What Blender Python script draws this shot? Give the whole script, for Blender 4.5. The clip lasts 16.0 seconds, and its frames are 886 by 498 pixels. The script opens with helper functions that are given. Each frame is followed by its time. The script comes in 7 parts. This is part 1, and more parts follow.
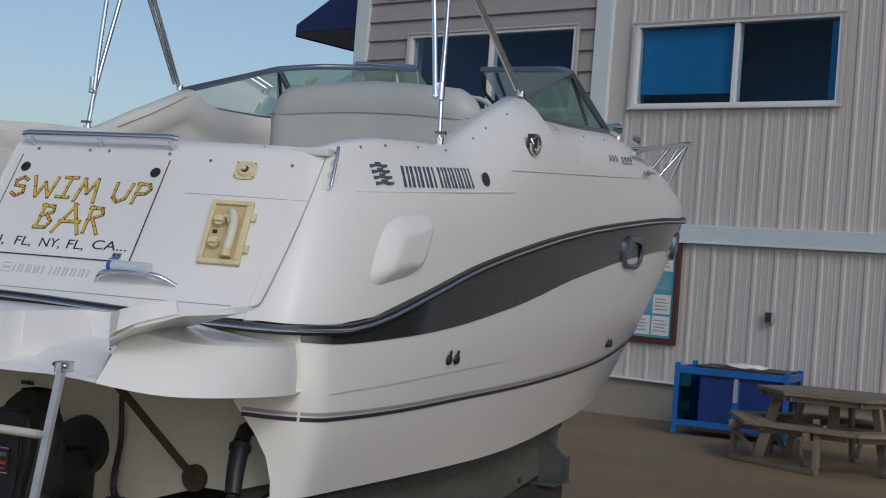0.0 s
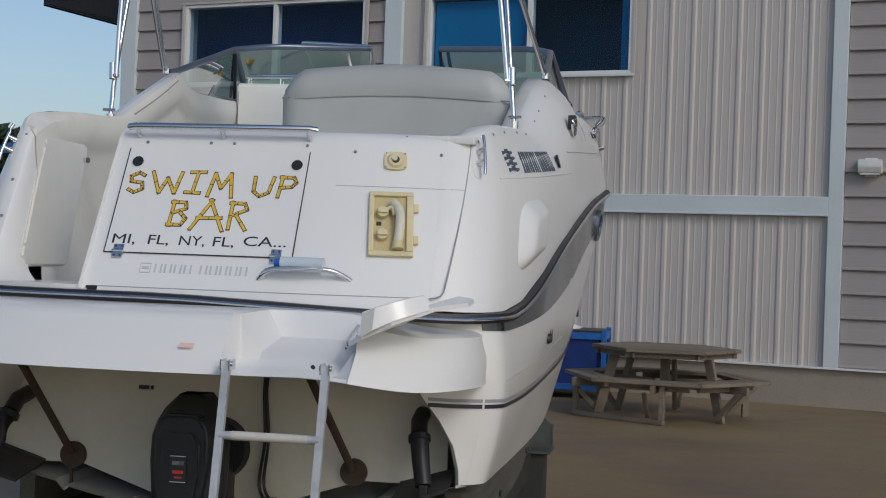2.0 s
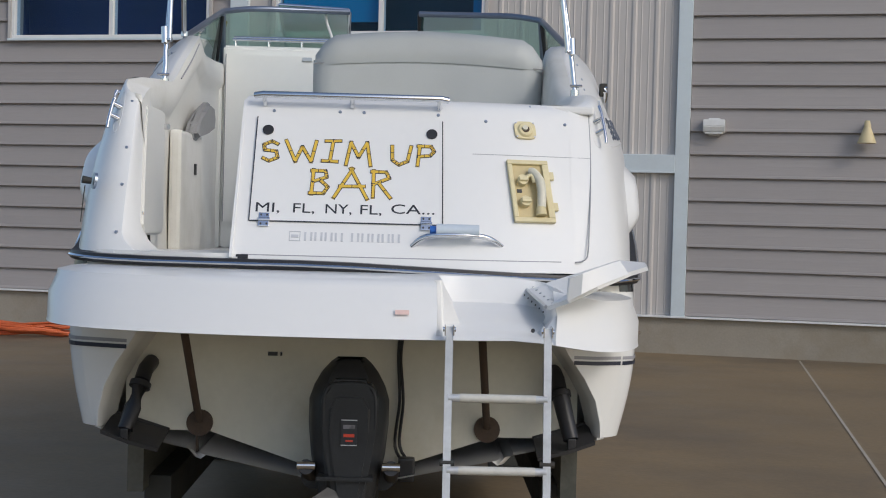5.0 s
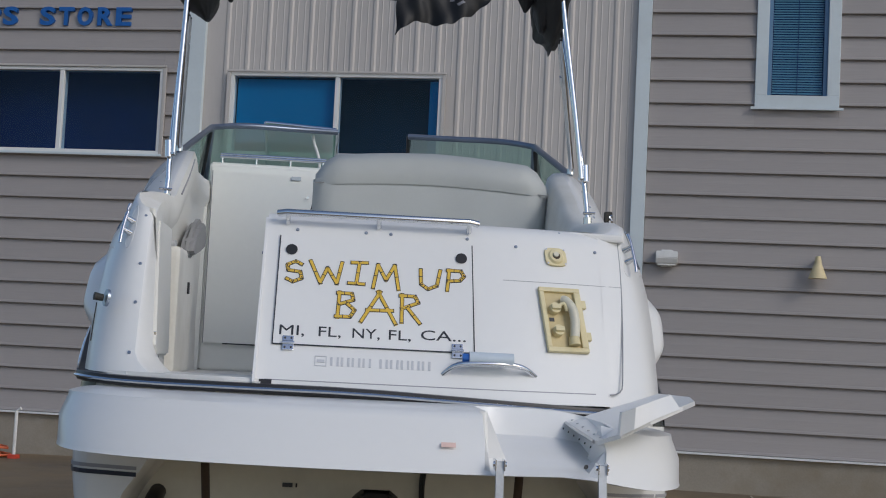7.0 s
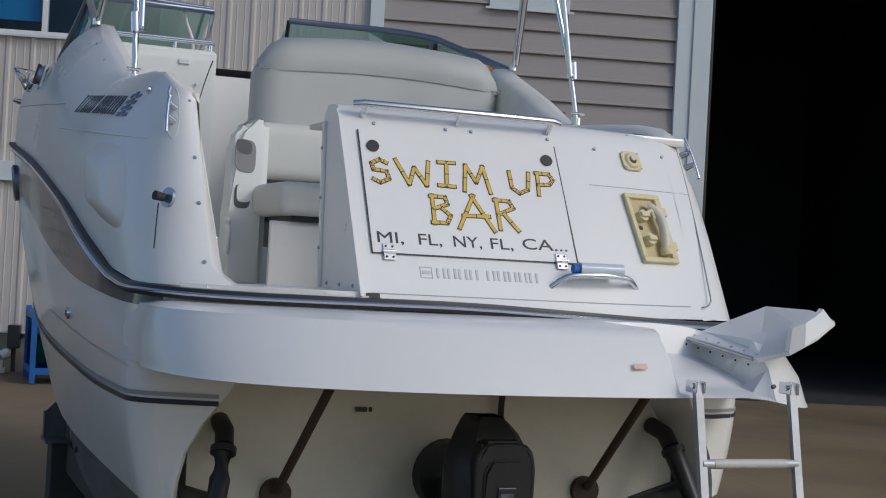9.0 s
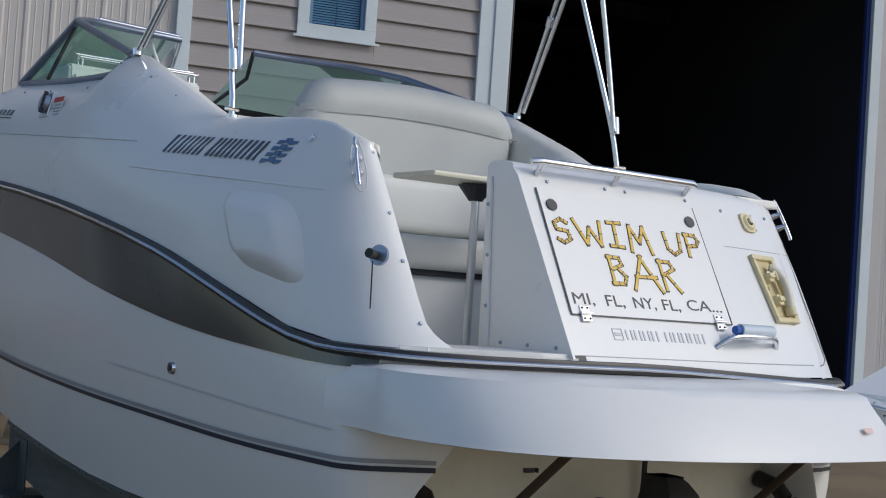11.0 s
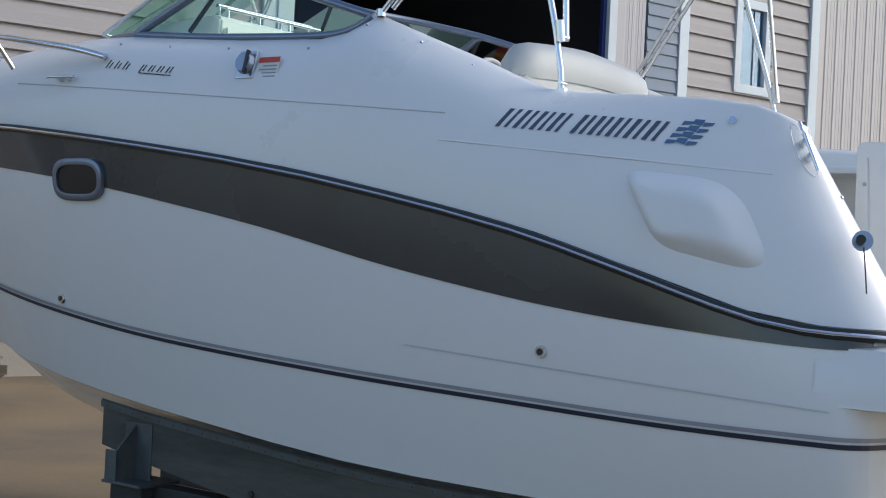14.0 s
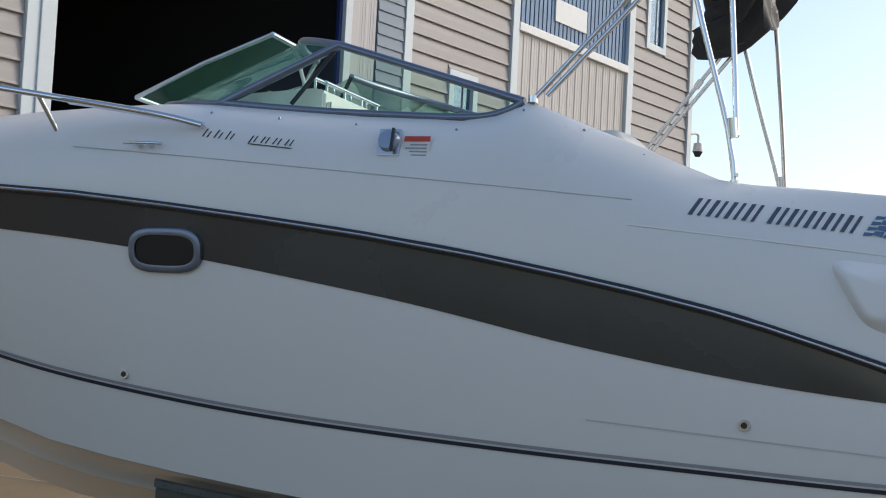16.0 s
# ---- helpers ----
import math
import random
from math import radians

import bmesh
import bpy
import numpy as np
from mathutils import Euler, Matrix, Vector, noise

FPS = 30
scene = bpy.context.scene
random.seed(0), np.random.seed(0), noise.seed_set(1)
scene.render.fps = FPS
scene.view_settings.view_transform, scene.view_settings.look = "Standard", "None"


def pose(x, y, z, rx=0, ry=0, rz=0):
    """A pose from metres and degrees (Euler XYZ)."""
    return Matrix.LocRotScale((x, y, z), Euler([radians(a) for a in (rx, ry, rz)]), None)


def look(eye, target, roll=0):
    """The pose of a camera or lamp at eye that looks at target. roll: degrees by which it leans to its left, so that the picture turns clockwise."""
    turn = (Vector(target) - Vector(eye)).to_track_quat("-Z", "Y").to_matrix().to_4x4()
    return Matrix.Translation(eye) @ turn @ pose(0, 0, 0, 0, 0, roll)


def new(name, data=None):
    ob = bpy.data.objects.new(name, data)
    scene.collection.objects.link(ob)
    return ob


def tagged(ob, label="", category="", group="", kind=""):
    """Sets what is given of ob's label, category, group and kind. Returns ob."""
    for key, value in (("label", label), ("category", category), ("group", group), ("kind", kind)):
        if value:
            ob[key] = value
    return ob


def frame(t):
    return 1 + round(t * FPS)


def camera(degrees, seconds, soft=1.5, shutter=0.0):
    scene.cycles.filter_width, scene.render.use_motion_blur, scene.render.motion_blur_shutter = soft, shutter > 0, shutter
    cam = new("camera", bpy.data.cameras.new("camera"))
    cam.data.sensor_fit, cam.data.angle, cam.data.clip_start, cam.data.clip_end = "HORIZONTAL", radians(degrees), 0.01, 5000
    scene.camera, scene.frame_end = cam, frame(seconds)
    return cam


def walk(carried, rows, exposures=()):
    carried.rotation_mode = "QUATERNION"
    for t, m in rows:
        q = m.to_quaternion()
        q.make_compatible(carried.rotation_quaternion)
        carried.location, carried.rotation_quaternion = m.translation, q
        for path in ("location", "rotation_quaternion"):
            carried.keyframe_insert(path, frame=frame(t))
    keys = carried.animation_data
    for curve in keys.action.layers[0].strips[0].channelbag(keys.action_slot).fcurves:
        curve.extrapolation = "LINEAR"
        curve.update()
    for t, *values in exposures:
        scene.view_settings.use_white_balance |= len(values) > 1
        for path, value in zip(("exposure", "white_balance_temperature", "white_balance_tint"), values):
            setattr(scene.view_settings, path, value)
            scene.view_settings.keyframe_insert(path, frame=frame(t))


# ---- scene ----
cam = camera(35.0, 16.0, soft=1.05)
PATH = [
    (0, look((4.886, -2.070, 1.638), (1.763, 1.834, 1.729), 4.41)),
    (0.5, look((4.467, -2.394, 1.628), (1.641, 1.730, 1.711), 3.86)),
    (1, look((4.051, -2.703, 1.596), (1.511, 1.602, 1.697), 2.84)),
    (1.5, look((3.612, -2.956, 1.617), (1.322, 1.487, 1.718), 2.77)),
    (2, look((3.222, -3.212, 1.610), (1.151, 1.338, 1.645), 2.08)),
    (2.5, look((2.820, -3.399, 1.585), (0.962, 1.243, 1.560), 1.62)),
    (3, look((2.500, -3.529, 1.579), (0.801, 1.174, 1.513), 1.38)),
    (3.2, look((2.365, -3.633, 1.591), (0.763, 1.103, 1.499), 1.28)),
    (5.3, look((1.711, -3.966, 1.619), (0.572, 0.902, 1.532), 1.39)),
    (5.5, look((1.695, -3.963, 1.638), (0.563, 0.907, 1.720), 1.38)),
    (6, look((1.623, -3.919, 1.654), (0.522, 0.935, 2.136), 1.45)),
    (6.5, look((1.471, -3.891, 1.639), (0.444, 0.973, 2.177), 2.25)),
    (7, look((1.247, -3.851, 1.602), (0.366, 1.058, 1.956), 2.87)),
    (7.5, look((0.873, -3.721, 1.581), (0.252, 1.237, 1.762), 3.53)),
    (8, look((0.421, -3.559, 1.577), (0.136, 1.432, 1.633), 4.16)),
    (8.2, look((0.190, -3.518, 1.548), (0.097, 1.481, 1.600), 3.98)),
    (10.3, look((-1.811, -3.135, 1.600), (-0.369, 1.652, 1.681), 3.29)),
    (10.5, look((-1.969, -3.069, 1.594), (-0.433, 1.688, 1.724), 3.53)),
    (11, look((-2.420, -2.910, 1.594), (-0.634, 1.756, 1.790), 3.90)),
    (11.5, look((-2.819, -2.666, 1.599), (-0.821, 1.913, 1.811), 4.00)),
    (12, look((-3.257, -2.431, 1.598), (-1.023, 2.037, 1.805), 4.24)),
    (12.5, look((-3.598, -2.180, 1.560), (-1.200, 2.203, 1.761), 4.39)),
    (13, look((-4.102, -1.869, 1.582), (-1.399, 2.335, 1.708), 3.78)),
    (13.5, look((-4.638, -1.598, 1.579), (-1.640, 2.404, 1.644), 3.38)),
    (14, look((-4.959, -1.373, 1.626), (-1.816, 2.516, 1.644), 2.83)),
    (14.5, look((-5.558, -0.970, 1.584), (-2.085, 2.626, 1.699), 2.93)),
    (15, look((-5.835, -0.586, 1.615), (-2.173, 2.814, 1.774), 2.77)),
    (15.5, look((-6.315, -0.116, 1.617), (-2.374, 2.953, 1.840), 2.66)),
    (16, look((-6.725, 0.286, 1.600), (-2.585, 3.075, 1.887), 3.02)),
]
EXPOSURES = [(0, -0.66, 6050, 10), (1, -0.58, 6100, 10), (3, -0.53, 6180, 10), (5.5, -0.14, 6200, 10), (6.5, -0.34, 5950, 10), (7.5, -0.54, 6050, 10), (8, -0.54, 6050, 10), (10.5, -0.26, 6080, 10), (11.5, -0.15, 6000, 10), (12.5, 0.03, 5950, 10), (14, 0.42, 6050, 10), (14.5, 0.50, 6200, 10), (15.5, 0.38, 6300, 10), (16, 0.34, 6500, 10)]
walk(cam, PATH, EXPOSURES)

# ---- world, sun ----
SUN_DIR = Vector((0.74, -0.50, 0.62)).normalized()
world = bpy.data.worlds.new("sky")
scene.world = world
world.use_nodes = True
wn = world.node_tree.nodes
wl = world.node_tree.links
sky = wn.new("ShaderNodeTexSky")
sky.sky_type = "NISHITA"
sky.sun_disc = False
sky.sun_elevation = math.asin(SUN_DIR.z)
sky.sun_rotation = math.atan2(SUN_DIR.x, SUN_DIR.y)
sky.air_density, sky.dust_density, sky.ozone_density = 1.0, 2.0, 1.0
wl.new(sky.outputs[0], wn["Background"].inputs[0])
wn["Background"].inputs[1].default_value = 0.158
sun_data = bpy.data.lights.new("sun", "SUN")
sun_data.energy, sun_data.angle, sun_data.color = 0.92, radians(14), (1.0, 0.94, 0.85)
sun = new("sun", sun_data)
sun.matrix_world = look(SUN_DIR * 40, (0, 0, 0))

# ---- materials ----


def material(name, rgb, rough=0.5, metal=0.0, vary=0.12, scale=6.0, fine=60.0, bump=0.0, stain=None, stain_amt=0.0, coat=0.0, piece=0.0, stretch=(1, 1, 1), rvary=0.1):
    """A surface with two scales of colour variation, a fine relief and, if given, stains of another colour."""
    m = bpy.data.materials.new(name)
    m.use_nodes = True
    n, l = m.node_tree.nodes, m.node_tree.links
    p = n["Principled BSDF"]
    p.inputs["Metallic"].default_value = metal
    p.inputs["Coat Weight"].default_value = coat
    p.inputs["Coat Roughness"].default_value = 0.08
    tc = n.new("ShaderNodeTexCoord")
    mp = n.new("ShaderNodeMapping")
    mp.inputs["Scale"].default_value = stretch
    l.new(tc.outputs["Object"], mp.inputs[0])
    big = n.new("ShaderNodeTexNoise")
    big.inputs["Scale"].default_value = scale
    big.inputs["Detail"].default_value = 6
    small = n.new("ShaderNodeTexNoise")
    small.inputs["Scale"].default_value = fine
    small.inputs["Detail"].default_value = 4
    l.new(mp.outputs[0], big.inputs[0])
    l.new(mp.outputs[0], small.inputs[0])
    add = n.new("ShaderNodeMath")
    add.operation = "MULTIPLY_ADD"
    l.new(small.outputs[0], add.inputs[0])
    add.inputs[1].default_value = 0.5
    l.new(big.outputs[0], add.inputs[2])
    value = add.outputs[0]
    if piece:
        info = n.new("ShaderNodeObjectInfo")
        pm = n.new("ShaderNodeMath")
        pm.operation = "MULTIPLY_ADD"
        l.new(info.outputs["Random"], pm.inputs[0])
        pm.inputs[1].default_value = piece
        l.new(value, pm.inputs[2])
        value = pm.outputs[0]
    ramp = n.new("ShaderNodeMapRange")
    l.new(value, ramp.inputs[0])
    ramp.inputs[1].default_value, ramp.inputs[2].default_value = 0.4, 1.1 + piece
    ramp.inputs[3].default_value, ramp.inputs[4].default_value = 1 - vary, 1 + vary
    mul = n.new("ShaderNodeVectorMath")
    mul.operation = "SCALE"
    mul.inputs[0].default_value = rgb
    l.new(ramp.outputs[0], mul.inputs["Scale"])
    colour = mul.outputs[0]
    if stain:
        st = n.new("ShaderNodeTexNoise")
        st.inputs["Scale"].default_value = scale * 0.45
        st.inputs["Detail"].default_value = 8
        st.inputs["Roughness"].default_value = 0.65
        l.new(mp.outputs[0], st.inputs[0])
        sr = n.new("ShaderNodeMapRange")
        l.new(st.outputs[0], sr.inputs[0])
        sr.inputs[1].default_value, sr.inputs[2].default_value = 0.48, 0.68
        sr.inputs[3].default_value, sr.inputs[4].default_value = 0.0, stain_amt
        mix = n.new("ShaderNodeMix")
        mix.data_type = "RGBA"
        l.new(sr.outputs[0], mix.inputs[0])
        l.new(colour, mix.inputs[6])
        mix.inputs[7].default_value = (*stain, 1)
        colour = mix.outputs[2]
    l.new(colour, p.inputs["Base Color"])
    rr = n.new("ShaderNodeMapRange")
    l.new(big.outputs[0], rr.inputs[0])
    rr.inputs[1].default_value, rr.inputs[2].default_value = 0.3, 0.7
    rr.inputs[3].default_value, rr.inputs[4].default_value = max(0.02, rough - rvary * rough), min(1, rough + rvary * rough)
    l.new(rr.outputs[0], p.inputs["Roughness"])
    if bump:
        b = n.new("ShaderNodeBump")
        b.inputs["Strength"].default_value = 0.6
        b.inputs["Distance"].default_value = bump
        l.new(small.outputs[0], b.inputs["Height"])
        l.new(b.outputs[0], p.inputs["Normal"])
    return m


def glass(name, tint, gloss=1.0, film=0.0, film_rgb=(0.3, 0.5, 0.42)):
    """A thin pane: it lets tinted light through, mirrors by angle and may carry a dusty film with painted-in
    reflection.
    """
    m = bpy.data.materials.new(name)
    m.use_nodes = True
    n, l = m.node_tree.nodes, m.node_tree.links
    n.remove(n["Principled BSDF"])
    t = n.new("ShaderNodeBsdfTransparent")
    t.inputs[0].default_value = (*tint, 1)
    g = n.new("ShaderNodeBsdfGlossy")
    g.inputs["Roughness"].default_value = 0.02
    f = n.new("ShaderNodeFresnel")
    f.inputs[0].default_value = 1.5
    k = n.new("ShaderNodeMath")
    k.operation = "MULTIPLY"
    k.inputs[1].default_value = gloss
    l.new(f.outputs[0], k.inputs[0])
    x = n.new("ShaderNodeMixShader")
    l.new(k.outputs[0], x.inputs[0])
    l.new(t.outputs[0], x.inputs[1])
    l.new(g.outputs[0], x.inputs[2])
    last = x.outputs[0]
    if film:
        d = n.new("ShaderNodeBsdfDiffuse")
        d.inputs[0].default_value = (*film_rgb, 1)
        k2 = n.new("ShaderNodeMixShader")
        k2.inputs[0].default_value = film
        l.new(last, k2.inputs[1])
        l.new(d.outputs[0], k2.inputs[2])
        last = k2.outputs[0]
    l.new(last, n["Material Output"].inputs[0])
    return m


GEL = material("white_gelcoat", (0.78, 0.78, 0.76), 0.30, vary=0.018, scale=1.6, fine=25, coat=0.22, rvary=0.10)
GEL_HULL = material("white_hull_gelcoat", (0.77, 0.77, 0.745), 0.24, vary=0.022, scale=0.9, fine=14, coat=0.4, rvary=0.10)
CREAM = material("aged_transom_gelcoat", (0.64, 0.62, 0.53), 0.4, vary=0.08, scale=3, fine=30, stain=(0.45, 0.40, 0.26), stain_amt=0.6)
STRIPE = material("grey_stripe", (0.031, 0.034, 0.034), 0.22, vary=0.16, scale=1.3, fine=18, coat=0.5, rvary=0.5)
BLACK = material("black_plastic", (0.018, 0.018, 0.02), 0.45, vary=0.2, bump=0.0004)
NAVY = material("dark_pinstripe", (0.02, 0.025, 0.045), 0.35)
GREYLINE = material("grey_pinstripe", (0.32, 0.32, 0.34), 0.35)
CHROME = material("polished_steel", (0.72, 0.73, 0.75), 0.14, metal=1.0, vary=0.04, scale=9, rvary=0.5)
LADDER = material("worn_ladder_aluminium", (0.52, 0.54, 0.56), 0.45, metal=0.35, vary=0.15, scale=14, stain=(0.3, 0.3, 0.3), stain_amt=0.5)
LADDERGRIP = material("pale_rung_plastic", (0.56, 0.55, 0.50), 0.5, vary=0.1, scale=20)
ALU = material("brushed_aluminium", (0.55, 0.57, 0.6), 0.32, metal=1.0, vary=0.06, scale=9)
WSFRAME = material("anodised_windscreen_frame", (0.33, 0.38, 0.46), 0.35, metal=0.8, vary=0.06)
SLATE = material("slate_blue_windscreen_frame", (0.20, 0.235, 0.30), 0.32, metal=0.7, vary=0.1, scale=8)
# gelcoat painted lighter than GEL to stand in for light deep in the cockpit
WHITE_IN = material("lifted_white_cockpit_gelcoat", (0.86, 0.87, 0.83), 0.38, vary=0.025, scale=2.0, fine=25)
# charcoal that paints the shade inside the lounge pockets
POCKETSHADE = material("pocket_recess_shade", (0.13, 0.13, 0.135), 0.6, vary=0.08, scale=9)
# greys that paint in the shade along moulded edges and creases
EDGE_SHADE = material("panel_edge_painted_shade", (0.36, 0.37, 0.38), 0.5, vary=0.05)
CREASE_SHADE = material("painted_moulding_shade", (0.56, 0.565, 0.57), 0.4, vary=0.05)
VINYL = material("grey_vinyl", (0.47, 0.49, 0.48), 0.5, vary=0.05, scale=5, fine=180, bump=0.0006)
PAD = material("mid_grey_vinyl", (0.29, 0.29, 0.285), 0.55, vary=0.05, scale=5, fine=180, bump=0.0006)
VINYL_W = material("white_vinyl", (0.66, 0.66, 0.62), 0.5, vary=0.04, scale=5, fine=180, bump=0.0006)
BEIGE = material("aged_beige_plastic", (0.68, 0.60, 0.36), 0.5, vary=0.08, scale=12, stain=(0.45, 0.36, 0.16), stain_amt=0.4)
DOORPANEL = material("off_white_door", (0.74, 0.73, 0.68), 0.4, vary=0.04, scale=3, stain=(0.62, 0.59, 0.50), stain_amt=0.4)
LINER = material("off_white_liner", (0.80, 0.785, 0.73), 0.45, vary=0.05, scale=3, fine=90, bump=0.0004, stain=(0.5, 0.47, 0.38), stain_amt=0.4)
SPRAY = material("pale_ivory_plastic", (0.66, 0.63, 0.50), 0.4)
YELLOW = material("bamboo_yellow", (0.72, 0.47, 0.05), 0.5, vary=0.12, scale=30)
INK = material("dark_lettering", (0.025, 0.028, 0.035), 0.4)
WAVEBLUE = material("pale_blue_wave_mark", (0.09, 0.17, 0.30), 0.35)
PALE = material("pale_grey_lettering", (0.55, 0.56, 0.58), 0.3)
BLUEGREY = material("blue_grey_lettering", (0.075, 0.092, 0.13), 0.4)
RED = material("red_print", (0.55, 0.06, 0.03), 0.5)
PINK = material("faded_red_label", (0.72, 0.52, 0.46), 0.6)
PAPER = material("white_paper", (0.7, 0.7, 0.66), 0.6)
CANVAS = material("black_canvas", (0.010, 0.011, 0.013), 0.55, vary=0.25, scale=9, fine=220, bump=0.001)
FLAGCLOTH = material("black_flag_cloth", (0.004, 0.004, 0.005), 0.6, vary=0.25, scale=9, fine=220, bump=0.001)
PRINT = material("worn_white_print", (0.20, 0.20, 0.22), 0.6, stain=(0.03, 0.03, 0.03), stain_amt=1.0, scale=40)
RUST = material("rusty_iron", (0.070, 0.047, 0.032), 0.8, vary=0.3, scale=20, fine=120, bump=0.001)
DRIVE = material("dark_drive_paint", (0.018, 0.020, 0.023), 0.42, vary=0.3, scale=8, fine=80, stain=(0.06, 0.06, 0.056), stain_amt=0.35, bump=0.0008)
TABMETAL = material("dull_tab_steel", (0.045, 0.045, 0.048), 0.6, metal=0.2, vary=0.2, stain=(0.05, 0.04, 0.03), stain_amt=0.6)
BUNK = material("weathered_timber_bunk", (0.105, 0.105, 0.090), 0.85, vary=0.35, scale=4, fine=50, bump=0.002, stain=(0.03, 0.035, 0.03), stain_amt=0.8, stretch=(1, 0.15, 1))
GALV = material("dark_galvanised_steel", (0.030, 0.032, 0.030), 0.7, metal=0.0, vary=0.2, scale=7, stain=(0.05, 0.035, 0.02), stain_amt=0.5)
GALVPALE = material("dull_galvanised_bracket", (0.10, 0.115, 0.115), 0.55, metal=0.4, vary=0.25, scale=7, stain=(0.06, 0.05, 0.04), stain_amt=0.5)
SIDING = material("taupe_lap_siding", (0.335, 0.311, 0.300), 0.55, vary=0.14, scale=2.2, fine=55, piece=0.25, stretch=(0.10, 1, 3), bump=0.0016, stain=(0.25, 0.235, 0.23), stain_amt=0.4)
RIBS = material("cream_ribbed_steel", (0.50, 0.472, 0.447), 0.42, vary=0.06, scale=0.7, fine=30, stain=(0.37, 0.35, 0.31), stain_amt=0.4, stretch=(1, 1, 0.25))
COLUMN = material("pale_bay_column", (0.44, 0.425, 0.425), 0.45, vary=0.05, scale=0.7, fine=30, stretch=(1, 1, 0.25))
LAP_SHADE = material("siding_blue_shade", (0.165, 0.215, 0.275), 0.55, vary=0.10, scale=1.0, fine=30)
TRIM = material("pale_blue_white_trim", (0.60, 0.67, 0.70), 0.45, vary=0.05, scale=1.0, fine=30, stain=(0.45, 0.48, 0.49), stain_amt=0.4)
WFRAME = material("white_window_frame", (0.72, 0.73, 0.72), 0.4, vary=0.05)
CONCRETE = material("foundation_concrete", (0.30, 0.27, 0.22), 0.85, vary=0.16, scale=1.4, fine=45, bump=0.003, stain=(0.20, 0.16, 0.10), stain_amt=0.7)
GROUND = material("damp_sandy_concrete", (0.215, 0.156, 0.086), 0.66, vary=0.26, scale=0.45, fine=22, bump=0.003, stain=(0.095, 0.078, 0.06), stain_amt=0.8, rvary=0.35)
JOINT = material("pale_joint_filler", (0.42, 0.38, 0.31), 0.8, vary=0.2)
TIMBER = material("weathered_grey_timber", (0.19, 0.160, 0.122), 0.85, vary=0.34, scale=5, fine=70, bump=0.002, piece=0.35, stain=(0.09, 0.075, 0.055), stain_amt=0.5, stretch=(0.2, 1, 1))
CRATE = material("bright_blue_steel", (0.01, 0.115, 0.42), 0.45, vary=0.15, scale=6, stain=(0.01, 0.05, 0.18), stain_amt=0.6)
MESHBLUE = material("dark_blue_tub_plastic", (0.004, 0.026, 0.15), 0.45, vary=0.3, scale=5)
MESHTEAL = glass("teal_wire_mesh", (0.36, 0.62, 0.66), 0.15)
SHADE = material("bright_blue_roller_shade", (0.003, 0.25, 0.43), 0.6, vary=0.08, scale=2)
PORTPANE = material("black_portlight_pane", (0.004, 0.004, 0.005), 0.35, vary=0.1)
TEALROOM = material("dim_teal_room", (0.006, 0.045, 0.075), 0.6, vary=0.25, scale=1.5)
GREYSHADE = material("grey_drawn_shade", (0.13, 0.15, 0.155), 0.6, vary=0.08, scale=2)
NAVYSHADE = material("navy_window_film", (0.006, 0.030, 0.15), 0.5, vary=0.2, scale=2)
BLINDS = material("teal_louvre_blind", (0.30, 0.52, 0.60), 0.5, vary=0.1)
SIGNBLUE = material("royal_blue_sign_letters", (0.01, 0.10, 0.36), 0.4)
AWNING = material("navy_awning_canvas", (0.008, 0.025, 0.13), 0.75, vary=0.2, scale=9)
SOFFIT = material("dark_awning_lining", (0.028, 0.022, 0.02), 0.8, vary=0.2, scale=9)
SHED_SHADE = material("shed_shade_near_black", (0.035, 0.035, 0.038), 0.9, vary=0.4, scale=0.6)
LAMPWHITE = material("white_fitting", (0.68, 0.68, 0.66), 0.4)
LAMPCREAM = material("cream_cone_shade", (0.62, 0.52, 0.30), 0.5)
ORANGE = material("orange_hose", (0.55, 0.11, 0.03), 0.5)
LEAF = material("dark_green_leaves", (0.035, 0.06, 0.025), 0.6, vary=0.4, scale=3)
BARK = material("brown_bark", (0.12, 0.085, 0.06), 0.9, vary=0.3)
FARWALL = material("far_house_wall", (0.30, 0.34, 0.36), 0.7)
FARROOF = material("far_blue_roof", (0.02, 0.09, 0.22), 0.6)
BROWNFRAME = material("dark_brown_frame", (0.075, 0.03, 0.02), 0.5)
NOTICE = material("blue_notice_print", (0.10, 0.36, 0.50), 0.5)
PIPE = material("white_pvc", (0.7, 0.7, 0.68), 0.35)
STRIPEBLUE = material("blue_slatted_shutter", (0.10, 0.20, 0.34), 0.5, vary=0.1)
PANE = glass("clear_window_pane", (0.72, 0.84, 0.95), 0.38)
SIDEPANE = glass("pale_green_pane", (0.66, 0.82, 0.76), 0.7)
# the pale green film paints in the sky mirrored by these panes
GREENPANE = glass("green_tinted_pane", (0.44, 0.72, 0.62), 0.6, 0.22, (0.16, 0.36, 0.29))
PLASTIC = material("clear_bottle_plastic", (0.55, 0.62, 0.68), 0.15, vary=0.05)
BLUECAP = material("blue_cap", (0.02, 0.12, 0.45), 0.4)

# ---- mesh helpers ----


def part(name, bm, mat, parent=None, label="", smooth=None, m=None):
    """Links a bmesh as one mesh object, under a thing or a part."""
    bmesh.ops.recalc_face_normals(bm, faces=bm.faces)
    me = bpy.data.meshes.new(name)
    bm.to_mesh(me)
    bm.free()
    me.materials.append(mat)
    ob = new(name, me)
    if smooth is not None:
        me.shade_smooth()
        me.set_sharp_from_angle(angle=radians(smooth))
    if parent is not None:
        ob.parent = parent
    if m is not None:
        ob.matrix_basis = m
    return tagged(ob, label)


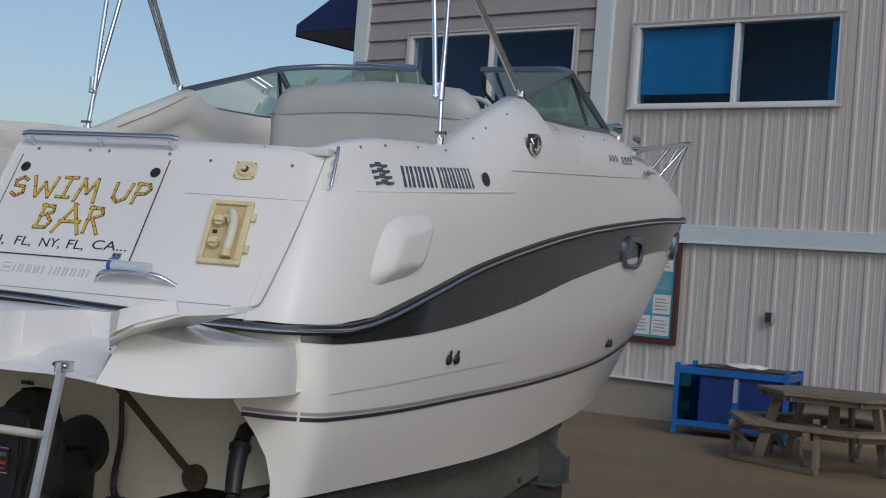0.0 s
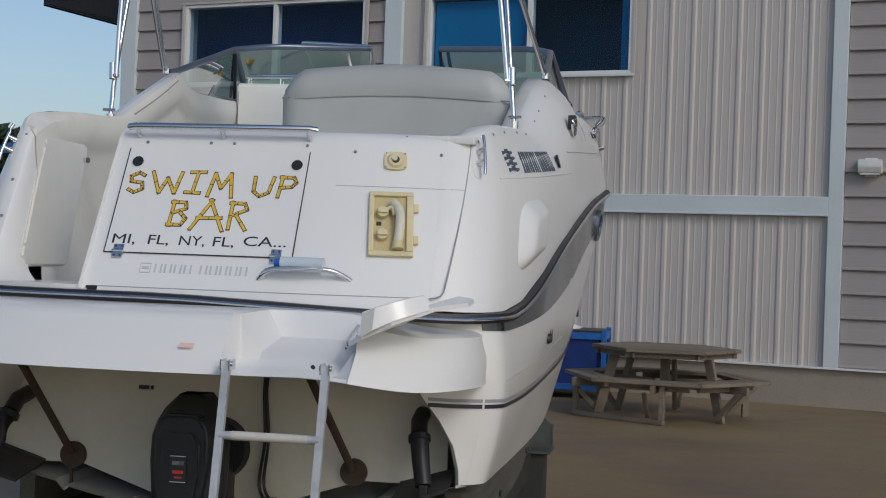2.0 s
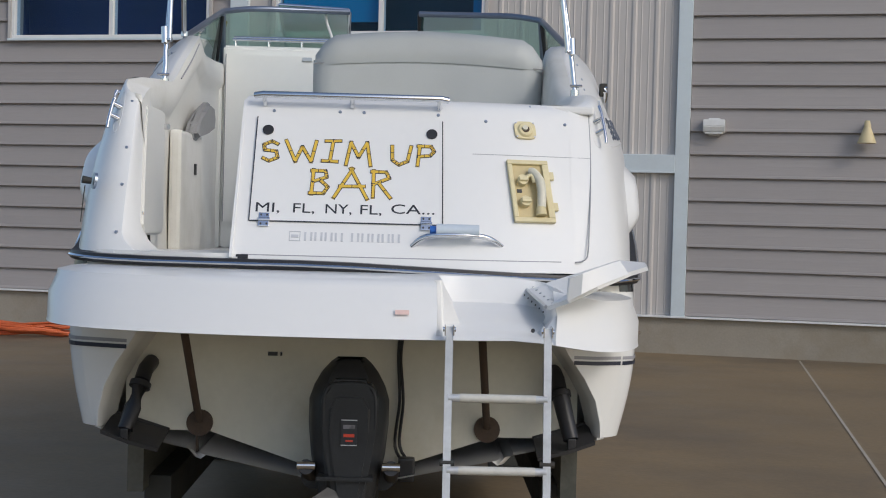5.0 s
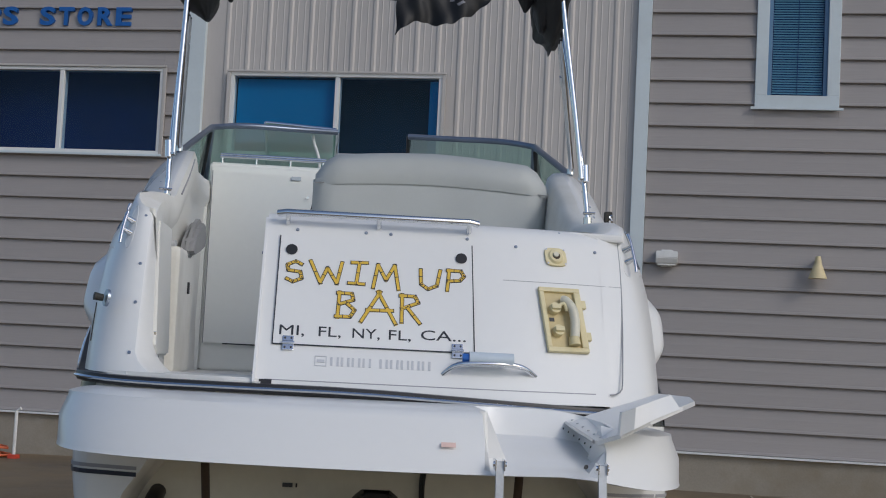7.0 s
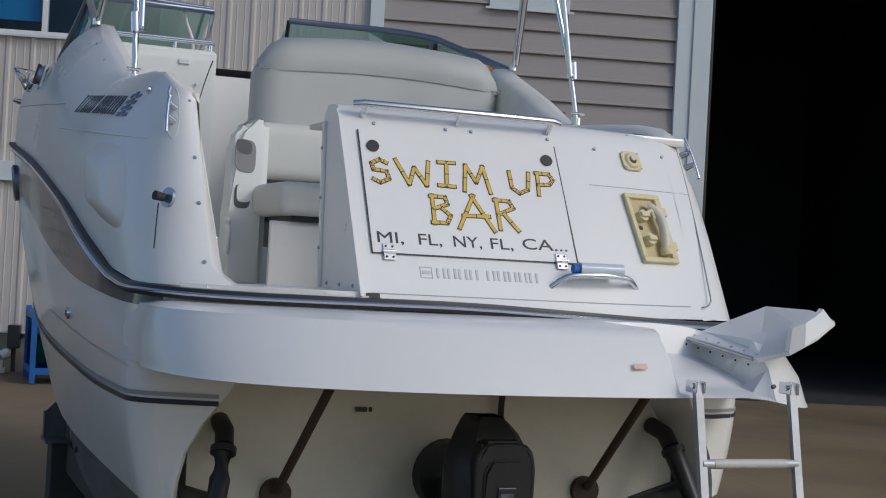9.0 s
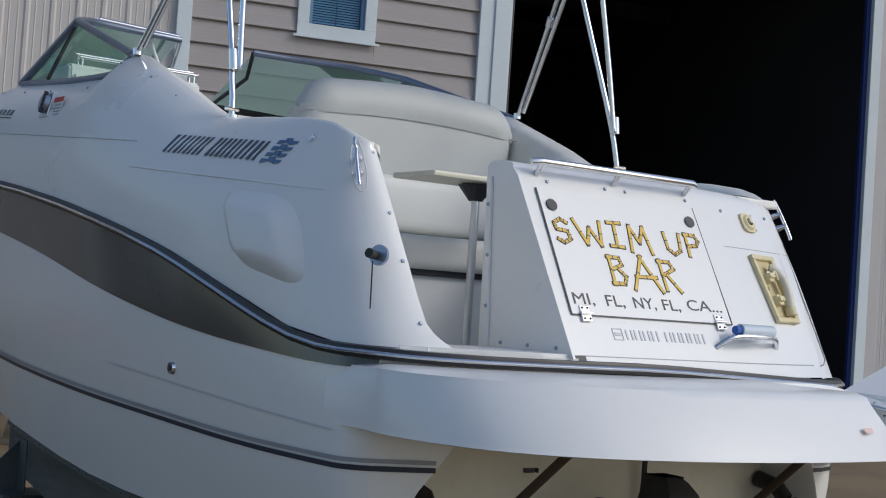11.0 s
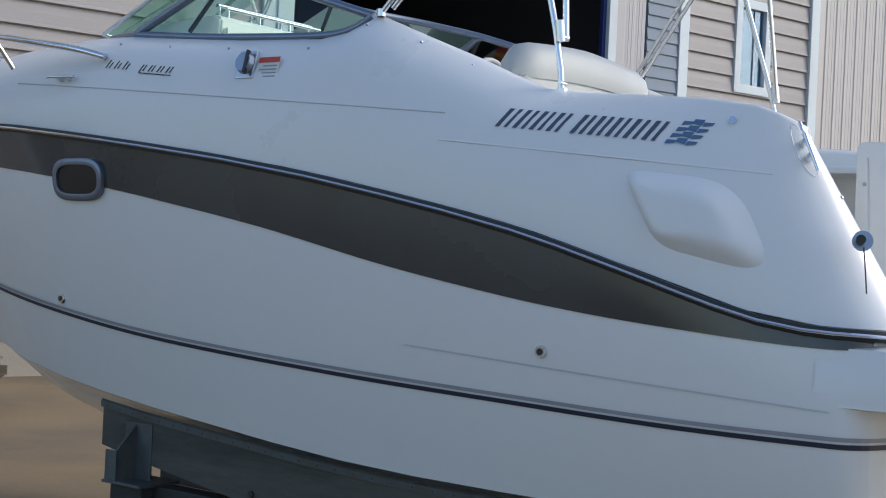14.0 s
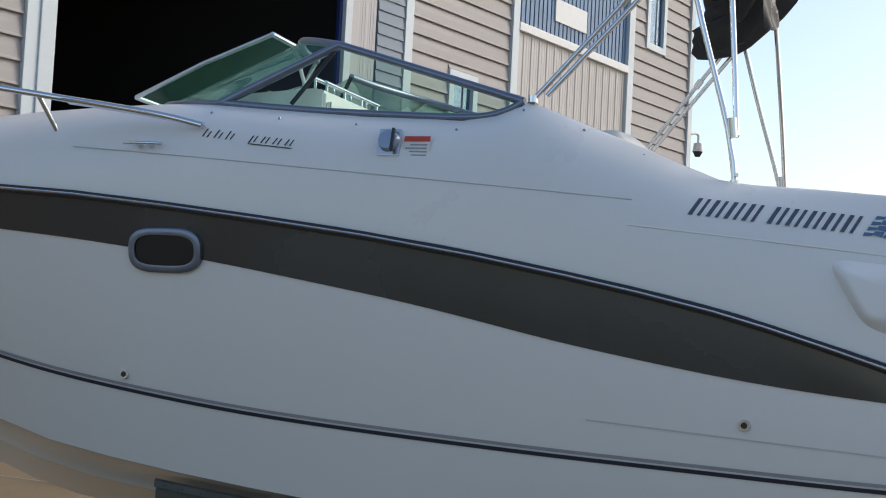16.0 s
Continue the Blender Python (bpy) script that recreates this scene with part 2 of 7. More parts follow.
def thing(name, label, category, m=None, group="", kind=""):
    ob = new(name)
    ob.empty_display_size = 0.1
    if m is not None:
        ob.matrix_basis = m
    return tagged(ob, label, category, group, kind)


def box(x0, x1, y0, y1, z0, z1, bevel=0.0, bm=None):
    bm = bm or bmesh.new()
    vs = [bm.verts.new((x, y, z)) for z in (z0, z1) for x, y in ((x0, y0), (x1, y0), (x1, y1), (x0, y1))]
    fs = [bm.faces.new([vs[i] for i in f]) for f in ((3, 2, 1, 0), (4, 5, 6, 7), (0, 1, 5, 4), (1, 2, 6, 5), (2, 3, 7, 6), (3, 0, 4, 7))]
    if bevel:
        es = list({e for f in fs for e in f.edges})
        bmesh.ops.bevel(bm, geom=es, offset=bevel, segments=2, affect="EDGES", profile=0.6)
    return bm


def loft(rows, closed=False, caps=False, bm=None):
    """A skin over rows of points, all of one length."""
    bm = bm or bmesh.new()
    vs = [[bm.verts.new(p) for p in row] for row in rows]
    n = len(rows[0])
    for a, b in zip(vs, vs[1:]):
        for i in range(n if closed else n - 1):
            j = (i + 1) % n
            bm.faces.new((a[i], a[j], b[j], b[i]))
    if caps:
        bm.faces.new(vs[0][::-1])
        bm.faces.new(vs[-1])
    bmesh.ops.remove_doubles(bm, verts=bm.verts, dist=1e-5)
    return bm


def prism(outline, axis, a, b, bevel=0.0, bm=None):
    """An outline of two coordinates, drawn out along an axis from a to b."""
    def at(p, v):
        q = list(p)
        q.insert(axis, v)
        return q
    bm = bm or bmesh.new()
    lo = [bm.verts.new(at(p, a)) for p in outline]
    hi = [bm.verts.new(at(p, b)) for p in outline]
    fs = [bm.faces.new(lo), bm.faces.new(hi[::-1])]
    n = len(outline)
    for i in range(n):
        j = (i + 1) % n
        fs.append(bm.faces.new((lo[i], hi[i], hi[j], lo[j])))
    if bevel:
        es = list({e for f in fs for e in f.edges})
        bmesh.ops.bevel(bm, geom=es, offset=bevel, segments=2, affect="EDGES")
    return bm


def tube(points, r, sides=10, bm=None, taper=None):
    """A round bar along points."""
    pts = [Vector(p) for p in points]
    rows = []
    up = Vector((0.13, 0.31, 0.94))
    for i, p in enumerate(pts):
        d = (pts[min(i + 1, len(pts) - 1)] - pts[max(i - 1, 0)]).normalized()
        u = d.cross(up).normalized() if abs(d.dot(up)) < 0.98 else d.cross(Vector((1, 0, 0))).normalized()
        w = d.cross(u)
        rr = r if taper is None else r + (taper - r) * i / (len(pts) - 1)
        rows.append([p + (u * math.cos(a) + w * math.sin(a)) * rr for a in (2 * math.pi * k / sides for k in range(sides))])
    return loft(rows, closed=True, caps=True, bm=bm)


def smoothline(points, n=8):
    """A rounded line through points."""
    pts = [Vector(p) for p in points]
    out = []
    for i in range(len(pts) - 1):
        p0, p1, p2, p3 = pts[max(i - 1, 0)], pts[i], pts[i + 1], pts[min(i + 2, len(pts) - 1)]
        for k in range(n):
            t = k / n
            out.append(0.5 * ((2 * p1) + (p2 - p0) * t + (2 * p0 - 5 * p1 + 4 * p2 - p3) * t * t + (3 * p1 - p0 - 3 * p2 + p3) * t ** 3))
    out.append(pts[-1])
    return out


def disc(centre, normal, r, depth, sides=20, bm=None, r2=None):
    c, d = Vector(centre), Vector(normal).normalized()
    q = d.to_track_quat("Z", "Y")
    rows = []
    for h, rr in ((0, r), (depth, r if r2 is None else r2)):
        rows.append([c + d * h + q @ Vector((math.cos(a) * rr, math.sin(a) * rr, 0)) for a in (2 * math.pi * k / sides for k in range(sides))])
    return loft(rows, closed=True, caps=True, bm=bm)


def curve(pairs):
    """A smooth function through (y, value) pairs."""
    ys = [p[0] for p in pairs]
    vs = [p[1] for p in pairs]

    def at(y):
        if y <= ys[0]:
            return vs[0]
        if y >= ys[-1]:
            return vs[-1]
        i = max(k for k in range(len(ys) - 1) if ys[k] <= y)
        h = ys[i + 1] - ys[i]
        t = (y - ys[i]) / h

        def slope(k):
            a, b = max(k - 1, 0), min(k + 1, len(ys) - 1)
            return (vs[b] - vs[a]) / (ys[b] - ys[a])
        m0, m1 = slope(i) * h, slope(i + 1) * h
        return (2 * t ** 3 - 3 * t * t + 1) * vs[i] + (t ** 3 - 2 * t * t + t) * m0 + (-2 * t ** 3 + 3 * t * t) * vs[i + 1] + (t ** 3 - t * t) * m1
    return at


def lettering(name, body, size, mat, parent, m, extrude=0.002, shear=0.0, width=None, offset=0.0, label=""):
    """Words as a mesh, centred on m, drawn in its x-y plane."""
    cu = bpy.data.curves.new(name, "FONT")
    cu.body, cu.size, cu.extrude, cu.shear, cu.offset = body, size, extrude, shear, offset
    cu.align_x, cu.align_y = "CENTER", "CENTER"
    cu.resolution_u = 3
    tmp = bpy.data.objects.new(name, cu)
    me = bpy.data.meshes.new_from_object(tmp)
    bpy.data.objects.remove(tmp)
    xs = [v.co.x for v in me.vertices]
    if width:
        k = width / (max(xs) - min(xs))
        for v in me.vertices:
            v.co.x *= k
    me.name = name
    me.materials.append(mat)
    ob = new(name, me)
    ob.parent = parent
    ob.matrix_basis = m
    return tagged(ob, label)

# ---- ground and building ----
WY = 14.04          # front face of the building
TOP = 10.6          # eaves
ground_bm = bmesh.new()
# one sheet, finer near the boat
gx = [-900, -300, -100, -40, -20] + [-14 + 1.5 * i for i in range(28)] + [40, 100, 300, 900]
gy = [-900, -300, -100, -40, -20] + [-10 + 1.5 * i for i in range(16)] + [20, 40, 100, 300, 900]


def ground_z(x, y):
    # the yard falls a little towards the far left end of the wall
    fall = max(0.0, min(1.0, (-x - 3.0) / 6.0)) * max(0.0, min(1.0, (y - 6.0) / 6.0))
    return -0.12 * fall - 0.004


loft([[(x, y, ground_z(x, y)) for x in gx] for y in gy], bm=ground_bm)
tagged(part("ground", ground_bm, GROUND, smooth=60), "damp sandy-brown concrete yard with dark wet stains", "ground", kind="structure")
jb = loft([[(2.03 + 0.05 * (13.9 - y) - 0.012, y, 0.001), (2.03 + 0.05 * (13.9 - y) + 0.012, y, 0.001)] for y in [13.9 - 0.5 * i for i in range(26)]])
tagged(part("ground_joint", jb, JOINT), "pale filled joint in the concrete yard", "joint", kind="structure")

building = thing("wall_front", "long building front of taupe lap siding and cream ribbed steel", "wall", kind="structure")


def wall_core(x0, x1, z0, z1, holes, name="backing"):
    """A thick wall with openings."""
    zs = sorted({z0, z1, *[h[2] for h in holes], *[h[3] for h in holes]})
    bm = bmesh.new()
    for a, b in zip(zs, zs[1:]):
        cuts = sorted((h[0], h[1]) for h in holes if h[2] < b - 1e-4 and h[3] > a + 1e-4)
        x = x0
        for c, d in cuts + [(x1, x1)]:
            if c > x + 1e-4:
                box(x, c, WY + 0.05, WY + 0.30, a, b, bm=bm)
            x = max(x, d)
    return part(name, bm, RIBS if name == "steel_backing" else SIDING, building)


WIN1 = (-8.93, -5.93, 4.03, 5.21)
WIN2 = (-4.97, -2.08, 4.06, 5.17)
WIN3 = (1.92, 2.95, 4.83, 6.65)
WIN4 = (13.60, 14.53, 4.60, 6.20)
WIN6 = (21.35, 22.35, 8.10, 9.75)
WIN7 = (21.65, 22.50, 4.20, 5.75)
PANELWIN = (15.85, 20.45, 7.50, 9.95)
BASE = 0.466
wall_core(-10.0, -5.4, BASE, TOP, [WIN1])
wall_core(-5.4, 0.5, BASE, TOP, [WIN2], "steel_backing")
wall_core(0.5, 4.55, BASE, TOP, [WIN3])
wall_core(12.25, 15.7, BASE, TOP, [WIN4])
wall_core(15.7, 20.6, BASE, TOP, [PANELWIN], "steel_backing")
wall_core(20.6, 23.85, BASE, TOP, [WIN6, WIN7])
part("lintel", box(4.55, 12.25, WY + 0.05, WY + 0.30, 8.2, TOP), RIBS, building)
part("gable_side", box(-10.0, -9.75, WY + 0.30, WY + 16, 0, TOP), SIDING, building)
part("gable_side", box(23.6, 23.85, WY + 0.30, WY + 16, 0, TOP), SIDING, building)
part("rear_side", box(-10.0, 23.85, WY + 16, WY + 16.25, 0, TOP), SIDING, building)
part("eaves_roof", box(-10.4, 24.2, WY - 0.45, WY + 16.7, TOP + 0.01, TOP + 0.25, 0.03), TRIM, building)
for a, b in ((-10.0, 4.55), (12.25, 23.85)):
    part("foundation", box(a, b, WY + 0.02, WY + 0.32, -0.3, BASE - 0.012, 0.008), CONCRETE, building, "bare concrete foundation strip")
    part("base_flashing", box(a, b, WY - 0.045, WY + 0.04, BASE - 0.012, BASE + 0.012, 0.004), WFRAME, building)

# lap siding, course by course
COURSE = 0.292
course_meshes = {}


def course(x0, x1, z, h):
    key = (round(x1 - x0, 3), round(h, 3))
    if key not in course_meshes:
        w = x1 - x0
        prof = [(0.0, 0.0), (-0.030, 0.0), (-0.047, 0.004), (-0.050, 0.010), (-0.045, 0.036), (-0.041, 0.040), (-0.028, h * 0.55), (-0.008, h - 0.014), (-0.002, h - 0.012), (0.0, h)]
        bm = prism(prof, 0, 0, w)
        bmesh.ops.recalc_face_normals(bm, faces=bm.faces)
        me = bpy.data.meshes.new("siding_board")
        bm.to_mesh(me)
        bm.free()
        me.materials.append(SIDING)
        course_meshes[key] = me
    ob = new("siding_board", course_meshes[key])
    ob.parent = building
    ob.location = (x0, WY + 0.05, z)


def lap_wall(x0, x1, holes):
    z = BASE + 0.014
    while z < TOP - 0.02:
        h = min(COURSE, TOP - z)
        spans = [(x0, x1)]
        for a, b, c, d in holes:
            if c < z + h - 0.02 and d > z + 0.02:
                spans = [s for x, y in spans for s in ((x, min(a, y)), (max(b, x), y)) if s[1] - s[0] > 0.02]
        for a, b in spans:
            course(a, b, z, h)
        for a, b, c, d in holes:
            if z + 0.03 < c < z + h - 0.02:
                course(a, b, z, c - z - 0.002)
            if z + 0.03 < d < z + h - 0.03:
                course(a, b, d + 0.002, z + h - d - 0.002)
        z += COURSE


def ribbed(x0, x1, z0, z1, holes, pitch=0.29, parent=None, mat=None, name="ribbed_sheet", y=WY + 0.05, depth=0.027, rib=0.05):
    """Upright steel sheets with raised ribs, cut round the openings."""
    parent = parent or building
    zs = sorted({z0, z1, *[min(max(h[2], z0), z1) for h in holes], *[min(max(h[3], z0), z1) for h in holes]})
    bm = bmesh.new()
    for a, b in zip(zs, zs[1:]):
        if b - a < 1e-4:
            continue
        cuts = sorted((h[0], h[1]) for h in holes if h[2] < b - 1e-4 and h[3] > a + 1e-4)
        x = x0
        for c, d in cuts + [(x1, x1)]:
            if c > x + 1e-4:
                line = [(x, 0.012)]
                k = math.ceil((x - x0 + rib) / pitch)
                while x0 + k * pitch < c - rib:
                    m = x0 + k * pitch
                    line += [(m - rib * 0.8, 0.012), (m - rib * 0.35, depth), (m + rib * 0.35, depth), (m + rib * 0.8, 0.012)]
                    for q in (0.33, 0.66):
                        if m + q * pitch < c - rib:
                            line += [(m + q * pitch - 0.012, 0.012), (m + q * pitch, 0.017), (m + q * pitch + 0.012, 0.012)]
                    k += 1
                line.append((c, 0.012))
                loft([[(px, y - py, a) for px, py in line], [(px, y - py, b) for px, py in line]], bm=bm)
            x = max(x, d)
    return part(name, bm, mat or RIBS, parent)


lap_wall(-9.80, -5.62, [WIN1])
lap_wall(0.61, 4.36, [WIN3])
lap_wall(12.40, 15.62, [WIN4])
lap_wall(20.72, 23.70, [WIN6, WIN7])
ribbed(-5.36, 0.43, 2.52, TOP, [WIN2])
ribbed(-5.36, 0.43, BASE + 0.013, 2.30, [])
ribbed(15.85, 20.45, BASE + 0.013, 7.38, [], pitch=0.30)

# trims
for n, (a, b, c, d) in enumerate(((-10.06, -9.80, BASE, TOP), (-5.62, -5.36, BASE, TOP), (0.43, 0.605, BASE, TOP), (4.36, 4.56, BASE, TOP),
                                 (12.18, 12.40, 0, TOP), (15.62, 15.85, BASE, TOP), (20.45, 20.72, BASE, TOP), (23.68, 23.90, BASE, TOP))):
    part("corner_trim", box(a, b, WY - 0.035, WY + 0.05, c, d, 0.006), TRIM, building, "pale blue-white upright trim board")
part("girt_trim", box(-5.36, 0.43, WY - 0.04, WY + 0.05, 2.30, 2.52, 0.008), TRIM, building, "pale blue-white horizontal trim rail")
part("drip_edge", box(-5.36, 0.43, WY - 0.05, WY - 0.03, 2.285, 2.31, 0.003), TRIM, building)
part("panel_sill", box(15.85, 20.45, WY - 0.05, WY + 0.05, 7.36, 7.52, 0.008), WFRAME, building)
# bay jambs
part("bay_jamb", box(4.56, 4.80, WY - 0.06, WY + 0.45, 0, 8.2, 0.01), TRIM, building, "pale jamb of the open shed bay")
part("bay_jamb", box(4.80, 4.86, WY + 0.02, WY + 0.5, 0, 8.2, 0.01), BLACK, building)
part("column_edge", box(10.50, 10.57, WY + 0.05, WY + 0.12, 0, 8.2, 0.006), AWNING, building, "dark navy edge of the bay column")
part("column_trim", box(10.57, 10.74, WY - 0.02, WY + 0.12, 0, 8.2, 0.006), TRIM, building)
ribbed(10.74, 11.40, 0.02, 8.2, [], pitch=0.22, y=WY + 0.02, name="bay_column", mat=COLUMN, depth=0.010, rib=0.035)
part("column_core", box(10.745, 11.395, WY + 0.025, WY + 0.12, 0, 8.2), COLUMN, building)
part("column_gap", box(11.40, 11.435, WY + 0.06, WY + 0.4, 0, 8.2), BLACK, building)
# lapped siding return; the blue-grey colour holds its shade
part("sliding_door_edge", box(11.435, 12.18, WY + 0.02, WY + 0.35, 0.02, 8.2, 0.004), LAP_SHADE, building, "lapped siding beside the bay, its blue shade painted in")
lap_me = None
for i in range(41):
    if lap_me is None:
        q = part("lap_board", prism([(WY + 0.02, 0.0), (WY - 0.018, 0.0), (WY - 0.018, 0.012), (WY + 0.004, 0.196), (WY + 0.02, 0.196)], 0, 11.44, 12.175), LAP_SHADE, building)
        lap_me = q.data
    else:
        q = new("lap_board", lap_me)
        q.parent = building
    q.location.z = 0.05 + 0.198 * i

# shed inside the bay; its unlit look is painted as near-black surfaces
shed = thing("shed_interior", "open shed bay interior, its shade painted near-black", "interior", kind="structure")
part("shed_side", box(4.40, 4.56, WY + 0.3, WY + 15, 0, 8.4), SHED_SHADE, shed)
part("shed_side", box(12.0, 12.16, WY + 0.36, WY + 15, 0, 8.4), SHED_SHADE, shed)
part("shed_back", box(4.40, 12.16, WY + 15, WY + 15.2, 0, 8.4), SHED_SHADE, shed)
part("shed_ceiling", box(4.40, 12.16, WY + 0.3, WY + 15.2, 8.4, 8.5), SHED_SHADE, shed)
part("shed_floor", box(4.56, 12.0, WY + 0.3, WY + 15, -0.05, 0.006), SHED_SHADE, shed)
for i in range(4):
    part("roof_beam", box(4.56, 12.0, WY + 2.5 + 3 * i, WY + 2.7 + 3 * i, 7.7, 8.0), SHED_SHADE, shed)


def window(name, w, label, mullion=True, fw=0.045, inside=None, shade=None, cat="window", face=None, ledges=True):
    """A framed window: frame bars, panes, a dark room or blind behind."""
    x0, x1, z0, z1 = w
    ob = thing(name, label, cat, kind="structure")
    yf, yb = WY - 0.02, WY + 0.14
    face = face or WFRAME
    fr = part("window_frame", box(x0, x1, yf, yb, z1 - fw, z1, 0.006), face, ob)
    part("frame_bar", box(x0, x1, yf, yb, z0, z0 + fw, 0.006), face, fr)
    part("frame_bar", box(x0, x0 + fw, yf, yb, z0 + fw, z1 - fw, 0.006), face, fr)
    part("frame_bar", box(x1 - fw, x1, yf, yb, z0 + fw, z1 - fw, 0.006), face, fr)
    if ledges:
        part("window_sill", box(x0 - 0.05, x1 + 0.05, WY - 0.05, WY - 0.021, z0 - 0.035, z0 - 0.002, 0.005), TRIM, ob)
        part("head_flashing", box(x0 - 0.05, x1 + 0.05, WY - 0.045, WY - 0.02, z1 + 0.002, z1 + 0.03, 0.005), RIBS, ob)
    if mullion:
        part("side_casing", box(x0 - 0.05, x0 - 0.001, WY - 0.035, WY - 0.005, z0, z1, 0.004), RIBS, ob)
        part("side_casing", box(x1 + 0.001, x1 + 0.05, WY - 0.035, WY - 0.005, z0, z1, 0.004), RIBS, ob)
    xm = (x0 + x1) / 2 + 0.03
    spans = [(x0 + fw, x1 - fw)]
    if mullion:
        part("mullion", box(xm - 0.03, xm + 0.03, yf + 0.01, yb, z0 + fw, z1 - fw, 0.005), WFRAME, fr)
        spans = [(x0 + fw, xm - 0.03), (xm + 0.03, x1 - fw)]
    for a, b in spans:
        g = part("pane", box(a, b, WY + 0.05, WY + 0.056, z0 + fw, z1 - fw), PANE, ob)
        g.visible_shadow = False
    part("room_back", box(x0 - 0.3, x1 + 0.3, WY + 0.9, WY + 0.95, z0 - 0.3, z1 + 0.3), inside or NAVYSHADE, ob)
    for q in (box(x0 - 0.3, x0 - 0.25, WY + 0.3, WY + 0.9, z0 - 0.3, z1 + 0.3), box(x1 + 0.25, x1 + 0.3, WY + 0.3, WY + 0.9, z0 - 0.3, z1 + 0.3),
              box(x0 - 0.25, x1 + 0.25, WY + 0.3, WY + 0.9, z1 + 0.25, z1 + 0.3), box(x0 - 0.25, x1 + 0.25, WY + 0.3, WY + 0.9, z0 - 0.3, z0 - 0.25)):
        part("room_side", q, NAVYSHADE, ob)
    for a, b, c, d in shade or ():
        part("roller_shade", box(a, b, WY + 0.10, WY + 0.106, c, d), SHADE, ob, "bright blue roller shade")
    return ob


window("window_1", WIN1, "white-framed sliding store window with dark navy film")
window("window_2", WIN2, "white-framed sliding window with bright blue shade half drawn", inside=TEALROOM, shade=[(-4.90, -3.54, 4.24, 5.10), (-2.26, -2.15, 4.13, 5.10)])


def blind_window(name, w, label, slats=True):
    ob = window(name, w, label, mullion=False, fw=0.15, face=TRIM, ledges=slats)
    x0, x1, z0, z1 = w
    if not slats:
        xm = x0 + 0.58 * (x1 - x0)
        part("drawn_shade", box(x0 + 0.15, x1 - 0.15, WY + 0.075, WY + 0.080, z0 + 0.15, z1 - 0.15), GREYSHADE, ob, "grey drawn window shade")
        part("meeting_stile", box(xm - 0.012, xm + 0.012, WY + 0.035, WY + 0.05, z0 + 0.15, z1 - 0.15, 0.003), SLATE, ob)
        return ob
    part("sash", box(x0 + 0.15, x0 + 0.20, WY + 0.02, WY + 0.12, z0 + 0.15, z1 - 0.15, 0.004), STRIPEBLUE, ob)
    part("sash", box(x1 - 0.20, x1 - 0.15, WY + 0.02, WY + 0.12, z0 + 0.15, z1 - 0.15, 0.004), STRIPEBLUE, ob)
    part("sash", box(x0 + 0.20, x1 - 0.20, WY + 0.02, WY + 0.12, z1 - 0.22, z1 - 0.15, 0.004), STRIPEBLUE, ob)
    if slats:
        z = z0 + 0.18
        me = None
        while z < z1 - 0.24:
            if me is None:
                q = part("blind_slat", prism([(WY + 0.060, 0.0), (WY + 0.082, 0.021), (WY + 0.083, 0.024), (WY + 0.059, 0.004)], 0, x0 + 0.21, x1 - 0.21), BLINDS, ob)
                me = q.data
            else:
                q = new("blind_slat", me)
                q.parent = ob
            q.location.z = z
            z += 0.032
        part("blind_cord", tube([((x0 + x1) / 2, WY + 0.058, z0 + 0.18), ((x0 + x1) / 2, WY + 0.058, z1 - 0.2)], 0.005, 6), NAVYSHADE, ob)
    return ob


blind_window("window_3", WIN3, "tall white-framed window with teal louvre blind")
blind_window("window_4", WIN4, "tall white-framed window beside the shed bay", slats=False)
blind_window("window_6", WIN6, "upper white-framed window near the building corner", slats=False)
blind_window("window_7", WIN7, "lower white-framed window near the building corner", slats=False)
pw = thing("window_5", "wide opening with blue slatted shutters over ribbed panel", "shutter", kind="structure")
x = PANELWIN[0] + 0.02
slat_me = None
while x < PANELWIN[1] - 0.05:
    if slat_me is None:
        q = part("shutter_slat", box(0, 0.125, WY + 0.05, WY + 0.075, PANELWIN[2], PANELWIN[3], 0.006), STRIPEBLUE, pw)
        slat_me = q.data
    else:
        q = new("shutter_slat", slat_me)
        q.parent = pw
    q.location.x = x
    x += 0.165
part("shutter_back", box(PANELWIN[0], PANELWIN[1], WY + 0.12, WY + 0.14, PANELWIN[2], PANELWIN[3]), NAVYSHADE, pw)
part("white_notice", box(17.3, 18.6, WY + 0.02, WY + 0.045, 7.85, 8.3), WFRAME, pw)

# ---- things on the front ----


def store_sign():
    ob = thing("store_sign", "royal blue raised letters on the lap siding", "sign", pose(-7.95, WY + 0.008, 5.90))
    for k, ch in enumerate("SHIPS STORE"):
        if ch != " ":
            lettering("letter", ch, 0.34, SIGNBLUE, ob, pose(-1.38 + 0.276 * k, 0, 0, 90), extrude=0.03, width=0.10 if ch == "I" else 0.22, offset=0.012)
    return ob


store_sign()


def lamp_box(x, z):
    ob = thing("wall_lamp", "small white box lamp on lap siding", "lamp", pose(x, WY + 0.014, z), "box lamps on the wall")
    b = part("housing", prism([(0, -0.085), (-0.12, -0.07), (-0.15, 0.0), (-0.14, 0.085), (0, 0.09)], 0, -0.135, 0.135, 0.008), LAMPWHITE, ob)
    part("lens", box(-0.11, 0.11, -0.12, -0.03, -0.095, -0.075, 0.004), PAPER, b)
    part("wall_plate", box(-0.07, 0.07, -0.004, 0.012, -0.11, 0.11, 0.004), WFRAME, ob)


lamp_box(0.905, 2.88)
lamp_box(3.985, 2.86)


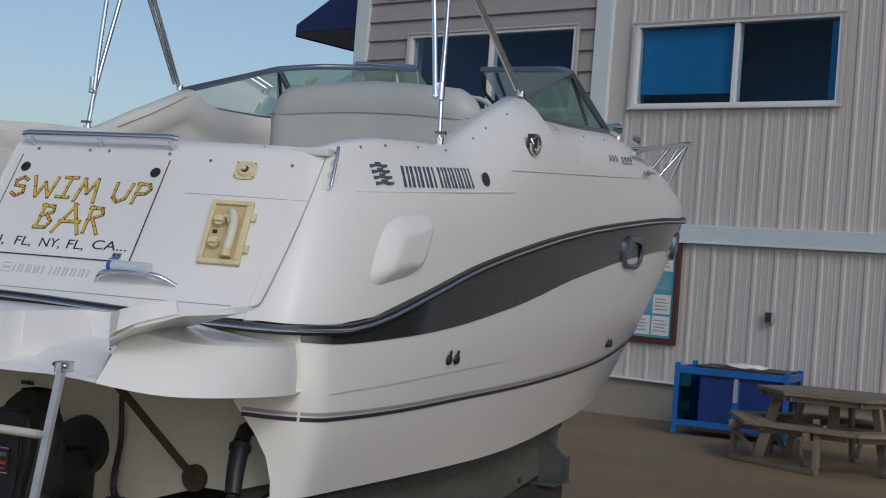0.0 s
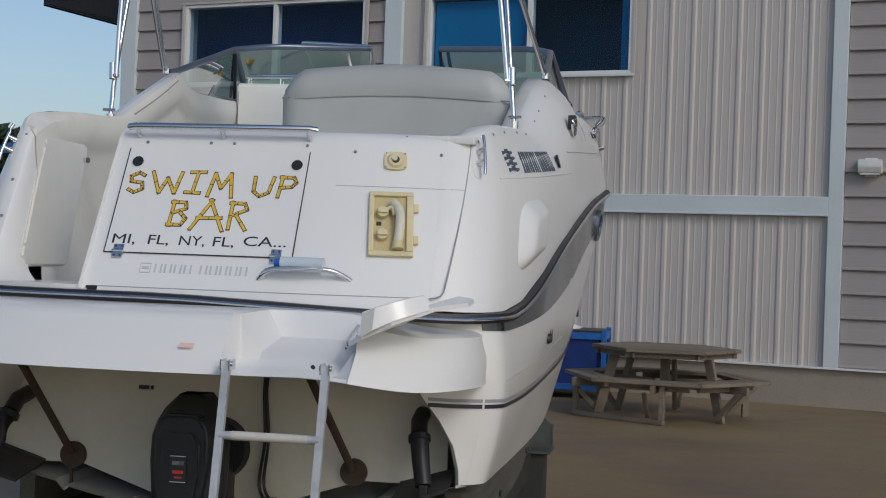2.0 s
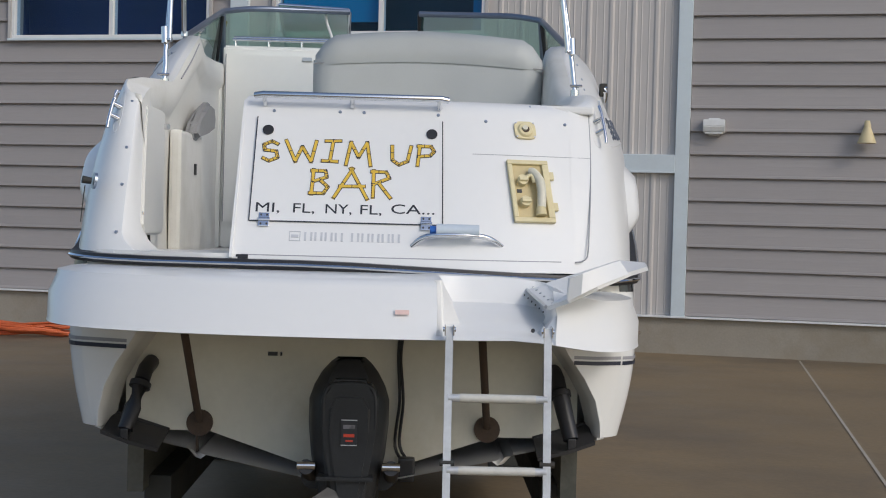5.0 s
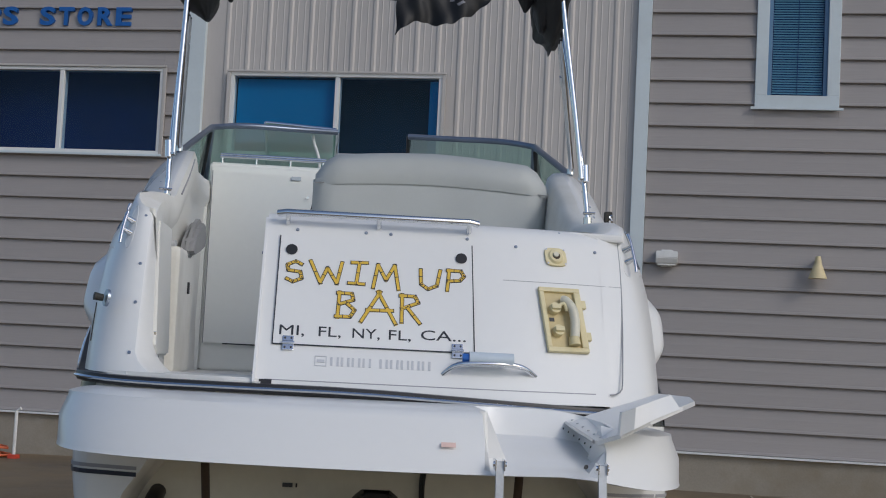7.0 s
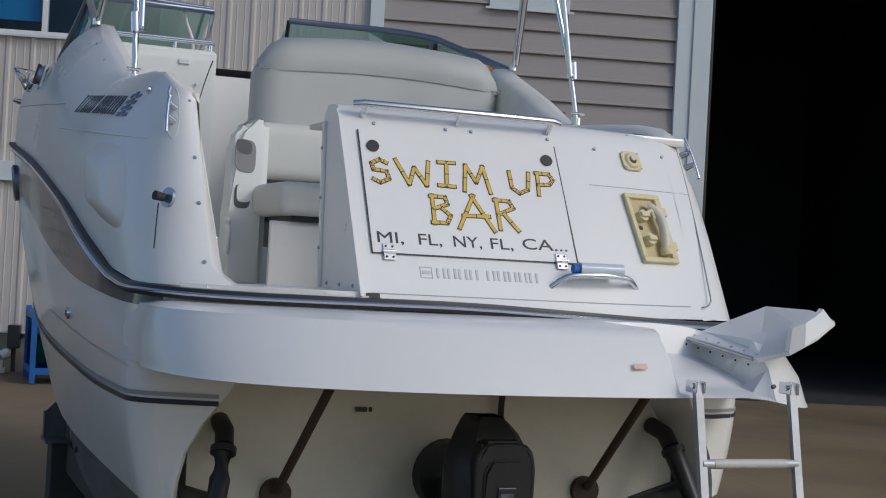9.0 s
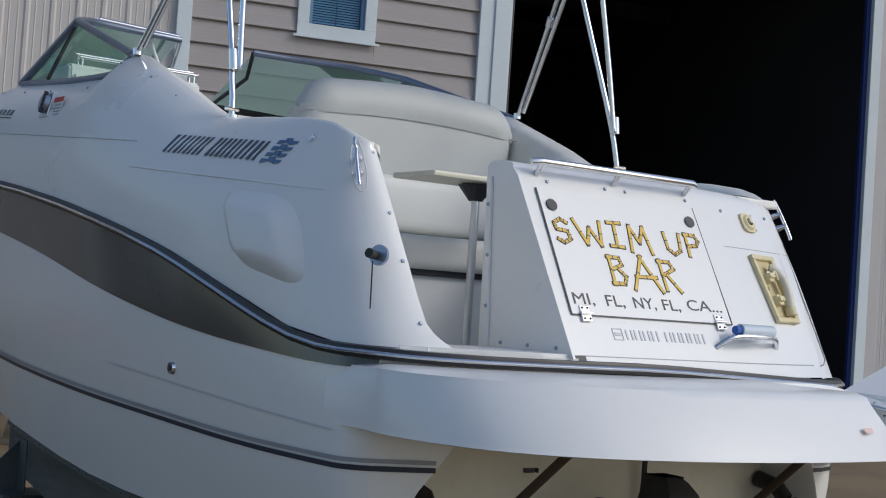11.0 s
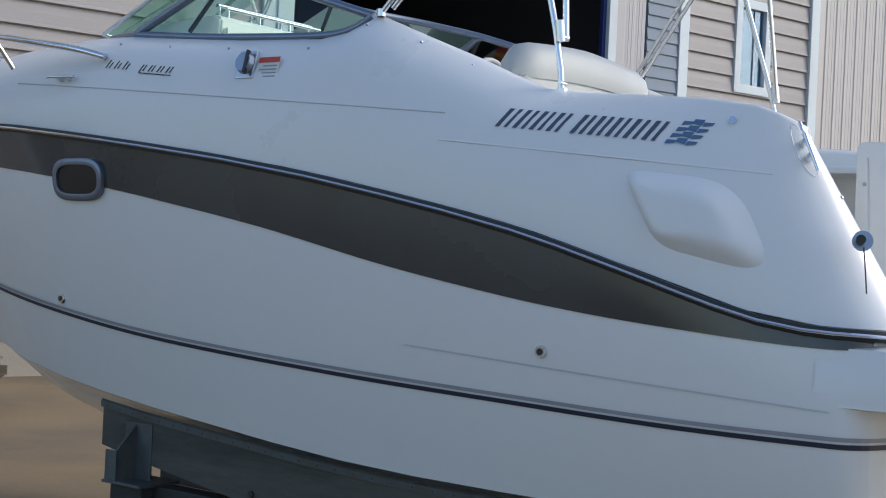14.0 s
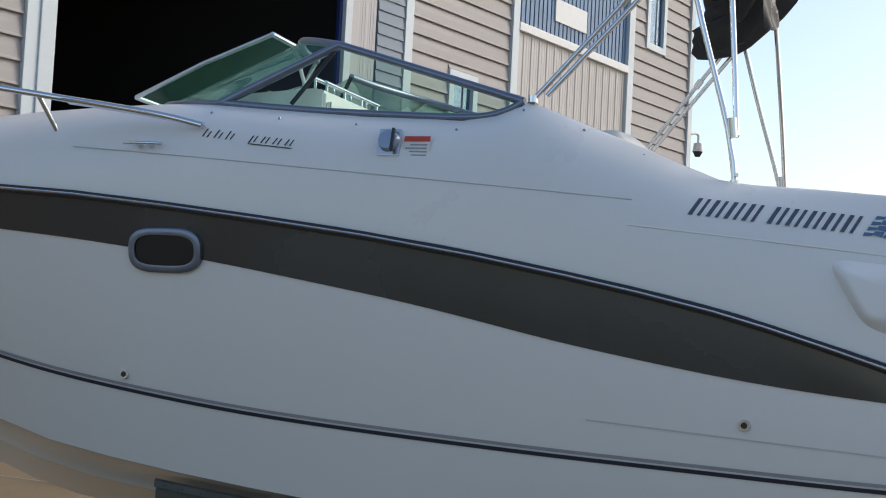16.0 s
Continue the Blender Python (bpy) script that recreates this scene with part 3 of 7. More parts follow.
def cone_lamp(x, z):
    ob = thing("cone_lamp", "cream cone-shaded wall lamp on lap siding", "lamp", pose(x, WY + 0.014, z))
    part("shade", disc((0, -0.14, 0), (0, 0, 1), 0.115, 0.2, 24, r2=0.04), LAMPCREAM, ob, smooth=40)
    part("cap", disc((0, -0.14, 0.2), (0, 0, 1), 0.045, 0.075, 16, r2=0.03), LAMPCREAM, ob, smooth=40)
    part("bracket", box(-0.025, 0.025, -0.14, 0.012, 0.2, 0.24, 0.005), LAMPCREAM, ob)


cone_lamp(2.745, 2.69)

danger = thing("danger_sign", "small weathered white warning sign on siding", "sign", pose(4.11, WY - 0.002, 1.83))
part("plate", box(-0.20, 0.20, 0, 0.012, -0.115, 0.115, 0.002), PAPER, danger)
lettering("heading", "DANGER", 0.10, INK, danger, pose(0, -0.002, 0.055, 90), extrude=0.001, width=0.34)
for i in range(4):
    part("text_bar", box(-0.16, 0.16 - 0.05 * (i % 2), -0.002, 0.001, -0.022 - 0.022 * i, -0.012 - 0.022 * i), GREYLINE, danger)

board = thing("notice_board", "brown-framed board of blue and white notices", "notice board", pose(-4.57, WY - 0.0, 1.625))
part("backing", box(-0.47, 0.47, 0.0, 0.02, -0.61, 0.61), NOTICE, board)
for a in (box(-0.52, 0.52, -0.03, 0.02, 0.59, 0.67, 0.006), box(-0.52, 0.52, -0.03, 0.02, -0.67, -0.59, 0.006),
          box(-0.52, -0.45, -0.03, 0.02, -0.59, 0.59, 0.006), box(0.45, 0.52, -0.03, 0.02, -0.59, 0.59, 0.006)):
    part("frame_bar", a, BROWNFRAME, board)
for i in range(3):
    for j in range(4):
        x0, z0 = -0.43 + 0.29 * i, -0.56 + 0.28 * j
        sh = part("notice", box(x0, x0 + 0.26, -0.006, 0.0, z0, z0 + 0.25), PAPER if (i + 2 * j) % 3 else NOTICE, board)
        for k in range(4):
            part("text_bar", box(x0 + 0.03, x0 + 0.22 - 0.03 * (k % 2), -0.009, -0.007, z0 + 0.05 + 0.045 * k, z0 + 0.065 + 0.045 * k), GREYLINE, sh)
outlet = thing("wall_outlet", "small grey electrical outlet box on ribbed wall", "outlet", pose(-2.76, WY + 0.01, 1.42))
part("body", box(-0.05, 0.05, -0.06, 0.025, -0.075, 0.075, 0.01), GREYLINE, outlet)
part("lid", box(-0.04, 0.04, -0.07, -0.058, -0.06, 0.06, 0.004), GALV, outlet)

awning = thing("awning", "navy canvas awning on the building's side", "awning")
part("canvas", loft([[(-10.07, y, 5.43), (-12.8, y + 1.2, 5.70), (-12.8, y + 1.2, 5.84), (-10.07, y, 6.34)] for y in (WY + 0.2, WY + 3.5)], closed=True, caps=True), AWNING, awning)
part("lining", loft([[(-10.07, y, 5.04), (-12.8, y + 1.2, 5.66), (-12.8, y + 1.2, 5.695), (-10.07, y, 5.425)] for y in (WY + 0.2, WY + 3.5)], closed=True, caps=True), SOFFIT, awning, "dark shaded awning lining")
part("valance", loft([[(-12.81, y, 5.62), (-12.81, y, 5.84), (-12.79, y, 5.84), (-12.79, y, 5.62)] for y in (WY + 1.4, WY + 4.7)], closed=True, caps=True), AWNING, awning)
part("front_bar", tube([(-12.8, WY + 1.4, 5.66), (-12.8, WY + 4.7, 5.66)], 0.02), ALU, awning)

cam_dome = thing("security_camera", "white dome camera on an arm at the corner", "camera", pose(23.9, WY - 0.01, 6.35))
part("arm", tube(smoothline([(0, 0, 0.2), (0.30, -0.02, 0.24), (0.42, -0.02, 0.2), (0.42, -0.02, 0.02)], 4), 0.03), LAMPWHITE, cam_dome)
part("housing", disc((0.42, -0.02, -0.18), (0, 0, 1), 0.13, 0.2, 20, r2=0.10), LAMPWHITE, cam_dome, smooth=40)
part("dome", disc((0.42, -0.02, -0.30), (0, 0, 1), 0.06, 0.12, 20, r2=0.12), GALV, cam_dome, smooth=40)

# ---- yard things ----


def stanchion(x, y):
    ob = thing("post_base", "black weighted post stand by the bay jamb", "post", pose(x, y, 0))
    part("base", disc((0, 0, 0.0), (0, 0, 1), 0.20, 0.28, 20, r2=0.15), BLACK, ob, smooth=40)
    part("pole", disc((0, 0, 0.28), (0, 0, 1), 0.05, 0.55, 14), BLACK, ob, smooth=40)


stanchion(4.62, 13.70)


def picnic_table():
    """Six-sided timber table ringed by joined benches, on three splayed legs."""
    ob = thing("picnic_table", "weathered grey six-sided timber picnic table with joined benches", "table", pose(-0.85, 11.65, 0))
    R_ = 0.80
    turn = radians(15)

    def spin(q, a):
        return (q[0] * math.cos(a) - q[1] * math.sin(a), q[0] * math.sin(a) + q[1] * math.cos(a))
    # top boards run across two flats
    ap = R_ * math.cos(radians(30))
    w = 0.14
    y = -ap
    while y < ap - 0.01:
        a, b = y + 0.004, min(y + w, ap) - 0.004

        def half(v):
            return R_ - abs(v) * math.tan(radians(30))
        pts = [(-half(a), a), (half(a), a)] + ([(half(0), 0)] if a < 0 < b else []) + [(half(b), b), (-half(b), b)] + ([(-half(0), 0)] if a < 0 < b else [])
        part("top_board", prism([spin(q, turn) for q in pts], 2, 0.712, 0.750, 0.004), TIMBER, ob)
        y += w
    for k in range(6):
        a0 = turn + radians(60 * k)
        part("top_apron", prism([spin(q, a0) for q in ((ap * 0.86, -0.40), (ap * 0.91, -0.42), (ap * 0.91, 0.42), (ap * 0.86, 0.40))], 2, 0.655, 0.711, 0.003), TIMBER, ob, m=pose(0, 0, 0, 0, 0, 30))
    # benches, two planks each, mitred where they meet
    for k in range(6):
        m = pose(0, 0, 0, 0, 0, 34 + 60 * k)
        t30 = math.tan(radians(30))
        for r0, r1 in ((0.70, 0.835), (0.845, 0.98)):
            part("bench_plank", prism([(r0, -r0 * t30 + 0.004), (r1, -r1 * t30 + 0.004), (r1, r1 * t30 - 0.004), (r0, r0 * t30 - 0.004)], 2, 0.402, 0.440, 0.004), TIMBER, ob, m=m)
        part("bench_rail", box(0.80, 0.84, -0.42, 0.42, 0.335, 0.401, 0.003), TIMBER, ob, m=m)
    # splayed legs with a bearer out to the bench and a brace
    for a in (-24, 96, 216, 36, 156, 276):
        m = pose(0, 0, 0, 0, 0, a)
        main = a in (-24, 96, 216)
        if a != 276:
            part("leg", prism([(0.70, 0.0), (0.81, 0.0), (0.62, 0.70), (0.51, 0.70)] if main else [(0.62, 0.0), (0.70, 0.0), (0.50, 0.70), (0.42, 0.70)], 1, -0.022, 0.022, 0.004), TIMBER, ob, m=m)
        part("bench_bearer", box(0.12, 1.06, 0.024, 0.062, 0.312, 0.400, 0.004), TIMBER, ob, m=m)
        part("bench_brace", prism([(0.69, 0.03), (0.76, 0.03), (1.05, 0.325), (0.97, 0.325)], 1, -0.062, -0.024, 0.003), TIMBER, ob, m=m)
        if not main and a != 276:
            part("bench_post", box(0.90, 0.97, -0.022, 0.022, 0.0, 0.312, 0.003), TIMBER, ob, m=m)
    part("centre_post", box(-0.045, 0.045, -0.045, 0.045, 0.312, 0.711, 0.004), TIMBER, ob)
    part("ground_runner", prism([(-0.86, -0.54), (-0.84, -0.60), (0.24, -0.95), (0.26, -0.89)], 2, 0.0, 0.05, 0.004), TIMBER, ob)
    for x, y in ((-0.82, -0.545), (0.22, -0.885)):
        part("bench_post", box(x - 0.025, x + 0.025, y - 0.035, y + 0.035, 0.05, 0.402, 0.003), TIMBER, ob)
    return ob


picnic_table()


def blue_crate():
    ob = thing("blue_crate", "blue steel cage crate with dark mesh sides", "crate", pose(-2.66, 13.12, 0, 0, 0, 14))
    w, d, h = 0.635, 0.40, 0.83
    for sx in (-1, 1):
        for sy in (-1, 1):
            part("post", box(sx * w - 0.03, sx * w + 0.03, sy * d - 0.03, sy * d + 0.03, 0.0, h, 0.004), CRATE, ob)
    for sy in (-1, 1):
        part("rail", box(-w, w, sy * d - 0.025, sy * d + 0.025, h - 0.12, h - 0.04, 0.004), CRATE, ob)
        part("rail", box(-w, w, sy * d - 0.025, sy * d + 0.025, 0.10, 0.17, 0.004), CRATE, ob)
        part("mesh_side", box(-w + 0.03, -w + 0.27, sy * d - 0.004, sy * d + 0.004, 0.17, h - 0.12), MESHTEAL, ob, "see-through teal mesh")
    for sx in (-1, 1):
        part("rail", box(sx * w - 0.025, sx * w + 0.025, -d + 0.03, d - 0.03, h - 0.12, h - 0.04, 0.004), CRATE, ob)
        part("mesh_side", box(sx * w - 0.004, sx * w + 0.004, -d + 0.03, d - 0.03, 0.10, h - 0.12), MESHTEAL, ob, "see-through teal mesh")
        part("rail", box(sx * w - 0.025, sx * w + 0.025, -d + 0.03, d - 0.03, 0.10, 0.17, 0.004), CRATE, ob)
    tub = part("tub", prism([(-0.40, 0.14), (w - 0.06, 0.14), (w - 0.035, h - 0.02), (-0.43, h - 0.02)], 1, -d + 0.02, d - 0.03, 0.03), MESHBLUE, ob, "dark blue plastic tub", smooth=40)
    part("tub_lip", box(-0.44, w - 0.03, -d + 0.012, d - 0.022, h - 0.05, h - 0.015, 0.008), BLACK, tub)
    part("tub_rib", box(0.02, 0.10, -d + 0.008, -d + 0.03, 0.22, h - 0.16, 0.01), CRATE, tub)
    part("floor_plate", box(-w, w, -d, d, 0.10, 0.13), CRATE, ob)
    part("latch", box(0.03, 0.08, -d - 0.005, -d + 0.02, 0.42, 0.70, 0.006), GREYLINE, ob)
    return ob


blue_crate()
junk = thing("crumpled_paper", "crumpled white paper heaped in the blue crate", "paper", pose(-2.52, 13.1, 0.0))
jbm = bmesh.new()
bmesh.ops.create_icosphere(jbm, subdivisions=3, radius=0.36)
for v in jbm.verts:
    q = noise.noise(v.co * 5) * 0.16
    v.co = Vector((v.co.x * (0.75 + q) - 0.05, v.co.y * 0.6 * (1 + q), 0.80 + (v.co.z + 0.30) * (0.10 + 0.2 * q)))
part("heap", jbm, PAPER, junk)
pvc = thing("drain_pipe", "white plastic drain pipe at the wall base", "pipe", pose(-3.75, 13.72, 0))
part("elbow", tube(smoothline([(0.05, 0.3, 0.22), (0.05, 0.1, 0.22), (0.0, 0.0, 0.17), (0.0, 0.0, 0.0)], 5), 0.055, 14), PIPE, pvc, smooth=50)
part("collar", disc((0, 0, 0.0), (0, 0, 1), 0.075, 0.06, 16), PIPE, pvc)
meter = thing("valve_box", "dark valve box at the wall base", "valve", pose(-3.62, 13.93, 0.42))
part("body", box(-0.07, 0.07, -0.08, 0.08, -0.14, 0.14, 0.015), BLACK, meter)
part("stub", tube([(0, 0, -0.14), (0, 0, -0.42)], 0.025), GALV, meter)

hose = thing("garden_hose", "coiled orange hose lying by the wall", "hose", pose(-8.25, 13.35, -0.10))
hp = []
for i in range(150):
    a = i * 0.33
    rr = 0.42 + 0.12 * math.sin(i * 0.71)
    hp.append((math.cos(a) * rr * 1.5, math.sin(a) * rr * 0.6, 0.02 + 0.0009 * i + 0.015 * math.sin(i * 1.3)))
part("coil", tube(hp, 0.016, 6), ORANGE, hose, smooth=60)
bib = thing("stand_pipe", "white standpipe with red foot by the wall", "pipe", pose(-7.35, 13.3, -0.1))
part("pipe", tube([(0, 0, 0.06), (0, 0, 0.62), (0.06, 0, 0.66)], 0.022), PIPE, bib)
part("foot", box(-0.06, 0.06, -0.06, 0.06, 0, 0.06, 0.01), RED, bib)

# ---- beyond the left corner ----
far_house = thing("far_house", "distant house with blue roof and outside stairs", "house", pose(-24, 34, 0))
part("body_wall", box(-6, 4.5, 0, 8, 0, 4.6), FARWALL, far_house)
part("roof", prism([(-0.8, 4.6), (8.8, 4.6), (4, 6.3)], 0, -6.5, 5.0), FARROOF, far_house)
part("porch_roof", prism([(-2.6, 3.0), (0.0, 3.35), (0.0, 3.25), (-2.6, 2.85)], 0, -5.5, 5.2), FARROOF, far_house)
for i in range(5):
    part("porch_post", box(-5.0 + 2.4 * i, -4.85 + 2.4 * i, -2.4, -2.25, 0, 2.9), WFRAME, far_house)
for i in range(13):
    part("stair_tread", box(0.6 + 0.33 * i, 0.95 + 0.33 * i, -3.6, -2.5, 0.2 * i, 0.2 * i + 0.05), GALV, far_house)
for s in (-3.6, -2.5):
    part("stair_rail", tube([(0.6, s, 1.0), (4.9, s, 3.6)], 0.04, 6), GALV, far_house)
    for i in range(26):
        part("baluster", tube([(0.65 + 0.165 * i, s, 0.1 + 0.1 * i), (0.65 + 0.165 * i, s, 1.02 + 0.1 * i)], 0.018, 5), GALV, far_house)


def tree(x, y, h, seed):
    rng = random.Random(seed)
    ob = thing("tree", "distant dark green tree with an uneven crown", "tree", pose(x, y, 0), "far trees")
    tb = tube([(0, 0, 0), (0.1, 0, h * 0.3), (0.0, 0.1, h * 0.6)], 0.22, 8, taper=0.1)
    for k in range(6):
        a = k * 1.05
        tube([(0, 0, h * (0.35 + 0.04 * k)), (math.cos(a) * h * 0.2, math.sin(a) * h * 0.2, h * (0.6 + 0.05 * k))], 0.07, 5, bm=tb, taper=0.02)
    part("trunk", tb, BARK, ob)
    cb = bmesh.new()
    for k in range(1700):
        a, b, r = rng.uniform(0, 6.283), rng.uniform(-0.9, 1.0), rng.random() ** 0.5
        lump = 0.75 + 0.35 * noise.noise(Vector((math.cos(a) * 1.7, math.sin(a) * 1.7, b * 2 + seed)))
        c = Vector((math.cos(a) * r * h * 0.28 * lump, math.sin(a) * r * h * 0.28 * lump, h * 0.68 + b * h * 0.3 * lump))
        n = Vector((rng.gauss(0, 1), rng.gauss(0, 1), rng.gauss(0.4, 1))).normalized()
        u = n.orthogonal().normalized() * rng.uniform(0.18, 0.40)
        w = n.cross(u).normalized() * rng.uniform(0.14, 0.3)
        cb.faces.new([cb.verts.new(p) for p in (c - u, c + w * 0.6, c + u, c - w)])
    part("crown", cb, LEAF, ob)


tree(-33, 38, 5.4, 3)
tree(-41.2, 40.6, 8.4, 11)
tree(-37, 46, 7.0, 5)
tree(-46, 52, 8.0, 8)

# ---- the boat: x to starboard, y forward from the stern, z from the ground ----
boat = thing("motor_boat", "white cabin cruiser with dark grey side stripe, chocked ashore", "boat", pose(0.0993, 1.363, 0, 0, 0, 14.5))
ZR = curve([(-0.8, 1.43), (0.0, 1.43), (0.37, 1.435), (0.58, 1.465), (0.80, 1.527), (1.03, 1.597), (1.48, 1.722), (2.12, 1.85), (2.8, 1.96), (3.55, 2.05), (4.45, 2.14), (5.0, 2.175), (5.8, 2.22), (6.5, 2.25), (7.3, 2.27)])
XR = curve([(-0.1, 1.07), (0.0, 1.095), (0.2, 1.14), (0.4, 1.172), (1.0, 1.24), (2.0, 1.28), (3.0, 1.29), (4.0, 1.28), (5.0, 1.20), (5.8, 1.02), (6.5, 0.72), (7.0, 0.36), (7.28, 0.02)])
ZS = curve([(0.0, 1.385), (0.4, 1.38), (0.85, 1.41), (1.19, 1.44), (1.52, 1.48), (2.09, 1.57), (2.76, 1.70), (3.39, 1.80), (3.81, 1.86), (4.42, 1.93), (5.0, 1.98), (5.8, 2.05), (6.5, 2.12), (7.28, 2.24)])
XC = curve([(0.0, 1.10), (0.3, 1.115), (2.0, 1.13), (3.0, 1.10), (4.0, 1.02), (5.0, 0.84), (5.8, 0.60), (6.5, 0.32), (7.0, 0.11), (7.28, 0.012)])
ZC = curve([(0.0, 0.735), (1.85, 0.735), (2.5, 0.755), (3.2, 0.807), (3.9, 0.862), (4.5, 0.920), (5.0, 0.992), (5.8, 1.21), (6.5, 1.56), (7.0, 1.91), (7.28, 2.2)])
ZK = curve([(0.0, 0.50), (3.0, 0.50), (4.2, 0.50), (5.0, 0.545), (5.5, 0.64), (5.95, 0.80), (6.5, 1.14), (6.95, 1.60), (7.28, 2.16)])
ZP = curve([(0.0, 1.075), (0.8, 1.075), (1.54, 1.095), (2.43, 1.125), (3.5, 1.18), (4.3, 1.255), (4.9, 1.335), (5.6, 1.47), (6.3, 1.68), (6.9, 1.95), (7.28, 2.2)])


def hull_at(y, z, out=0.0):
    """The starboard topside at a height."""
    a, b = ZR(y), ZC(y)
    t = max(0.0, min(1.0, (a - z) / max(a - b, 0.02)))
    x = XR(y) + (XC(y) - XR(y)) * t + 0.042 * math.sin(math.pi * t) * min(1.0, (7.28 - y) / 2.0)
    tuck = 0.062 * max(0.0, (0.30 - y) / 0.11) ** 2.5   # rounded into the stern
    return Vector((x + out - tuck, y, z))


def mirror(p, s):
    return (p[0] * s, p[1], p[2])


ys_hull = [0.19, 0.20, 0.215, 0.235, 0.26, 0.3, 0.4, 0.5, 0.75, 1.0, 1.3, 1.6, 2.0, 2.4, 2.8, 3.2, 3.6, 4.0, 4.4, 4.8, 5.2, 5.5, 5.8, 6.1, 6.4, 6.65, 6.9, 7.08, 7.2, 7.27]
rows = []
for y in ys_hull:
    side = [hull_at(y, ZR(y) + (ZC(y) - ZR(y)) * k / 12) for k in range(13)]
    c = side[-1]
    flat = min(0.055, c.x * 0.3)
    k = Vector((0.0, y, ZK(y)))
    inner = Vector((c.x - flat, y, c.z - 0.012))
    strake = inner.lerp(k, 0.40)
    under = [inner, strake + Vector((0.045 * min(1, c.x), 0, 0.010)), strake + Vector((0.012 * min(1, c.x), 0, -0.026)), strake + Vector((-0.01, 0, -0.010)), k]
    half = side + under
    rows.append([Vector(mirror(p, -1)) for p in half] + [p for p in half[-2::-1]])
hull = part("hull", loft(rows), GEL_HULL, boat, "glossy white moulded hull", smooth=28)


def side_strip(name, za, zb, y0, y1, mat, out, step=0.09, parent=boat, label=""):
    """A band laid along both topsides."""
    n = int((y1 - y0) / step) + 1
    for s in (-1, 1):
        r = []
        steps = [y0 + (y1 - y0) * i / n for i in range(n + 1)]
        if y0 < 0.25:
            steps = [y0, 0.205, 0.218, 0.235, 0.255, 0.28, 0.31] + [y for y in steps if y > 0.34]
        for y in steps:
            a, b = za(y), zb(y)
            r.append([mirror(hull_at(y, a + (b - a) * k / 4, out), s) for k in range(5)] + [mirror(hull_at(y, b, out - 0.006), s)])
        part(name, loft(r), mat, parent, label, smooth=40)


side_strip("grey_stripe", lambda y: ZR(y) - 0.01, ZS, 0.194, 7.22, STRIPE, 0.004, label="dark grey swoosh band under the rub rail")
side_strip("boot_line", lambda y: ZP(y) + 0.002, lambda y: ZP(y) - 0.015, 0.194, 7.1, NAVY, 0.004, label="dark waterline pinstripe")
side_strip("upper_line", lambda y: ZP(y) + 0.024, lambda y: ZP(y) + 0.010, 0.194, 7.1, GREYLINE, 0.004)
# grey strip for the shade of the topside crease; the skin stays smooth
side_strip("topside_crease", lambda y: 1.165 + 0.10 * max(0, y - 0.1) / 1.9 + 0.003, lambda y: 1.165 + 0.10 * max(0, y - 0.1) / 1.9 - 0.003, 0.3, 2.0, CREASE_SHADE, 0.0025)

# stern pods, transom, underside of the stern
for s in (-1, 1):
    aft, fwd = [], []
    for z, xi, xf in ((0.735, 1.015, 0.985), (0.80, 1.012, 0.98), (0.90, 0.99, 0.955), (1.0, 0.94, 0.90), (1.1, 0.87, 0.83), (1.2, 0.81, 0.77), (1.42, 0.75, 0.72)):
        xo = hull_at(0.19, max(z, ZC(0.19))).x
        aft.append((xo * s, xi * s, z))
        fwd.append((xf * s, z))
    r = []

    def py(x):
        return 0.22 - (1.135 - abs(x)) * 0.43
    for (xo, xi, z), (xf, _) in zip(aft, fwd):
        r.append([(xo + s * 0.001, 0.1905, z), (xo - s * 0.012, 0.184, z), ((xo + xi) / 2, py((xo + xi) / 2) - 0.010, z), (xi + s * 0.012, py(xi) - 0.004, z), (xi, py(xi) + 0.01, z),
                  (xi * 0.6 + xf * 0.4, 0.22, z), (xi * 0.25 + xf * 0.75, 0.30, z), (xf, 0.345, z)])
    part("stern_pod", loft(r), GEL_HULL, boat, "white hull extension beside the drive", smooth=40)
    ya_, yb_ = 0.22, py(aft[0][1])
    pb = loft([[(aft[0][0], ya_, 0.735), (aft[0][1], yb_, 0.735), (fwd[0][0], 0.345, 0.72), (aft[0][0], 0.345, 0.735)],
               [(aft[0][0], ya_, 0.725), (aft[0][1], yb_, 0.725), (fwd[0][0], 0.345, 0.69), (aft[0][0], 0.345, 0.725)]], closed=True, caps=True)
    part("pod_floor", pb, GEL_HULL, boat)
    for zl, h_, m_ in ((1.060, 0.017, NAVY), (1.085, 0.014, GREYLINE)):
        part("pod_line", loft([([(-hull_at(0.235, zl + d).x - 0.0045, 0.235, zl + d), (-hull_at(0.21, zl + d).x - 0.0045, 0.207, zl + d)] if s < 0 else []) + [((hull_at(0.19, zl + d).x + 0.002) * s, 0.187, zl + d), ((hull_at(0.19, zl + d).x - 0.014) * s, 0.180, zl + d), (1.0 * s, py(1.0) - 0.018, zl + d), (0.905 * s, py(0.905) - 0.012, zl + d)] for d in (0, h_)]), m_, boat)
tr = bmesh.new()
tv = [tr.verts.new((x, 0.345, z)) for x, z in ((-0.95, 1.43), (-0.95, 0.70), (-0.60, 0.70), (0, 0.50), (0.60, 0.70), (0.95, 0.70), (0.95, 1.43))]
tr.faces.new(tv)
part("transom", tr, CREAM, boat, "aged cream transom below the platform")
part("hull_mark", box(-0.358, -0.318, 0.330, 0.344, 1.024, 1.040), INK, boat)
part("hull_mark", box(-0.306, -0.299, 0.330, 0.344, 1.024, 1.040), INK, boat)
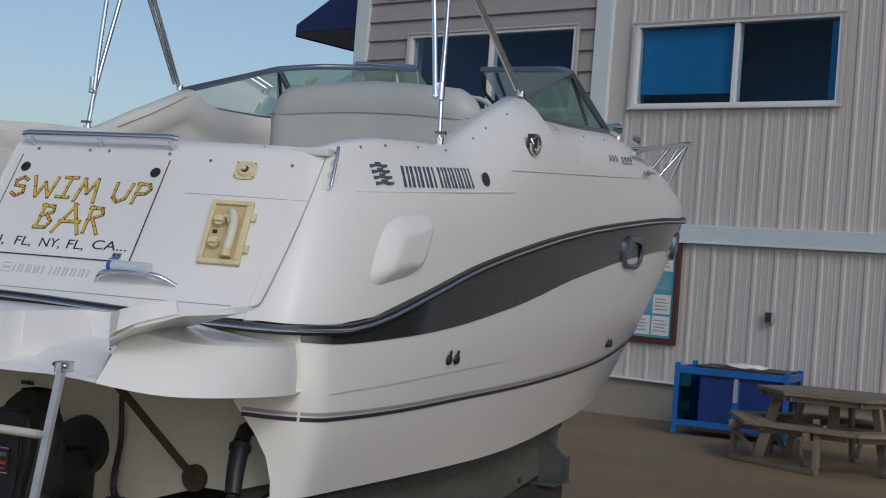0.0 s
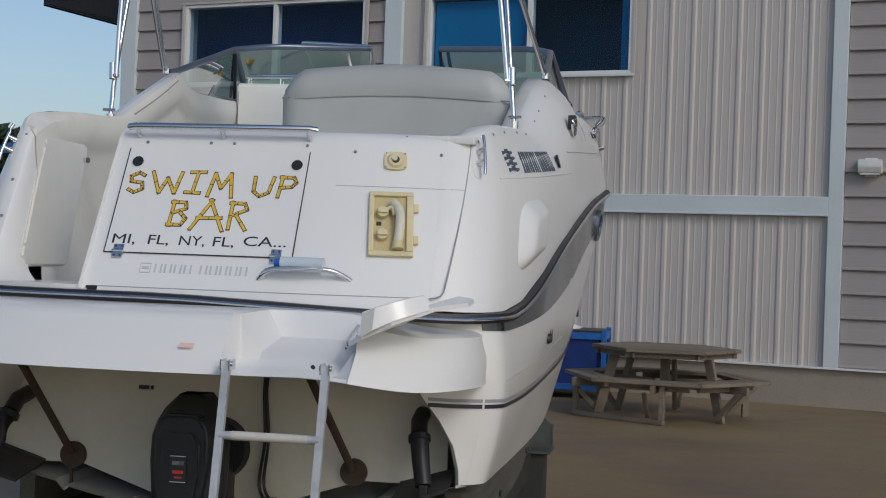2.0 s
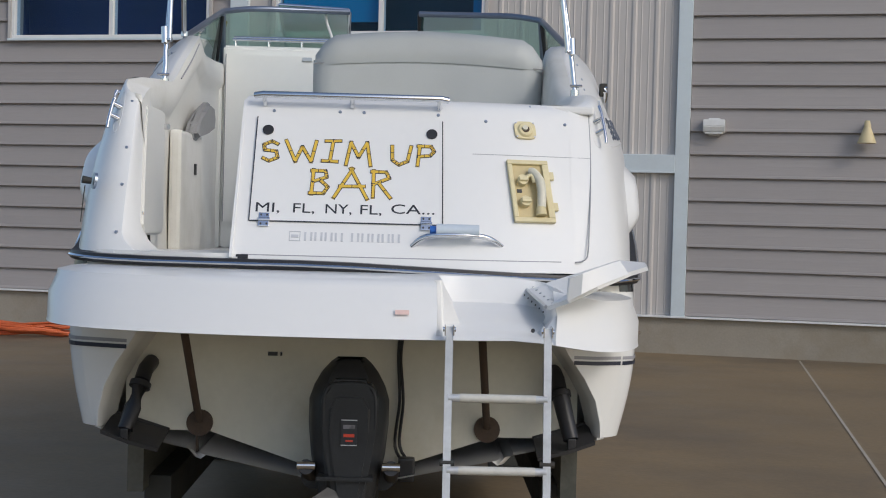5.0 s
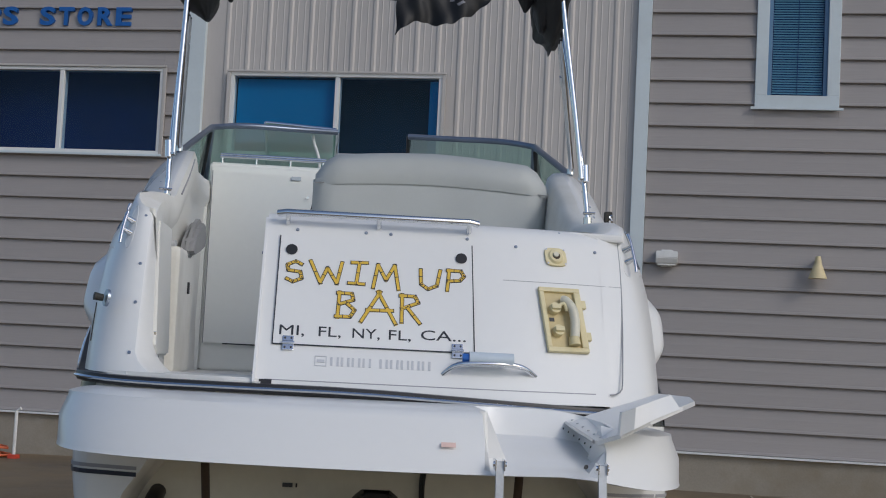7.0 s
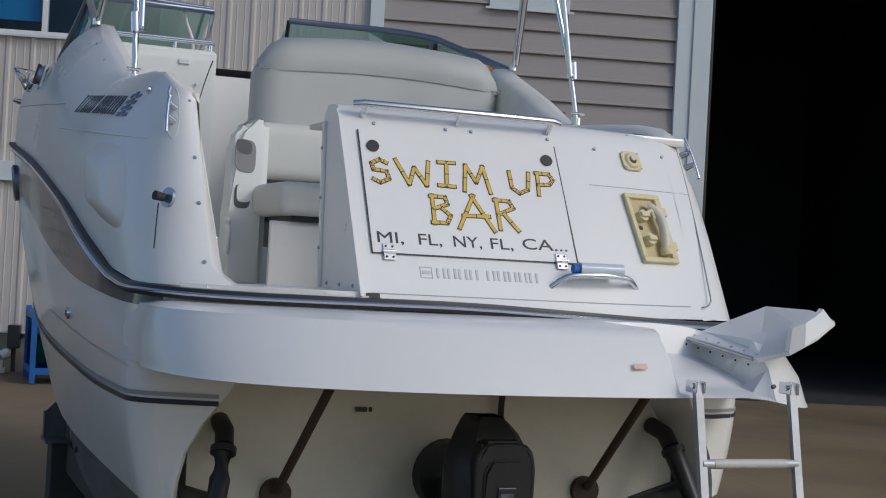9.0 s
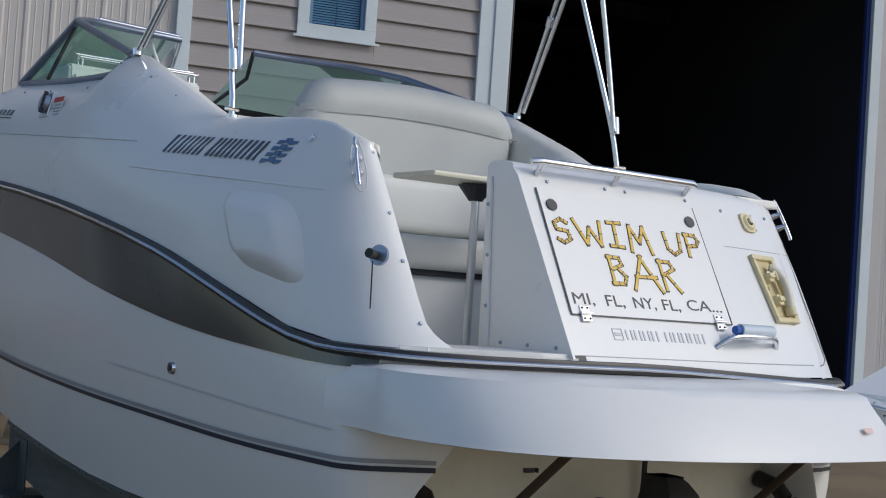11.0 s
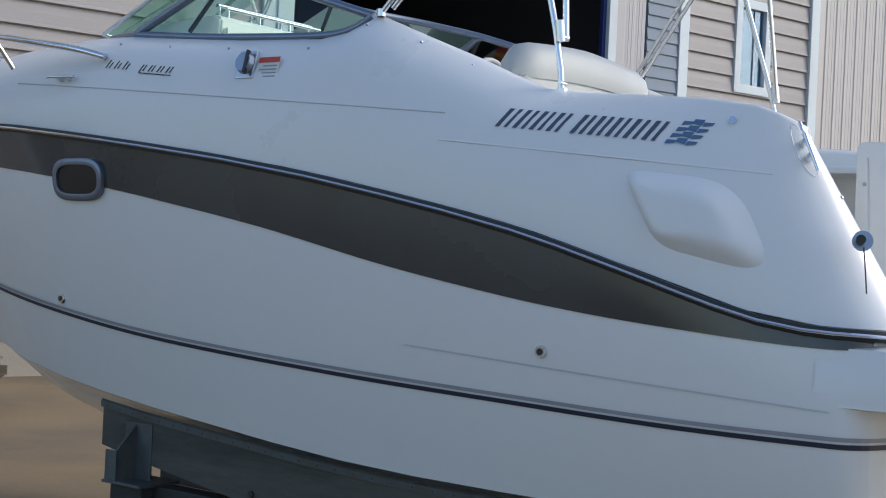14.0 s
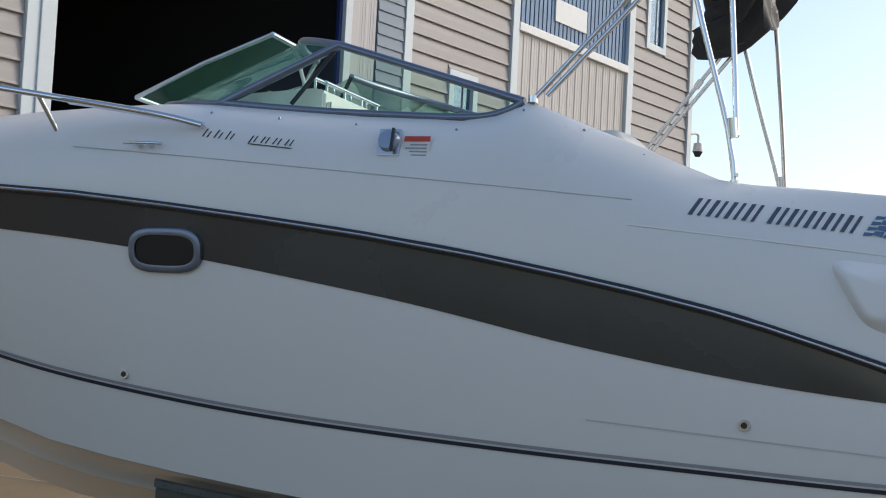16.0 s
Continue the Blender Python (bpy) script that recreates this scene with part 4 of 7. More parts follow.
part("inner_stern_floor", box(-0.80, 0.80, 0.06, 0.4, 1.395, 1.425), GEL, boat)

# swim platform
edge_low = smoothline([(1.122, 0.135, 1.195), (1.136, 0.06, 1.195), (1.138, -0.04, 1.195), (1.105, -0.22, 1.195), (1.02, -0.41, 1.195), (0.84, -0.565, 1.195), (0.55, -0.67, 1.195), (0.25, -0.715, 1.195), (0, -0.725, 1.195)], 4)
edge_top = smoothline([(1.100, 0.145, 1.385), (1.112, 0.06, 1.385), (1.108, -0.05, 1.385), (1.06, -0.19, 1.385), (0.95, -0.33, 1.385), (0.77, -0.45, 1.385), (0.52, -0.53, 1.385), (0.25, -0.57, 1.385), (0, -0.58, 1.385)], 4)


def both(line):
    return [Vector(p) for p in line] + [Vector((-p[0], p[1], p[2])) for p in line[-2::-1]]


def columns(line):
    """The line cut into fixed shares, with columns at the recess's sides."""
    def at_x(x):
        for a, b in zip(line[8:], line[9:]):
            if a.x >= x >= b.x:
                return a.lerp(b, (a.x - x) / max(a.x - b.x, 1e-6))
        return line[-1]
    run = [p for p in line if p.x > 0.84] + [at_x(0.825)]
    far = [0.0]
    for a, b in zip(run, run[1:]):
        far.append(far[-1] + (b - a).length)
    head = []
    for k in range(16):
        d = far[-1] * k / 15
        i = max(j for j in range(len(run) - 1) if far[j] <= d + 1e-9)
        head.append(run[i].lerp(run[i + 1], min(1.0, (d - far[i]) / (far[i + 1] - far[i]))))
    close = Vector((head[0].x - 0.075, 0.27, head[0].z))
    return [close] + head + [at_x(x) for x in (0.80, 0.775, 0.757, 0.749, 0.70, 0.6, 0.5, 0.42, 0.361, 0.353, 0.33, 0.25, 0.16, 0.08, 0.0)]


e_lo, e_hi = columns([Vector(p) for p in edge_low]), columns([Vector(p) for p in edge_top])
lo, hi = [[Vector(((p.x if p.x > 0 else p.x * 1.035), p.y, p.z)) for p in both(q)] for q in (e_lo, e_hi)]

for q in (lo, hi):
    # the port end fairs into the hull's side
    q[-1] = Vector((-(hull_at(0.36, q[-1].z).x - 0.004), 0.36, q[-1].z))


def well(line, y, z, dy=0.0):
    """The line, sunk to z where the open ladder well is."""
    return [Vector((p.x, (y if y is not None else p.y + dy), z)) if 0.352 < p.x < 0.752 else p for p in line]


lo2 = well([a.lerp(b, 0.08) for a, b in zip(lo, hi)], None, 1.205, 0.02)
mid = well([a.lerp(b, 0.55) + Vector((a.x * 0.012, -0.012, 0)) for a, b in zip(lo, hi)], None, 1.212, 0.02)
lip = well([b.lerp(a, 0.10) for a, b in zip(lo, hi)], None, 1.222, 0.02)
hi2 = well(hi, None, 1.238, 0.03)
inn = well([Vector((p.x * 0.97, p.y + 0.05, 1.395)) for p in hi], None, 1.26, 0.05)
w1 = well([Vector((p.x * 0.95, max(p.y + 0.07, -0.18), 1.397)) for p in hi], -0.18, 1.30)
w2 = [Vector((p.x * 0.94, max(p.y + 0.09, -0.15), 1.398)) for p in hi]
far_ = [Vector((p.x * 0.90, 0.30, 1.400)) for p in hi]
und = [Vector((p.x * 0.985, p.y + 0.03, 1.19)) for p in lo]
und2 = [Vector((p.x * 0.97, 0.34, 1.215)) for p in lo]
part("swim_platform", loft([und2, und, lo, lo2, mid, lip, hi2, inn, w1, w2, far_]), GEL, boat, "white moulded swim platform with open ladder well", smooth=42)
part("warning_label", loft([[(0.185, -0.680, 1.279), (0.234, -0.674, 1.279)], [(0.185, -0.667, 1.294), (0.234, -0.661, 1.294)]]), PINK, boat)

# rub rail round the sides and stern
rub_line = [Vector((XR(y) + 0.012, y, ZR(y))) for y in [7.27, 7.15, 7.0, 6.75, 6.5, 6.1, 5.8, 5.4, 5.0, 4.5, 4.0, 3.5, 3.0, 2.5, 2.1, 1.8, 1.5, 1.3, 1.15, 1.02, 0.85, 0.7, 0.55, 0.4, 0.3]]
rub_line += [Vector(p) for p in ((1.132, 0.21, 1.43), (1.09, 0.162, 1.427), (1.03, 0.114, 1.424), (0.95, 0.070, 1.422), (0.8, 0.026, 1.42), (0.6, -0.013, 1.42), (0.4, -0.037, 1.42), (0.2, -0.046, 1.42), (0.0, -0.047, 1.42))]
rub_all = both(rub_line)


def rail_skin(line, prof):
    rows_ = []
    for i, p in enumerate(line):
        d = (line[min(i + 1, len(line) - 1)] - line[max(i - 1, 0)])
        o = Vector((-d.y, d.x, 0)).normalized()
        if o.dot(Vector((p.x, (p.y - 2.5) * 0.3, 0))) < 0:
            o = -o
        rows_.append([p + o * a + Vector((0, 0, b)) for a, b in prof])
    return loft(rows_, closed=True, caps=True)


part("rub_rail", rail_skin(rub_all, [(-0.02, -0.019), (0.012, -0.018), (0.016, -0.010), (0.016, 0.010), (0.012, 0.018), (-0.02, 0.020)]), BLACK, boat, "black rubber rub rail", smooth=50)
part("rub_insert", rail_skin(rub_all, [(0.012, -0.0072), (0.023, -0.006), (0.027, 0.0), (0.023, 0.006), (0.012, 0.0072)]), CHROME, boat, "polished steel insert in the rub rail", smooth=60)

# deck topsides: bottom and top lines, joined by a rounded shoulder
NODES = [((0.895, 0.082), (0.885, 0.455, 2.105), 1), ((0.955, 0.103), (0.925, 0.466, 2.104), 1), ((1.025, 0.138), (0.965, 0.488, 2.105), 1.1), ((1.08, 0.184), (0.998, 0.525, 2.12), 1.3),
         ((1.12, 0.26), (1.02, 0.58, 2.150), 1.6), ((1.155, 0.36), (1.035, 0.66, 2.185), 2.1), ((1.195, 0.6), (1.052, 0.84, 2.212), 3), ((1.238, 1.0), (1.063, 1.12, 2.235), 4),
         ((1.262, 1.4), (1.07, 1.40, 2.250), 4), ((1.268, 1.53), (1.072, 1.53, 2.268), 4), ((1.275, 1.7), (1.073, 1.7, 2.335), 4), ((1.28, 1.85), (1.075, 1.84, 2.395), 4), ((1.283, 2.1), (1.077, 2.1, 2.495), 4), ((1.287, 2.36), (1.08, 2.36, 2.598), 5),
         ((1.29, 2.5), (1.083, 2.5, 2.545), 5), ((1.29, 2.65), (1.085, 2.65, 2.523), 5), ((1.29, 3.12), (1.09, 3.12, 2.540), 5), ((1.288, 3.5), (1.09, 3.5, 2.565), 5), ((1.283, 3.85), (1.085, 3.85, 2.592), 5),
         ((1.265, 4.2), (1.03, 4.25, 2.60), 4), ((1.235, 4.6), (0.95, 4.6, 2.60), 3.5), ((1.20, 5.0), (0.86, 5.0, 2.595), 3), ((1.02, 5.8), (0.64, 5.8, 2.57), 3), ((0.72, 6.5), (0.38, 6.45, 2.53), 2.5), ((0.36, 7.0), (0.16, 6.9, 2.48), 2), ((0.03, 7.27), (0.01, 7.15, 2.44), 2)]


def deck_at(node, t, s=1):
    (bx, by), (tx, ty, tz), p = node
    bz = ZR(by) + 0.02 if by > 0.1 else 1.44
    return Vector(((bx + (tx - bx) * t ** p) * s, by + (ty - by) * t, bz + (tz - bz) * (t if t < 1 else 1)))


PORT_NODES = [((0.945, 0.115), (0.962, 0.505, 2.105), 1), ((0.985, 0.122), (0.982, 0.50, 2.11), 1), ((1.04, 0.148), (1.003, 0.505, 2.115), 1.1), ((1.09, 0.19), (1.022, 0.53, 2.13), 1.3), ((1.13, 0.26), (1.04, 0.58, 2.155), 1.6), ((1.165, 0.36), (1.05, 0.66, 2.185), 2.1), ((1.20, 0.6), (1.058, 0.84, 2.212), 3)] + NODES[7:]
# the starboard coaming runs lower than the port one
NODES = [(a, (b[0], b[1], b[2] - 0.023 * max(0.0, min(1.0, (b[1] - 0.52) / 0.12, (1.95 - b[1]) / 0.4))), p) for a, b, p in NODES]


def side_point(y, z, s, out=0.0):
    """A place on the deck's side at y and z."""
    best, last = None, None
    N_ = NODES if s > 0 else PORT_NODES
    for a, b in zip(N_, N_[1:]):
        for k in range(6):
            f = k / 6
            node = (tuple(u + (v - u) * f for u, v in zip(a[0], b[0])), tuple(u + (v - u) * f for u, v in zip(a[1], b[1])), a[2] + (b[2] - a[2]) * f)
            z0, z1 = deck_at(node, 0).z, deck_at(node, 1).z
            t = (z - z0) / (z1 - z0)
            if not 0 <= t <= 1:
                last = None
                continue
            p = deck_at(node, t)
            if last is not None and last.y <= y <= p.y:
                x = last.x + (p.x - last.x) * (y - last.y) / max(p.y - last.y, 1e-6)
                return Vector(((x + out) * s, y, z))
            last = p
            d = abs(p.y - y)
            if best is None or d < best[0]:
                best = (d, p)
    return Vector(((best[1].x + out) * s, y, z))


TS = [0, 0.02, 0.045, 0.075, 0.12, 0.25, 0.4, 0.55, 0.68, 0.78, 0.86, 0.92, 0.965, 1.0]


for s, nodes in ((1, NODES), (-1, PORT_NODES)):
    r = []
    for nd in nodes:
        row = [deck_at(nd, t, s) for t in TS]
        if s < 0 and nd in nodes[:3]:
            k = (0.075, 0.03, 0.008)[nodes.index(nd)]
            row = [q + Vector((k * (1 - min(1, t / 0.14)) ** 2, -0.3 * k * (1 - min(1, t / 0.14)), 0)) for q, t in zip(row, TS)]
        top = row[-1]
        cap = 0.014 if s < 0 and nd in nodes[:7] else min(0.05, abs(top.x))
        row.append(top + Vector((-0.4 * cap * s, 0, 0.010)))
        row.append(top + Vector((-cap * s, 0, 0.012)))
        r.append(row)
    part("topside", loft(r), GEL, boat, "white deck moulding with rounded shoulder", smooth=50)
# foredeck
r = []
for nd in NODES[18:]:
    a = deck_at(nd, 1)
    w = max(abs(a.x) - 0.045, 0.004)
    r.append([Vector((w * k / 8, a.y, a.z + 0.012 + 0.05 * min(1, w) * (1 - (k / 8) ** 2))) for k in range(-8, 9)])
part("foredeck", loft(r), GEL, boat, smooth=40)
part("foredeck_hatch", prism([(-0.26, 4.75), (0.26, 4.75), (0.26, 5.25), (-0.26, 5.25)], 2, 2.64, 2.675, 0.02), STRIPE, boat)
# inner coaming and cockpit liner
for s in (1, -1):
    r = []
    for nd in (NODES if s > 0 else PORT_NODES)[:19]:
        a = deck_at(nd, 1)
        x = a.x
        if s > 0:
            prof_ = ((x - 0.045, a.z + 0.012), (x - 0.10, a.z + 0.006), (x - 0.13, a.z - 0.02), (x - 0.15, a.z - 0.10), (x - 0.19, 1.75), (x - 0.20, 1.38))
        else:
            if a.y < 0.75:
                prof_ = ((x - 0.014, a.z + 0.012), (x - 0.018, a.z + 0.004), (min(x - 0.02, 0.944), a.z - 0.03), (0.938, a.z - 0.10), (0.934, a.z - 0.14), (0.925, a.z - 0.21), (0.905, 1.70), (0.886, 1.38))
            else:
                prof_ = ((x - 0.045, a.z + 0.012), (x - 0.085, a.z + 0.008), (x - 0.10, a.z - 0.03), (x - 0.10, a.z - 0.12), (x - 0.07, a.z - 0.16), (1.02, a.z - 0.21), (1.03, 1.70), (1.02, 1.38))
        r.append([Vector((xx * s, a.y, zz)) for xx, zz in prof_])
    part("coaming_liner", loft(r), LINER, boat, "off-white cockpit side moulding", smooth=50)
part("cockpit_sole", box(-1.04, 0.92, 0.20, 3.9, 1.36, 1.40), LINER, boat, "off-white non-skid cockpit floor")
part("threshold", prism([(-0.44, -0.02), (-0.60, 0.0), (-0.80, 0.045), (-0.97, 0.10), (-1.05, 0.145), (-1.09, 0.20), (-1.10, 0.30), (-1.08, 0.42), (-0.44, 0.42)], 2, 1.37, 1.458, 0.012), GEL, boat)

# transom locker block to starboard of the entry
SL = 0.545


def ty(z):
    return (z - 1.437) * SL


def camber(x):
    """The transom bows forward towards the corner."""
    return 0.105 * max(0.0, (x - 0.3) / 0.6) ** 2


def on_transom(x, z, out=0.0, spin=0.0):
    turn = math.degrees(math.atan((camber(x + 0.01) - camber(x - 0.01)) / 0.02))
    return pose(x, ty(z) - 0.012 - 0.878 * out + camber(x), z + 0.478 * out, 61.4, 0, turn) @ pose(0, 0, 0, 0, 0, spin)


block = [(-0.028, 1.41), (0.325, 2.055), (0.345, 2.085), (0.375, 2.108), (0.42, 2.118), (0.49, 2.118), (0.51, 2.10), (0.50, 1.41)]
prof = [(y - 0.0, z) for y, z in block]
part("transom_locker", loft([[(x, y + camber(x), z) for y, z in prof] for x in [-0.475, -0.40, 0.0, 0.30, 0.36, 0.42, 0.48, 0.54, 0.60, 0.66, 0.72, 0.78, 0.84, 0.90]], closed=True, caps=True), GEL, boat, "white transom locker with rounded top", smooth=40)
part("entry_side", prism([(-0.03, 1.445), (0.46, 1.445), (0.48, 1.75), (0.50, 2.09), (0.36, 2.098), (0.325, 2.06)], 0, -0.484, -0.474), GEL, boat)
r = []
for nd in NODES[:9]:
    a = deck_at(nd, 1)
    r.append([a + Vector((-0.045, 0, 0.012)), Vector((max(0.78, a.x - 0.16), a.y + 0.03, 2.122))])
part("corner_deck", loft(r), GEL, boat, smooth=40)
part("aft_deck", box(0.60, 1.0, 0.45, 1.45, 2.08, 2.115, 0.01), GEL, boat)


def bar_on_transom(name, x0, z0, x1, z1, w, mat, parent, h=0.003, base=0.0):
    """A flat bar laid on the transom between two places."""
    k = 1.139
    u = Vector((x1 - x0, (z1 - z0) * k))
    L = u.length
    spin = math.degrees(math.atan2(u.y, u.x))
    bm = box(-L / 2, L / 2, -w / 2, w / 2, base, base + h)
    return part(name, bm, mat, parent, m=on_transom((x0 + x1) / 2, (z0 + z1) / 2, 0, spin))


hatch = part("locker_hatch", prism([(-0.42, -0.248), (0.352, -0.248), (0.352, 0.248), (-0.42, 0.248)], 2, 0.0, 0.006, 0.002), GEL, boat, "white hatch panel painted with the boat's name", m=on_transom(0, 1.805))
for a in ((-0.42, 1.588, 0.352, 1.588), (-0.42, 1.588, -0.42, 2.02), (0.352, 1.588, 0.352, 2.02)):
    bar_on_transom("hatch_gap", *a, 0.0042, INK, hatch, 0.003, 0.004).matrix_basis = on_transom(0, 1.805).inverted() @ on_transom((a[0] + a[2]) / 2, (a[1] + a[3]) / 2, 0, 0 if a[1] == a[3] else 90)
for k in range(14):
    xa, xb = -0.44 + 1.28 * k / 14, -0.44 + 1.28 * (k + 1) / 14
    bar_on_transom("moulding_line", xa, 1.455, xb, 1.455, 0.004, GREYLINE, boat, 0.0015)
    # shade of the upper moulding edge, laid on as grey bars
    if xa > 0.40:
        bar_on_transom("moulding_line", xa, 1.888, xb, 1.888, 0.0022, EDGE_SHADE, boat, 0.0012)
bar_on_transom("moulding_line", 0.838, 1.888, 0.900, 1.888, 0.0022, EDGE_SHADE, boat, 0.0012)


def corner_skin(n, z, out=0.0):
    """A place on the rounded starboard corner, n nodes round from the transom."""
    k = min(int(n), len(NODES) - 2)
    f = n - k
    A, B = NODES[k], NODES[k + 1]
    node = (tuple(u + (v - u) * f for u, v in zip(A[0], B[0])), tuple(u + (v - u) * f for u, v in zip(A[1], B[1])), A[2] + (B[2] - A[2]) * f)
    z0, z1 = deck_at(node, 0).z, deck_at(node, 1).z
    return deck_at(node, (z - z0) / (z1 - z0)) + Vector((0.7 * out, -0.7 * out, 0))


# the transom panel's edge as a shade-grey line, turned in round the corner at its foot
edge_line = [corner_skin(1.0 + 1.35 * (z - 1.50) / 0.60, z, -0.0012) for z in [2.098 - 0.598 * i / 16 for i in range(17)]]
edge_line += [corner_skin(n, z, -0.0012) for n, z in ((0.93, 1.480), (0.75, 1.466), (0.45, 1.458), (0.05, 1.455))]
part("panel_edge", tube(edge_line, 0.0032, 6), EDGE_SHADE, boat, smooth=60)
part("moulding_line", tube([corner_skin(0.02 + 1.78 * i / 6, 1.888, -0.0008) for i in range(7)], 0.0016, 5), EDGE_SHADE, boat, smooth=60)

# the name, built of bamboo sticks
STROKES = {
    "S": [(0.95, 0.85, 0.55, 1.0), (0.55, 1.0, 0.08, 0.82), (0.08, 0.82, 0.15, 0.55), (0.15, 0.55, 0.85, 0.50), (0.85, 0.50, 0.95, 0.18), (0.95, 0.18, 0.45, 0.0), (0.45, 0.0, 0.05, 0.15)],
    "W": [(0.0, 1.0, 0.25, 0.0), (0.25, 0.0, 0.52, 0.72), (0.52, 0.72, 0.78, 0.0), (0.78, 0.0, 1.0, 1.0)],
    "I": [(0.5, 0.0, 0.5, 1.0), (0.1, 1.0, 0.9, 1.02), (0.1, 0.0, 0.9, -0.02)],
    "M": [(0.02, 0.0, 0.18, 1.0), (0.18, 1.0, 0.5, 0.35), (0.5, 0.35, 0.82, 1.0), (0.82, 1.0, 0.98, -0.02)],
    "U": [(0.02, 1.0, 0.10, 0.25), (0.10, 0.25, 0.45, 0.0), (0.45, 0.0, 0.85, 0.2), (0.85, 0.2, 0.95, 1.0)],
    "P": [(0.12, 0.0, 0.12, 1.0), (0.0, 0.98, 0.75, 0.98), (0.75, 0.98, 0.95, 0.72), (0.95, 0.72, 0.75, 0.5), (0.75, 0.5, 0.1, 0.45)],
    "B": [(0.12, 0.0, 0.12, 1.0), (0.0, 0.98, 0.75, 0.98), (0.75, 0.98, 0.85, 0.72), (0.85, 0.72, 0.15, 0.52), (0.55, 0.56, 0.95, 0.3), (0.95, 0.3, 0.75, 0.02), (0.75, 0.02, 0.0, 0.02)],
    "A": [(-0.05, -0.02, 0.52, 1.05), (0.48, 1.05, 1.05, -0.05), (0.12, 0.38, 0.95, 0.40)],
    "R": [(0.12, 0.0, 0.12, 1.0), (0.0, 0.98, 0.75, 0.98), (0.75, 0.98, 0.92, 0.74), (0.92, 0.74, 0.1, 0.48), (0.4, 0.52, 1.0, -0.04)],
}


def stick_letter(ch, x0, x1, z0, z1, lean=0.0):
    """One letter of crossed bamboo sticks, x0 to x1 wide."""
    letter = thing_part("name_letter", hatch)
    for a, b, c, d in STROKES[ch]:
        p = (x0 + a * (x1 - x0) + lean * (b - 0.5), z0 + b * (z1 - z0), x0 + c * (x1 - x0) + lean * (d - 0.5), z0 + d * (z1 - z0))
        e = ((p[2] - p[0]) * 0.08, (p[3] - p[1]) * 0.08)
        q = (p[0] - e[0], p[1] - e[1], p[2] + e[0], p[3] + e[1])
        for mat, ww, hh, nm in ((INK, 0.0165, 0.0015, "outline"), (YELLOW, 0.0110, 0.0032, "stick")):
            ob = bar_on_transom(nm, *q, ww, mat, letter, hh, 0.006)
            ob.matrix_basis = on_transom(0, 1.805).inverted() @ ob.matrix_basis
        for f in (0.02, 0.5, 0.98):
            mx, mz = q[0] + (q[2] - q[0]) * f, q[1] + (q[3] - q[1]) * f
            ob = bar_on_transom("node", mx, mz - 0.0001, mx, mz + 0.0001, 0.0155, INK, letter, 0.0040, 0.006)
            ang = math.degrees(math.atan2((q[3] - q[1]) * 1.139, q[2] - q[0]))
            ob.data.transform(Matrix.Diagonal((0.003 / 0.000228, 1, 1, 1)))
            ob.matrix_basis = on_transom(0, 1.805).inverted() @ on_transom(mx, mz, 0, ang)


def thing_part(name, parent):
    ob = new(name)
    ob.parent = parent
    ob.empty_display_size = 0.05
    return ob


for ch, xa, xb, za, zb, ln in (("S", -0.390, -0.322, 1.832, 1.915, 0.0), ("W", -0.288, -0.165, 1.834, 1.918, -0.01), ("I", -0.145, -0.066, 1.838, 1.922, 0.01), ("M", -0.046, 0.058, 1.826, 1.918, 0.0),
                               ("U", 0.138, 0.222, 1.830, 1.908, 0.006), ("P", 0.244, 0.318, 1.830, 1.912, 0.008),
                               ("B", -0.185, -0.108, 1.702, 1.798, 0.004), ("A", -0.078, 0.040, 1.694, 1.800, 0.0), ("R", 0.062, 0.142, 1.696, 1.800, 0.0)):
    stick_letter(ch, xa, xb, za, zb, ln)
for word, x, w in (("MI,", -0.350, 0.095), ("FL,", -0.205, 0.085), ("NY,", -0.065, 0.105), ("FL,", 0.065, 0.085), ("CA...", 0.235, 0.175)):
    lettering("home_port", word, 0.062, INK, boat, on_transom(x, 1.646 - (0.006 if "," in word else 0), 0.0065), extrude=0.0008, width=w, label="dark home port lettering")


def brand_bars(parent, place, x0, x1, h, mat, slant, words=(4, 5), base=0.0, hole=False):
    """A brand mark as plain slanted bars."""
    total = sum(words) + (len(words) - 1) * 0.6
    step = (x1 - x0) / total
    x = x0
    for n in words:
        for i in range(n):
            w = step * 0.80
            k = 0.26 * w
            for a, b in ((0, k), (w - k, w)):
                part("brand_bar", prism([(x + a, -h / 2), (x + b, -h / 2), (x + b + slant, h / 2), (x + a + slant, h / 2)], 2, base, base + 0.003), mat, parent, m=place)
            x += step
        x += step * 0.6


brand_bars(boat, on_transom(0, 1.532, 0.0), -0.195, 0.195, 0.038, PALE, 0.0)
for a in (box(-0.255, -0.21, -0.022, -0.019, 0, 0.003), box(-0.255, -0.21, 0.019, 0.022, 0, 0.003), box(-0.255, -0.252, -0.019, 0.019, 0, 0.003), box(-0.213, -0.21, -0.019, 0.019, 0, 0.003), box(-0.247, -0.218, -0.006, 0.006, 0, 0.003)):
    part("brand_mark", a, PALE, boat, m=on_transom(0, 1.532))

